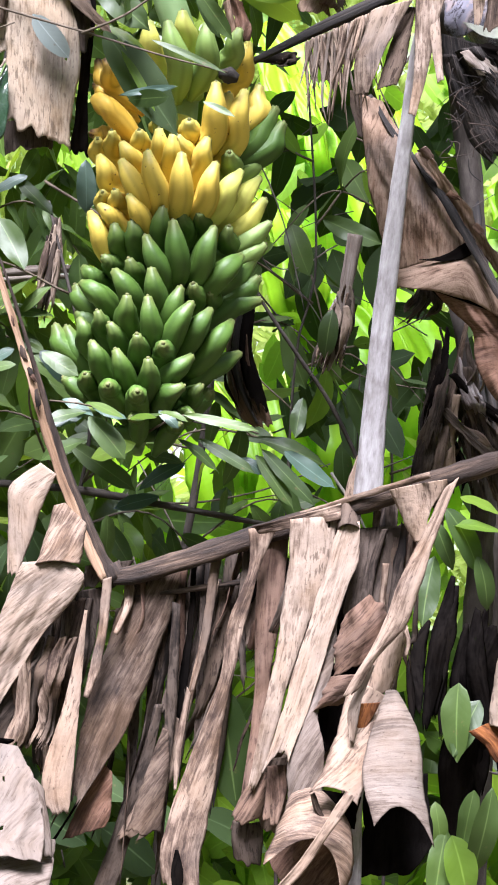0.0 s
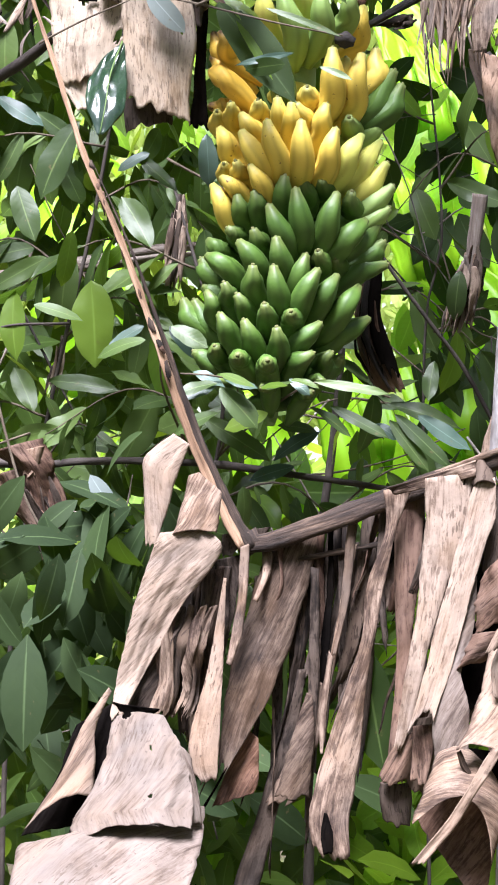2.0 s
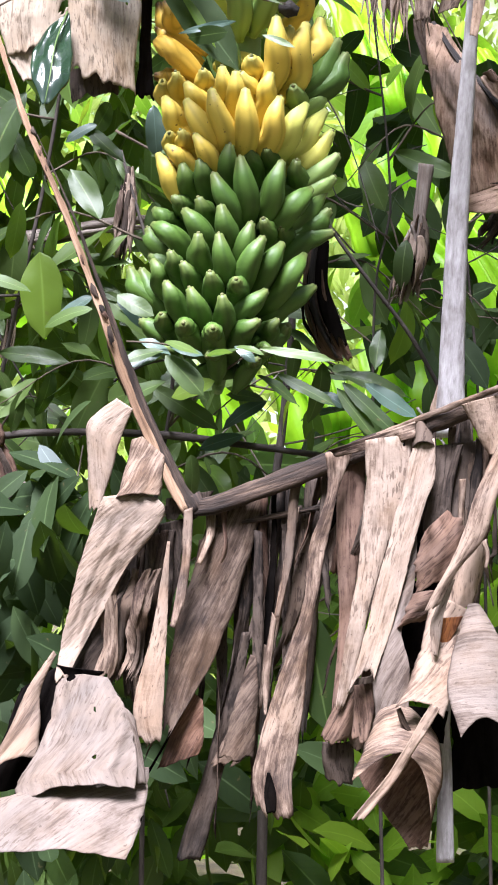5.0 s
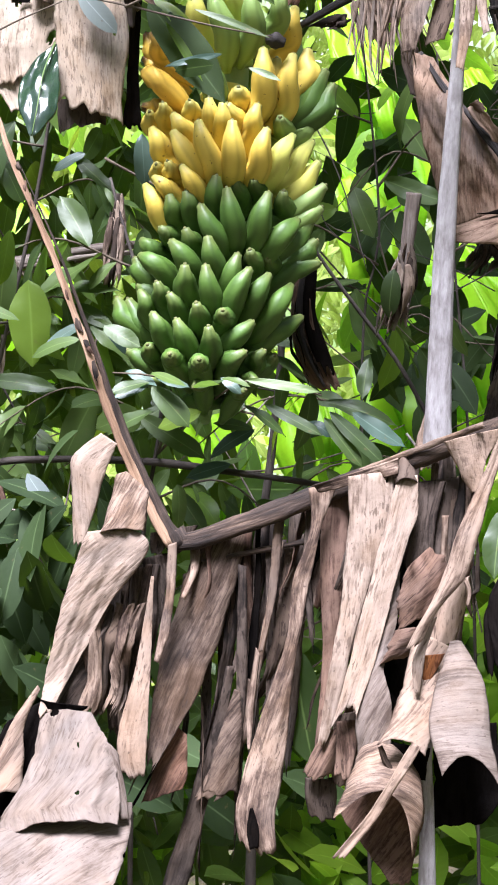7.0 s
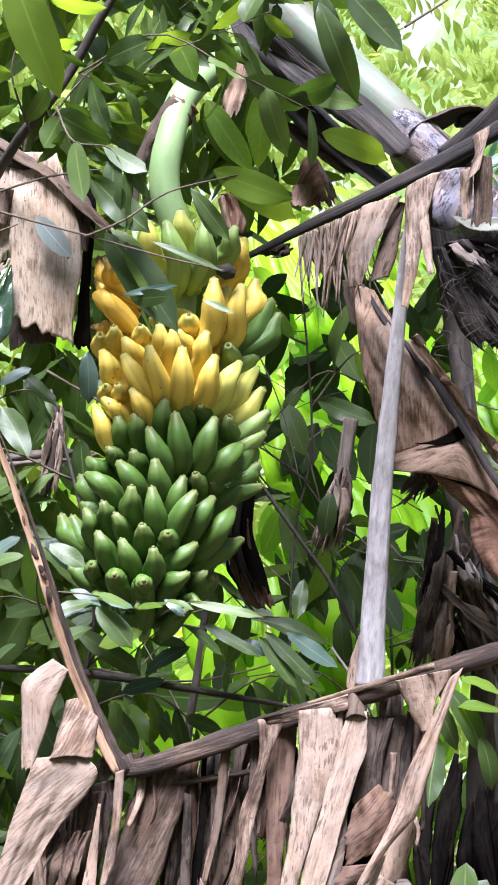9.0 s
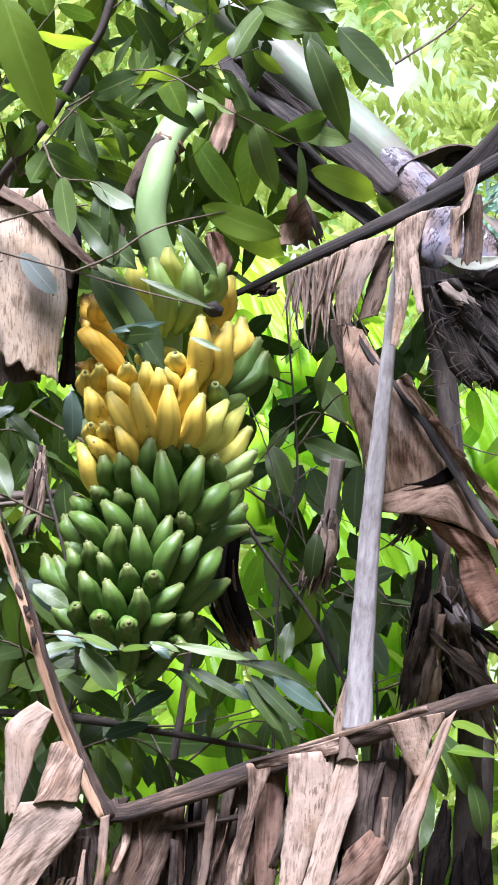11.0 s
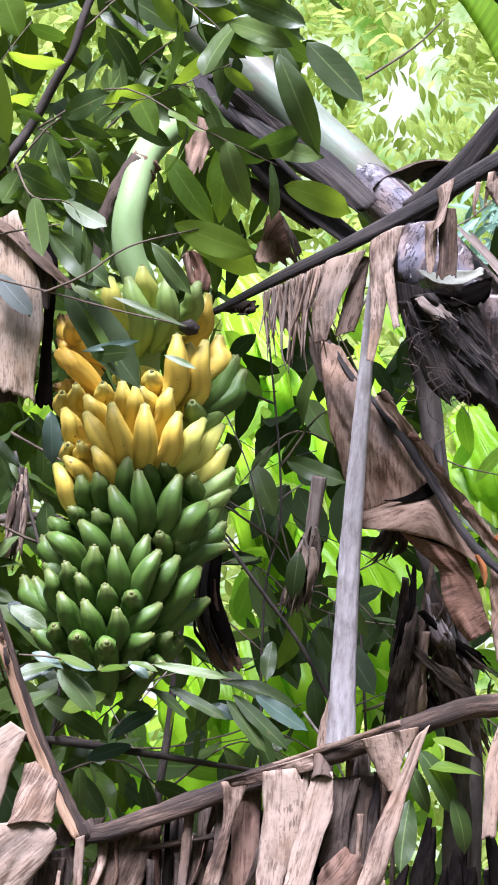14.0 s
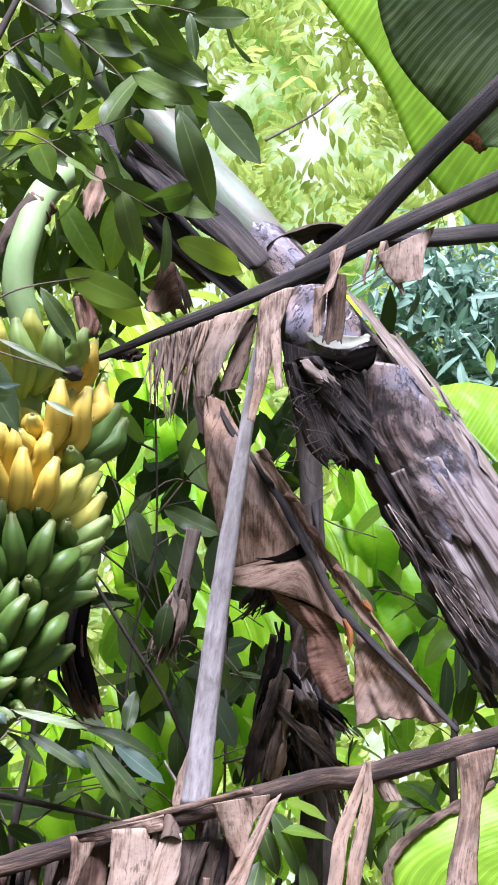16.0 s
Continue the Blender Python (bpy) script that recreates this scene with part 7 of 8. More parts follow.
# ---- vine in front at the top ----
vine = thing("leafy_branch", (-0.62, 3.05, 2.9), "slender branch with glossy dark leaves over the fruit stalk", "branch")
tube("branch", [(-0.80, 3.50, 2.28), (-0.55, 3.40, 2.40), (-0.384, 3.150, 2.544), (-0.332, 3.100, 2.593), (-0.286, 3.100, 2.664), (-0.248, 3.080, 2.733), (-0.219, 3.060, 2.777), (-0.198, 3.050, 2.844), (-0.139, 3.050, 3.003)], [0.011, 0.011, 0.010, 0.0095, 0.009, 0.009, 0.008, 0.007, 0.005], M_BARK, vine, n=60, sides=10, rough=0.15, lumps=20)
for a in ([(-0.348, 3.060, 2.516), (-0.233, 3.000, 2.636), (-0.092, 2.950, 2.651), (0.046, 2.920, 2.701)], [(-0.272, 3.020, 2.623), (-0.139, 2.950, 2.669), (-0.008, 2.920, 2.594), (0.123, 2.950, 2.540)], [(-0.310, 3.040, 2.570), (-0.277, 3.000, 2.499), (-0.220, 3.000, 2.490), (-0.187, 3.000, 2.452)],
        [(-0.164, 3.020, 2.844), (-0.046, 2.980, 2.899), (0.075, 2.950, 2.909), (0.187, 2.900, 2.868)], [(-0.348, 3.060, 2.516), (-0.385, 3.020, 2.630), (-0.339, 3.000, 2.722), (-0.285, 3.000, 2.803)],):
    spray(vine, a, 11, 0.8, 0.1, 0.0022, 0.8, -0.9)
for a in ([(-0.275, 3.060, 2.637), (-0.207, 3.050, 2.615), (-0.141, 3.050, 2.676), (-0.094, 3.050, 2.747)], [(-0.352, 3.100, 2.528), (-0.295, 3.100, 2.580), (-0.218, 3.100, 2.601), (-0.180, 3.100, 2.653)], [(-0.173, 3.100, 2.702), (-0.093, 3.100, 2.781), (0.009, 3.100, 2.853), (0.105, 3.080, 2.855)],
        [(-0.200, 3.050, 2.812), (-0.129, 3.050, 2.880), (-0.045, 3.050, 2.910), (0.027, 3.050, 2.979)], [(-0.186, 3.100, 2.629), (-0.114, 3.080, 2.690), (-0.050, 3.060, 2.719), (0.009, 3.050, 2.701)],):
    spray(vine, a, 11, 0.8, 0.1, 0.0022, 0.8, -0.9)
for a in ([(-0.151, 3.000, 2.917), (-0.061, 2.980, 2.857), (0.019, 2.960, 2.787), (0.061, 2.960, 2.722)],):
    spray(vine, a, 11, 0.8, 0.1, 0.0022, 0.8, -0.9)
for a in ([(-0.419, 3.050, 2.394), (-0.312, 3.020, 2.359), (-0.240, 3.000, 2.336), (-0.123, 3.000, 2.305), (-0.020, 3.020, 2.288)], [(-0.254, 3.000, 2.336), (-0.188, 2.980, 2.361), (-0.115, 2.980, 2.410), (-0.004, 2.980, 2.441)], [(-0.419, 3.050, 2.418), (-0.323, 3.020, 2.441), (-0.229, 3.000, 2.452)],
          [(0.263, 2.900, 2.671), (0.343, 2.900, 2.727), (0.392, 2.900, 2.776)]):
    tube("twig", a, [0.0024, 0.0014], M_TWIG, vine, n=24, sides=6)
# leaves placed and turned to fit the camera's view
FACE_CAMERA = (0.0, -1.0, -0.3)
put_leaf(vine, (-0.289, 2.100, 2.433), Vector((-0.241, 2.100, 2.289)) - Vector((-0.289, 2.100, 2.433)), FACE_CAMERA, 1.05, True)
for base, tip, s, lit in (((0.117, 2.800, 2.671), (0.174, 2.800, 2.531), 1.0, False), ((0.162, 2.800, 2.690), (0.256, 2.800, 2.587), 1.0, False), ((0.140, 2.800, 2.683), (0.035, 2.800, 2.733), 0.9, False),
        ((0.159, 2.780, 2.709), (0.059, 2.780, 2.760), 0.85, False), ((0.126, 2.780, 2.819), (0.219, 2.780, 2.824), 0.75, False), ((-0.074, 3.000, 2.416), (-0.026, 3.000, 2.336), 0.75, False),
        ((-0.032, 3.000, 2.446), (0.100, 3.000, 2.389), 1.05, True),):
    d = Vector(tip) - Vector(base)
    put_leaf(vine, base, d, FACE_CAMERA, d.length / 0.15, lit)
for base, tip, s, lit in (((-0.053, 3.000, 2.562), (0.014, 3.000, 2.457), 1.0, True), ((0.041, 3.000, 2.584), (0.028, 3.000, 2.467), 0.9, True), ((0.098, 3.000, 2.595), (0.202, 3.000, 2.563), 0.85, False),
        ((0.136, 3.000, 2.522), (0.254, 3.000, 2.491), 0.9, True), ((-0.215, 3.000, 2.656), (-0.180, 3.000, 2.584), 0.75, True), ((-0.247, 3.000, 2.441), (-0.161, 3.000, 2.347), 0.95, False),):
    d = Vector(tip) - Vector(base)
    put_leaf(vine, base, d, FACE_CAMERA, d.length / 0.15, lit)
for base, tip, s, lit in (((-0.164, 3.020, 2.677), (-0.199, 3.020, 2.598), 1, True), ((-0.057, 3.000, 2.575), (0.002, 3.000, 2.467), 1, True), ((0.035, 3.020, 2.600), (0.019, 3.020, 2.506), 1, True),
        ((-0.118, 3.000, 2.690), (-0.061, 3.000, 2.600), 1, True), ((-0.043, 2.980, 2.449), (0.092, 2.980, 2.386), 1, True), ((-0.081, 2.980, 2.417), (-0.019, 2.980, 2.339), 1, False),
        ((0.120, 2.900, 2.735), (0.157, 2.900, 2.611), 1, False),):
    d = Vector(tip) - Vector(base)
    put_leaf(vine, base, d, FACE_CAMERA, d.length / 0.15, lit)
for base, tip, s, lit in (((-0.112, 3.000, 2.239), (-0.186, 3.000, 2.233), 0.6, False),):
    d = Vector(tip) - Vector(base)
    put_leaf(vine, base, d, FACE_CAMERA, d.length / 0.15, lit)

for base, tip, s, lit in (((-0.405, 3.300, 2.368), (-0.476, 3.300, 2.272), 1, False), ((-0.411, 3.310, 2.293), (-0.455, 3.310, 2.216), 1, False), ((-0.435, 3.320, 2.291), (-0.484, 3.320, 2.246), 1, True)):
    d = Vector(tip) - Vector(base)
    put_leaf(vine, base, d, (0.2, -0.9, 0.6), d.length / 0.13, lit)
for base, tip, wide, mat in (((-0.224, 3.080, 2.365), (-0.094, 3.040, 2.197), 0.34, M_LEAF_SHADE), ((-0.216, 3.090, 2.377), (-0.139, 3.060, 2.305), 0.24, M_LEAF_LIGHT), ((-0.193, 3.050, 2.325), (-0.131, 3.030, 2.227), 0.13, M_LEAF_LIGHT), ((-0.099, 3.020, 2.262), (-0.192, 3.000, 2.242), 0.13, M_LEAF_SHEEN), ((-0.144, 3.020, 2.336), (-0.022, 3.000, 2.288), 0.09, M_LEAF), ((-0.058, 3.020, 2.239), (-0.006, 3.000, 2.215), 0.2, M_LEAF)):
    d = Vector(tip) - Vector(base)
    ob = new("leaf", leaf_mesh("leaf", mat, d.length, d.length * wide, 0.12, 0.3, 0.06, 12, seed=61))
    ob.parent = vine
    m = leaf_pose(base, d, (0.25, -1, 0.1))
    m.translation = Vector(base) - vine.location
    ob.matrix_basis = m
pale_leaf = leaf_mesh("leaf", M_LEAF_WHITE, 0.14, 0.058, 0.1, 0.15, seed=3)
for base, tip in (((-0.354, 3.200, 2.423), (-0.293, 3.200, 2.348)), ((-0.479, 3.400, 1.607), (-0.437, 3.400, 1.537))):
    d = Vector(tip) - Vector(base)
    ob = new("leaf", pale_leaf)
    ob.parent = vine
    m = leaf_pose(base, d, (0, -1, 0.3)) @ Matrix.Scale(d.length / 0.14, 4)
    m.translation = Vector(base) - vine.location
    ob.matrix_basis = m
    tagged(ob, "pale leaf, its white sheen put into the colour")

low = thing("leafy_branch", (-0.220, 3.450, 1.627), "thin twig under the bunch, pale sheen put into some leaves' colour", "branch")
for a in ([(-0.267, 3.660, 1.653), (-0.211, 3.300, 1.718), (-0.208, 3.120, 1.750), (-0.289, 3.100, 1.758)], [(-0.267, 3.660, 1.653), (-0.161, 3.300, 1.708), (-0.060, 3.150, 1.748), (0.052, 3.150, 1.720)], [(-0.321, 3.650, 1.656), (-0.339, 3.300, 1.757), (-0.328, 3.200, 1.825)]):
    tube("twig", a, [0.003, 0.0015], M_TWIG, low, n=16, sides=6)
for base, tip, lit in (((-0.224, 3.090, 1.757), (-0.166, 3.070, 1.734), False), ((-0.229, 3.100, 1.741), (-0.289, 3.080, 1.735), False), ((-0.158, 3.100, 1.734), (-0.110, 3.080, 1.742), True),
        ((-0.110, 3.100, 1.746), (-0.068, 3.080, 1.744), False), ((-0.225, 3.100, 1.734), (-0.159, 3.080, 1.673), False),
        ((-0.309, 3.150, 1.842), (-0.253, 3.130, 1.805), False), ((-0.357, 3.200, 1.825), (-0.448, 3.200, 1.815), False), ((-0.151, 3.200, 1.700), (-0.232, 3.200, 1.672), True),
        ((-0.082, 3.250, 1.714), (-0.014, 3.250, 1.675), False),):
    d = Vector(tip) - Vector(base)
    put_leaf(low, base, d, (random.uniform(-0.4, 0.4), -0.8, 0.9), d.length / 0.14, lit)
for base, tip, lit in (((-0.240, 3.300, 1.708), (-0.318, 3.300, 1.688), False), ((-0.200, 3.300, 1.581), (-0.190, 3.300, 1.507), False), ((-0.126, 3.400, 1.554), (-0.086, 3.400, 1.514), False),
        ((0.359, 3.100, 1.607), (0.434, 3.080, 1.518), False), ((0.344, 3.120, 1.584), (0.371, 3.100, 1.516), False), ((0.384, 3.120, 1.627), (0.460, 3.100, 1.606), True),
        ((0.369, 3.100, 1.580), (0.448, 3.080, 1.587), True), ((0.348, 3.140, 1.529), (0.323, 3.120, 1.432), False), ((0.415, 3.120, 1.531), (0.446, 3.100, 1.450), False),
        ((0.393, 3.140, 1.324), (0.382, 3.120, 1.207), False),):
    d = Vector(tip) - Vector(base)
    put_leaf(low, base, d, (random.uniform(-0.4, 0.4), -0.8, 0.9), d.length / 0.14, lit)
for base, tip, lit in (((0.428, 3.140, 1.297), (0.382, 3.120, 1.216), False), ((0.462, 3.200, 1.150), (0.442, 3.180, 1.019), False), ((0.393, 3.250, 1.072), (0.369, 3.220, 0.973), False),
        ((0.399, 3.220, 1.067), (0.442, 3.200, 0.951), True), ((0.373, 3.250, 1.118), (0.385, 3.220, 1.048), False), ((0.440, 3.260, 1.138), (0.416, 3.240, 1.046), False),
        ((-0.492, 3.500, 1.971), (-0.472, 3.480, 1.798), True), ((-0.534, 3.550, 2.074), (-0.550, 3.550, 1.967), True), ((0.005, 2.860, 1.322), (0.030, 2.860, 1.139), False),
        ((-0.099, 2.880, 1.337), (-0.087, 2.880, 1.254), True),):
    d = Vector(tip) - Vector(base)
    put_leaf(low, base, d, (random.uniform(-0.4, 0.4), -0.8, 0.9), d.length / 0.14, lit)
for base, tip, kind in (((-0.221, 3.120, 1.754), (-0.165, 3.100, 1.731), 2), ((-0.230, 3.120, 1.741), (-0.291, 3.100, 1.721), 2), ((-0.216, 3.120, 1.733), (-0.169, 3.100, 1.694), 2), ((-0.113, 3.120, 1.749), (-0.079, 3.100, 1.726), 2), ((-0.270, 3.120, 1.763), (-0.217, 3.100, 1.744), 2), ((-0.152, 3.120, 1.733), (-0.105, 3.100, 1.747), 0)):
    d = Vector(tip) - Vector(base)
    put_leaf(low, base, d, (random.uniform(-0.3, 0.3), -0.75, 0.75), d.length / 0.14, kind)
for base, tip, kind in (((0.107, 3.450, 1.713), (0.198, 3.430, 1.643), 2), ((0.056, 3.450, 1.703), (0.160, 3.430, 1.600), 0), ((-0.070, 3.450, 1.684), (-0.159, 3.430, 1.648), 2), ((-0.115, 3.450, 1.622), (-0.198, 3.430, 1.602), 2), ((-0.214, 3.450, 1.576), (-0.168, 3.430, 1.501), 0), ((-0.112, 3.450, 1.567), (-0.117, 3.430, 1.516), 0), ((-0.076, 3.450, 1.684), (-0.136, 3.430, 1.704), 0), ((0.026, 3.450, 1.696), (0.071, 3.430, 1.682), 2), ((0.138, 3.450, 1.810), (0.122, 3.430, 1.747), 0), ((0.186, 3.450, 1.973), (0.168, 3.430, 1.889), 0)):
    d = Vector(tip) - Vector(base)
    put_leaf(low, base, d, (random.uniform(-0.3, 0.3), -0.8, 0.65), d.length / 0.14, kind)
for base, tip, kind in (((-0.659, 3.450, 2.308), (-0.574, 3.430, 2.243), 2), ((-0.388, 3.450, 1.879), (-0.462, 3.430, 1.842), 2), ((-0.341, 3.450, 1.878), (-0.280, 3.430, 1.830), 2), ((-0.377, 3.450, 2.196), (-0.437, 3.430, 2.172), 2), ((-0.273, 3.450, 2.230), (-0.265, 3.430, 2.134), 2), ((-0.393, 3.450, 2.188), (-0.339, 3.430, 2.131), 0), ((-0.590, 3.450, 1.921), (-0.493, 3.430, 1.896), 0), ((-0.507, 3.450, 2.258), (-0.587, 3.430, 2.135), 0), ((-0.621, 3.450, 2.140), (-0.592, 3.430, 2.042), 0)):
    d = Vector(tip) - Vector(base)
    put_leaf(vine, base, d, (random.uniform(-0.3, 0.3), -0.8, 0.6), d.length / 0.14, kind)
for base, tip, wide, mat in (((-0.072, 3.120, 1.745), (0.052, 3.100, 1.723), 0.15, M_LEAF), ((-0.048, 3.300, 1.718), (0.053, 3.280, 1.662), 0.2, M_LEAF), ((0.065, 3.400, 1.710), (0.163, 3.380, 1.613), 0.22, M_LEAF), ((0.055, 3.400, 1.700), (0.123, 3.380, 1.608), 0.24, M_LEAF), ((-0.276, 3.400, 1.708), (-0.157, 3.380, 1.630), 0.3, M_LEAF)):
    d = Vector(tip) - Vector(base)
    ob = new("leaf", leaf_mesh("leaf", mat, d.length, d.length * wide, 0.12, 0.3, 0.06, 12, seed=71))
    ob.parent = low
    m = leaf_pose(base, d, (0.1, -1, 0.4))
    m.translation = Vector(base) - low.location
    ob.matrix_basis = m
dead2 = thing("dead_branch", (-0.586, 3.950, 2.073), "grey dead branch crossing the foliage", "branch")
tube("branch", [(-0.882, 3.950, 2.026), (-0.704, 3.950, 2.056), (-0.526, 3.950, 2.085), (-0.314, 3.950, 2.108), (-0.090, 3.950, 2.084)], [0.012, 0.012, 0.011, 0.009, 0.006], M_OLDSTEM, dead2, n=40, sides=10, rough=0.3, lumps=25)
for pts in ([(-0.743, 3.930, 2.019), (-0.672, 3.930, 2.047), (-0.589, 3.930, 2.067), (-0.483, 3.930, 2.075), (-0.353, 3.930, 2.085), (-0.247, 3.930, 2.110)], [(-0.769, 3.940, 2.035), (-0.662, 3.940, 2.041), (-0.567, 3.940, 2.051), (-0.436, 3.940, 2.076)], [(-0.635, 3.920, 2.056), (-0.528, 3.920, 2.064), (-0.434, 3.920, 2.080), (-0.305, 3.920, 2.090)]):
    tube("twig", pts, [0.006, 0.005, 0.003], M_OLDSTEM, dead2, n=40, sides=8, rough=0.35, lumps=40)
limb = thing("thin_dead_stem", (0.072, 3.620, 1.991), "thin dark twig slanting through the thicket", "stem")
tube("stem", [(0.009, 3.620, 2.087), (0.072, 3.620, 1.991), (0.136, 3.620, 1.902), (0.198, 3.620, 1.816), (0.252, 3.620, 1.714), (0.281, 3.620, 1.655)], [0.0032, 0.0035, 0.004, 0.004, 0.0042, 0.0045], M_BARK, limb, n=40, sides=8, rough=0.15)
tangle = thing("climbing_vine", (-0.4, 3.72, 1.6), "tangle of thin bare twigs through the thicket", "vine")
for i in range(34):
    a = Vector((random.uniform(-0.85, 0.65), random.uniform(3.55, 4.05), random.uniform(1.1, 2.6)))
    run = Vector((random.uniform(-0.5, 0.5), random.uniform(-0.1, 0.1), random.uniform(-0.45, 0.35)))
    sag = Vector((random.uniform(-0.06, 0.06), 0, random.uniform(-0.1, 0.05)))
    r = random.uniform(0.0012, 0.0032)
    tube("twig", [a, a + run * 0.35 + sag, a + run * 0.7 + sag * 0.6 + Vector((0, 0, random.uniform(-0.04, 0.04))), a + run], [r, r * 0.8, r * 0.5], random.choice((M_TWIG, M_BARK, M_TWIG, M_OLDSTEM)), tangle, n=24, sides=6, rough=0.2, lumps=40)

for i in range(16):
    a = Vector((random.uniform(0.02, 0.55), random.uniform(3.75, 4.1), random.uniform(1.6, 2.55)))
    run = Vector((random.uniform(-0.22, 0.22), random.uniform(-0.05, 0.05), random.uniform(-0.25, 0.12)))
    r = random.uniform(0.0009, 0.002)
    tube("twig", [a, a + run * 0.4 + Vector((0, 0, random.uniform(-0.02, 0.03))), a + run], [r, r * 0.8, r * 0.4], M_BARK, tangle, n=18, sides=6, rough=0.2, lumps=40)

# ---- living banana blades ----
def blade(name, pts, width, material, label, face=0, curl=0.4):
    ob = thing(name, pts[0], label, "banana leaf", "living banana leaves")
    r = ribbon("blade", pts, [width * 0.6, width, width, width * 0.5], material, ob, (curl, curl), face, 0, 0.02, 0.006, 0.06, n=40, m=17)
    me = r.data
    for l in me.uv_layers[0].data:
        l.uv = (l.uv[0] / (width * 0.5), l.uv[1] * 1.0)
    tube("midrib", pts, [0.007, 0.006, 0.003], M_BLADE, ob, n=30, sides=8)
    return ob


def living_leaf(where, label, pieces):
    ob = thing("banana_leaf", where, label, "banana leaf", "living banana leaves")
    for name, left, right, mat, bulge, vein in pieces:
        panel(name, left, right, mat, ob, bulge, vein, 0, 0.02, 0.01, 0.004, n=44, m=21, rag=0.4 if name == "blade" else 4.0)
    tube("midrib", [Vector(q) + Vector((0, -0.01, 0)) for q in pieces[0][2]], [0.008, 0.008, 0.006], M_PEDUNCLE, ob, "pale green midrib", n=30, sides=8)
    return ob


living_leaf((1.109, 4.600, 3.771), "large living banana leaf, the light through it put into its colour", [("blade", [(0.391, 4.600, 3.919), (0.530, 4.600, 3.710), (0.679, 4.600, 3.552), (0.744, 4.600, 3.433), (0.803, 4.600, 3.284), (0.842, 4.600, 3.234), (0.980, 4.600, 3.125), (1.133, 4.600, 2.965)], [(1.025, 4.600, 3.989), (1.109, 4.600, 3.771), (1.189, 4.600, 3.620), (1.193, 4.600, 3.462), (1.228, 4.600, 3.309), (1.275, 4.600, 3.237), (1.322, 4.600, 3.133), (1.356, 4.600, 2.954)], M_RIBBED, 0.03, 50)])
living_leaf((0.862, 3.660, 3.245), "living banana leaf, shade and gleam of its parallel ribs put into colour, yellowed tip", [("blade", [(0.525, 3.660, 3.388), (0.552, 3.660, 3.251), (0.590, 3.660, 3.154), (0.640, 3.660, 3.097), (0.712, 3.660, 3.032), (0.776, 3.660, 2.972)], [(0.843, 3.600, 3.393), (0.908, 3.600, 3.224), (0.911, 3.600, 3.100), (0.855, 3.600, 3.009), (0.798, 3.600, 2.964)], M_RIBBED_DARK, 0.10, 52),
    ("yellow_tip", [(0.737, 3.650, 3.004), (0.755, 3.650, 2.979), (0.776, 3.650, 2.966)], [(0.810, 3.640, 3.057), (0.803, 3.640, 3.007), (0.785, 3.640, 2.970)], M_RUST, 0.2, 0)])
living_leaf((0.843, 3.250, 1.578), "green banana leaf with yellowing torn edge", [("blade", [(0.761, 3.250, 1.680), (0.674, 3.250, 1.618), (0.608, 3.250, 1.574), (0.582, 3.250, 1.535), (0.599, 3.250, 1.415)], [(0.862, 3.220, 1.674), (0.864, 3.220, 1.599), (0.865, 3.220, 1.561), (0.866, 3.220, 1.517), (0.869, 3.220, 1.431)], M_RIBBED, 0.08, 30),
    ("dry_edge", [(0.753, 3.245, 1.687), (0.651, 3.245, 1.624), (0.589, 3.245, 1.577), (0.564, 3.245, 1.530), (0.577, 3.245, 1.451)], [(0.758, 3.240, 1.676), (0.674, 3.240, 1.616), (0.608, 3.240, 1.571), (0.582, 3.240, 1.533), (0.598, 3.240, 1.448)], M_BROWN, 0.04, 0)])
living_leaf((1.006, 5.500, 2.898), "pale yellow-green banana leaf behind the leaning stem, sunlight put into its colour", [("blade", [(0.997, 5.500, 2.902), (1.066, 5.500, 2.918), (1.152, 5.500, 2.940), (1.275, 5.500, 2.925)], [(0.989, 5.400, 2.862), (1.067, 5.400, 2.808), (1.155, 5.400, 2.738), (1.269, 5.400, 2.628)], M_RIBBED, 0.08, 60)])
for c, s in (((0.197, 5.600, 2.336), 0.34), ((0.583, 5.600, 2.047), 0.4), ((0.182, 5.700, 2.921), 0.3), ((0.020, 5.600, 1.676), 0.42), ((-0.260, 5.600, 1.617), 0.36), ((0.288, 5.700, 1.757), 0.34), ((1.111, 5.600, 2.304), 0.4), ((-0.871, 5.700, 2.290), 0.36),
             ((0.396, 5.700, 2.669), 0.3), ((0.179, 5.700, 1.015), 0.4), ((0.971, 5.700, 2.747), 0.36), ((0.511, 5.600, 2.043), 0.36), ((0.368, 5.600, 1.917), 0.3),) + (((0.157, 5.400, 2.852), 0.2), ((0.258, 5.400, 2.508), 0.2), ((0.165, 5.300, 2.291), 0.2), ((-0.261, 5.400, 1.675), 0.14), ((0.052, 5.350, 1.838), 0.15),
             ((0.513, 5.200, 2.028), 0.26), ((0.831, 5.300, 2.461), 0.2), ((0.756, 5.300, 2.325), 0.2), ((0.363, 5.200, 2.049), 0.25), ((0.958, 5.300, 2.178), 0.25), ((0.543, 5.300, 2.653), 0.2), ((0.207, 5.300, 2.350), 0.2), ((0.244, 5.300, 2.745), 0.2)):
    c = Vector(c)
    blade("banana_leaf", [c + Vector((-s * 0.3, 0.1, s * 0.9)), c + Vector((0, 0, s * 0.2)), c + Vector((s * 0.1, -0.05, -s * 0.4)), c + Vector((s * 0.15, 0, -s))], s * random.uniform(0.5, 0.85), M_BLADE, "bright yellow-green leaf, backlight put into its colour", random.uniform(-30, 30), 0.5)

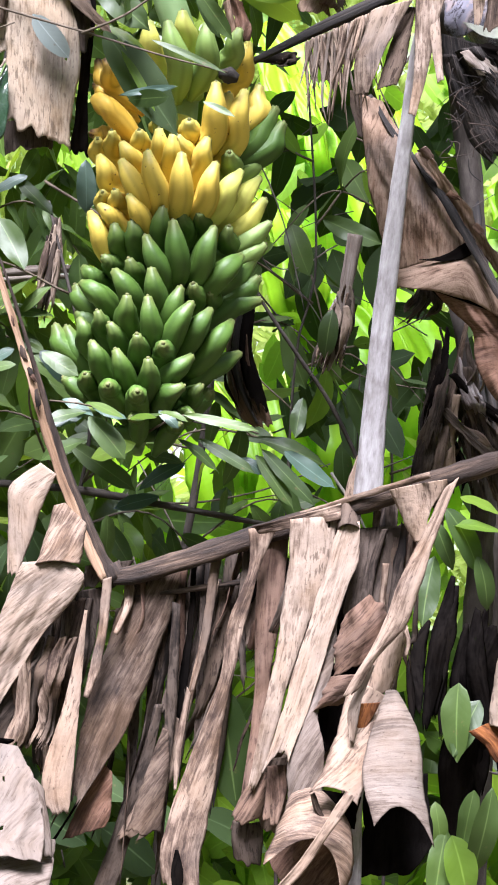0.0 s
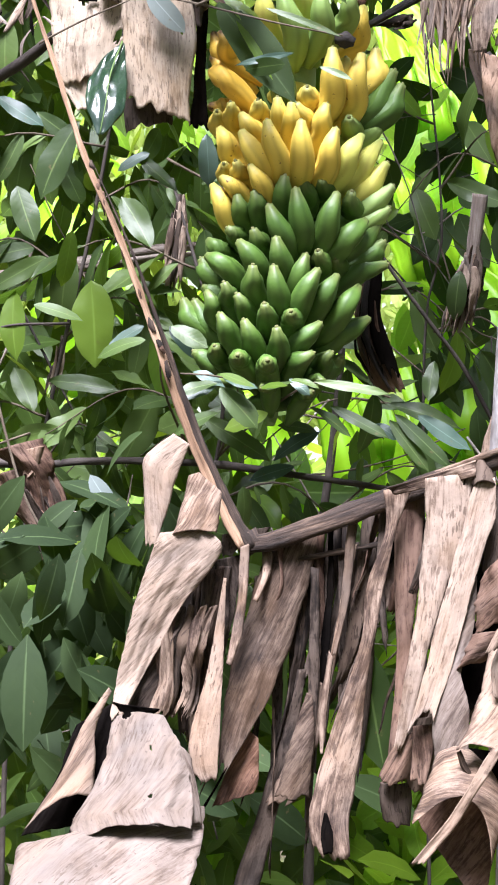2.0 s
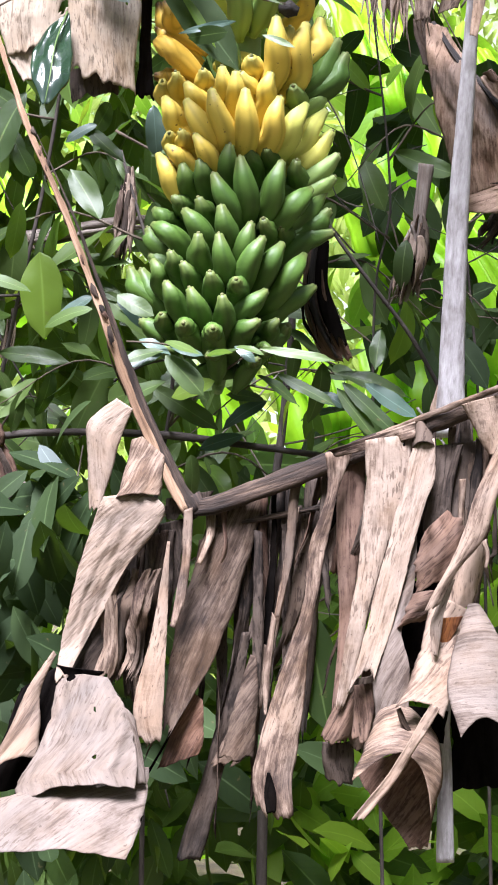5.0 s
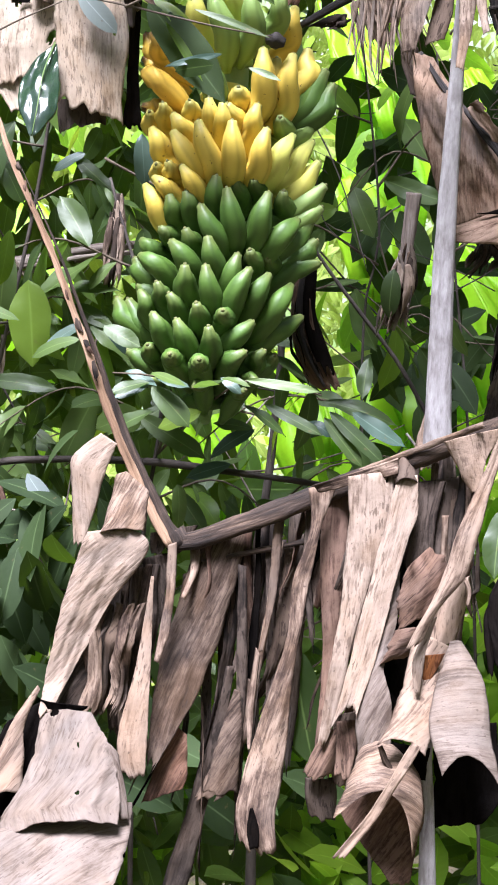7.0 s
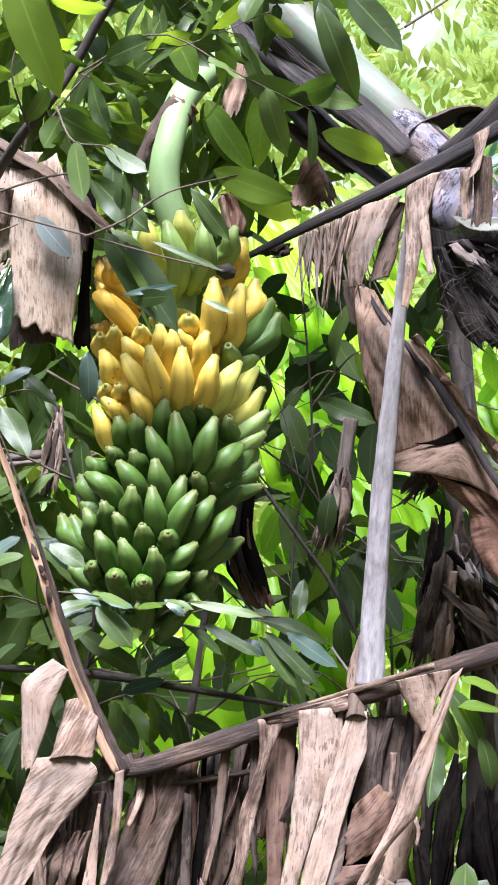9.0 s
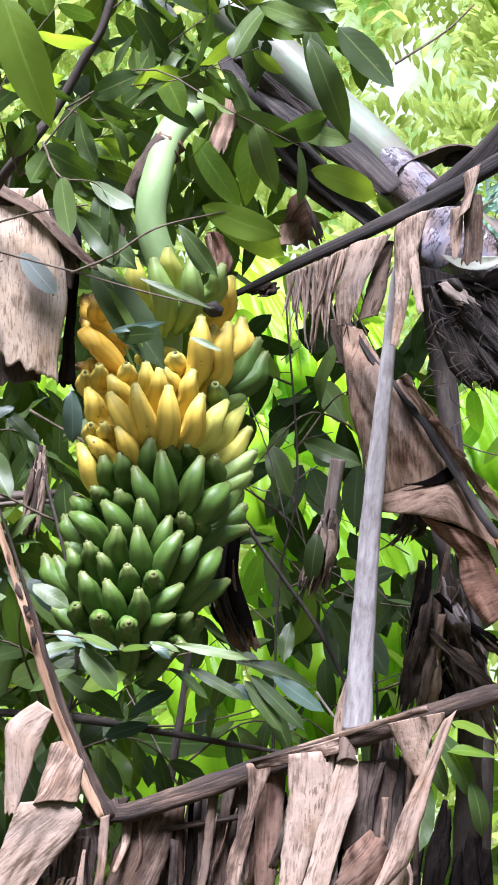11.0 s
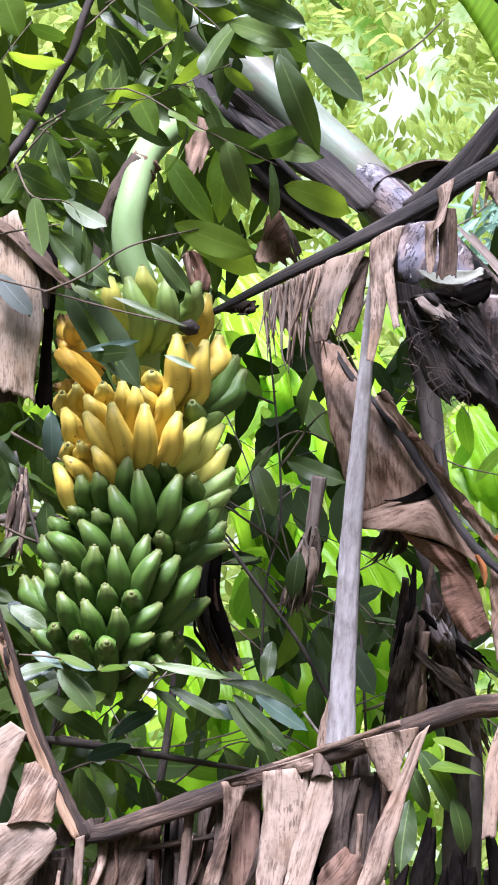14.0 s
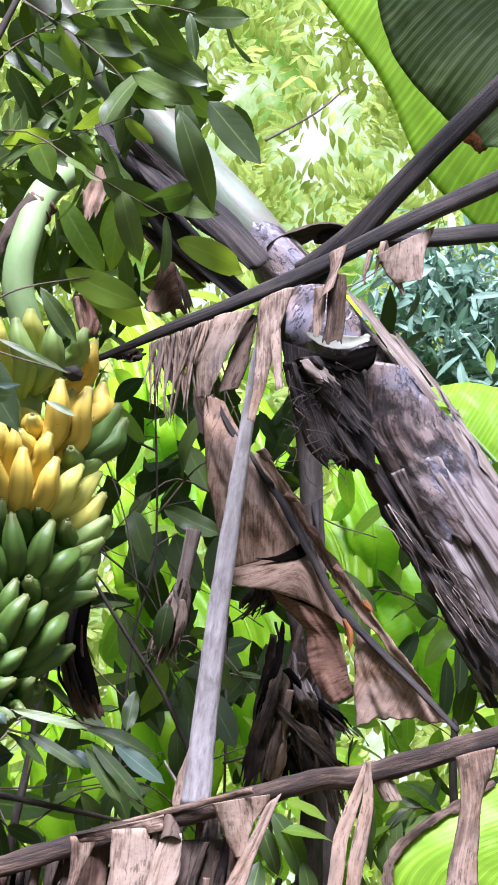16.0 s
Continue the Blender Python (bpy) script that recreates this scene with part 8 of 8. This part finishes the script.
# ---- woods behind ----
def box_place(x0, x1, y0, y1, z0, z1):
    def place(rng, n):
        # clumped: twig centres with leaves strewn round them
        c = rng.uniform((x0, y0, z0), (x1, y1, z1), (max(n // 12, 1), 3))
        return (c[:, None] + rng.normal(0, 0.11, (len(c), 12, 3))).reshape(-1, 3)
    return place


def pale_crown():
    """Feathery leaves of the far trees: drooping rachises with paired leaflets, in one mesh."""
    rng = np.random.default_rng(5)
    v, f, uv = leaf_geometry(1.0, 0.42, 0.2, 0.2, 0.0, 3, 5)
    v, f, uv = np.array(v), np.array(f), np.array(uv)
    base, way = [], []
    for limb in range(820):
        c = rng.uniform((-4.0, 10.0, 0.5), (6.0, 14.0, 9.0))
        for _ in range(4):
            p = c + rng.normal(0, 0.35, 3)
            d = rng.normal(0, 1, 3) * (1, 0.4, 0.6)
            d /= np.linalg.norm(d)
            side = np.cross(d, (0, 1, 0.2))
            side /= np.linalg.norm(side)
            for k in range(9):
                q = p + d * 0.062 * k + np.array((0, 0, -0.004 * k * k))
                for sgn in (-1, 1):
                    base.append(q)
                    way.append(side * sgn + d * 0.5 + rng.normal(0, 0.15, 3))
    base, d = np.array(base), np.array(way)
    count = len(base)
    d /= np.linalg.norm(d, axis=1)[:, None]
    z = rng.normal(0, 0.35, (count, 3)) + (0, -0.8, 0.5)
    z -= d * (z * d).sum(1)[:, None]
    z /= np.linalg.norm(z, axis=1)[:, None]
    x = np.cross(d, z)
    sc = 0.12 * rng.uniform(0.7, 1.25, count)
    allv = base[:, None] + sc[:, None, None] * (v[None, :, 0:1] * x[:, None] + v[None, :, 1:2] * d[:, None] + v[None, :, 2:3] * z[:, None])
    allf = (f[None] + (np.arange(count) * len(v))[:, None, None]).reshape(-1, 4)
    me = bpy.data.meshes.new("pale_tree_crown")
    me.from_pydata(allv.reshape(-1, 3).tolist(), [], allf.tolist())
    lay = me.uv_layers.new(name="UVMap")
    idx = np.zeros(len(me.loops), dtype=np.int32)
    me.loops.foreach_get("vertex_index", idx)
    lay.data.foreach_set("uv", np.tile(uv, (count, 1)).astype(np.float32)[idx].ravel())
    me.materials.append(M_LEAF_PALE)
    tagged(new("pale_tree_crown", me), "feathery tree crowns far off, haze put into their pale colour", "leaves", kind="stuff")


leaf_cloud("thicket_leaves", M_LEAF_MID, 600, box_place(-1.4, -0.15, 4.2, 4.8, 0.2, 3.5), 0.17, 0.068, "thicket of drooping green leaves behind the bunch", "leaves", 0.7, 5, 3)
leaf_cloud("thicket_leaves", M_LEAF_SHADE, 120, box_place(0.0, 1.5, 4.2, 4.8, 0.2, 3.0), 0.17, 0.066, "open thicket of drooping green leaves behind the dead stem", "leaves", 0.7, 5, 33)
leaf_cloud("thicket_leaves", M_LEAF_SHADE, 144, box_place(-0.64, -0.36, 3.35, 3.6, 1.05, 1.5), 0.15, 0.06, "leaves beside the broken dead leaf, shade put into their dark colour", "leaves", 0.8, 6, 35)
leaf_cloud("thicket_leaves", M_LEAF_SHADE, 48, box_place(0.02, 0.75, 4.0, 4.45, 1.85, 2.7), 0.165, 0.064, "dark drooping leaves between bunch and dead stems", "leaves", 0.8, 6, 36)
leaf_cloud("lit_woods_leaves", M_LEAF_FAR, 260, box_place(-0.45, 1.25, 4.85, 5.15, 1.3, 2.75), 0.13, 0.05, "leaves in the gaps of the thicket, sunlight put into their colour", "leaves", 0.5, 5, 41)
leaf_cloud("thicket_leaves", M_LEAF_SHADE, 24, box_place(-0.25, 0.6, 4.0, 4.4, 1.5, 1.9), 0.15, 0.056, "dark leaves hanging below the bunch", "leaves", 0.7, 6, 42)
leaf_cloud("thicket_leaves", M_LEAF_SHADE, 84, box_place(0.0, 0.85, 4.0, 4.7, 1.45, 2.75), 0.115, 0.04, "small leaves and twig ends coloured dark as silhouettes", "leaves", 0.6, 6, 51)
leaf_cloud("undergrowth", M_LEAF_FAR, 900, box_place(-0.5, 1.7, 4.4, 5.2, 0.2, 1.4), 0.16, 0.065, "undergrowth behind the broken dead leaf, coloured as if lit", "leaves", 0.3, 4, 43)
leaf_cloud("undergrowth", M_LEAF_MID, 2000, box_place(-1.6, 1.7, 4.5, 6.2, 0.0, 1.3), 0.2, 0.08, "leafy green undergrowth on the forest floor", "leaves", 0.2, 4, 34)
leaf_cloud("understorey_leaves", M_LEAF_MID, 700, box_place(-1.2, -0.25, 3.95, 4.3, 0.8, 2.9), 0.14, 0.05, "dense green leaves of the understorey", "leaves", 0.7, 6, 13)
leaf_cloud("upper_thicket_leaves", M_LEAF_MID, 330, box_place(-0.75, 0.15, 3.75, 4.2, 2.55, 3.35), 0.12, 0.045, "dark leaves above the bunch", "leaves", 0.6, 6, 15)
leaf_cloud("lit_woods_leaves", M_LEAF_FAR, 1900, box_place(-2.6, 2.8, 6.4, 8.4, 0.2, 3.6), 0.16, 0.06, "bright yellow-green foliage further back, sunlight put into its colour", "leaves", 0.5, 4, 4)
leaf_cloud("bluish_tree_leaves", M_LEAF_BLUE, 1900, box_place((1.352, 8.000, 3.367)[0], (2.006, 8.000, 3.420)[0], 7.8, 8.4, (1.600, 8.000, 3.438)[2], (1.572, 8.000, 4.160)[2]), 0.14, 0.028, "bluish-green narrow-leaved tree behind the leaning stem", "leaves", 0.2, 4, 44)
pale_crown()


def ring_place(r0, r1, z0, z1):
    """Clumps all round, but for the side where the banana grows."""
    def place(rng, n):
        a = rng.uniform(radians(115), radians(425), max(n // 10, 1))
        r = rng.uniform(r0, r1, len(a))
        c = np.stack([r * np.cos(a), 1.0 + r * np.sin(a), rng.uniform(z0, z1, len(a))], 1)
        return (c[:, None] + rng.normal(0, 0.4, (len(c), 10, 3))).reshape(-1, 3)
    return place


# leaf ring beyond the view, added to cut off low light
leaf_cloud("surrounding_woods", M_LEAF_MID, 5000, ring_place(4.5, 8.0, 0.2, 4.0), 0.6, 0.26, "unseen ring of leaves added to hold back light from the sides", "leaves", 0.5, 3, 6)
# out of view, added only to block light from the thicket
leaf_cloud("canopy", M_LEAF_MID, 3000, box_place(-2.2, 2.2, 3.1, 3.9, 3.75, 4.6), 0.22, 0.09, "unseen leaves added overhead to keep the thicket in shade", "leaves", 0.3, 3, 8, 0.1)


def backdrop():
    """A curved glowing sheet far behind everything, painted as hazy woods and sky."""
    verts, faces, n, m = [], [], 24, 10
    for i in range(n + 1):
        a = radians(-50 + 100 * i / n)
        for j in range(m + 1):
            verts.append((45 * math.sin(a), 45 * math.cos(a), -2 + 42 * j / m))
    for i in range(n):
        for j in range(m):
            q = i * (m + 1) + j
            faces.append((q, q + m + 1, q + m + 2, q + 1))
    tagged(mesh_ob("backdrop", verts, faces, M_DISTANCE), "glowing sheet painted as hazy sunlit woods and white sky", "backdrop", kind="structure")


backdrop()
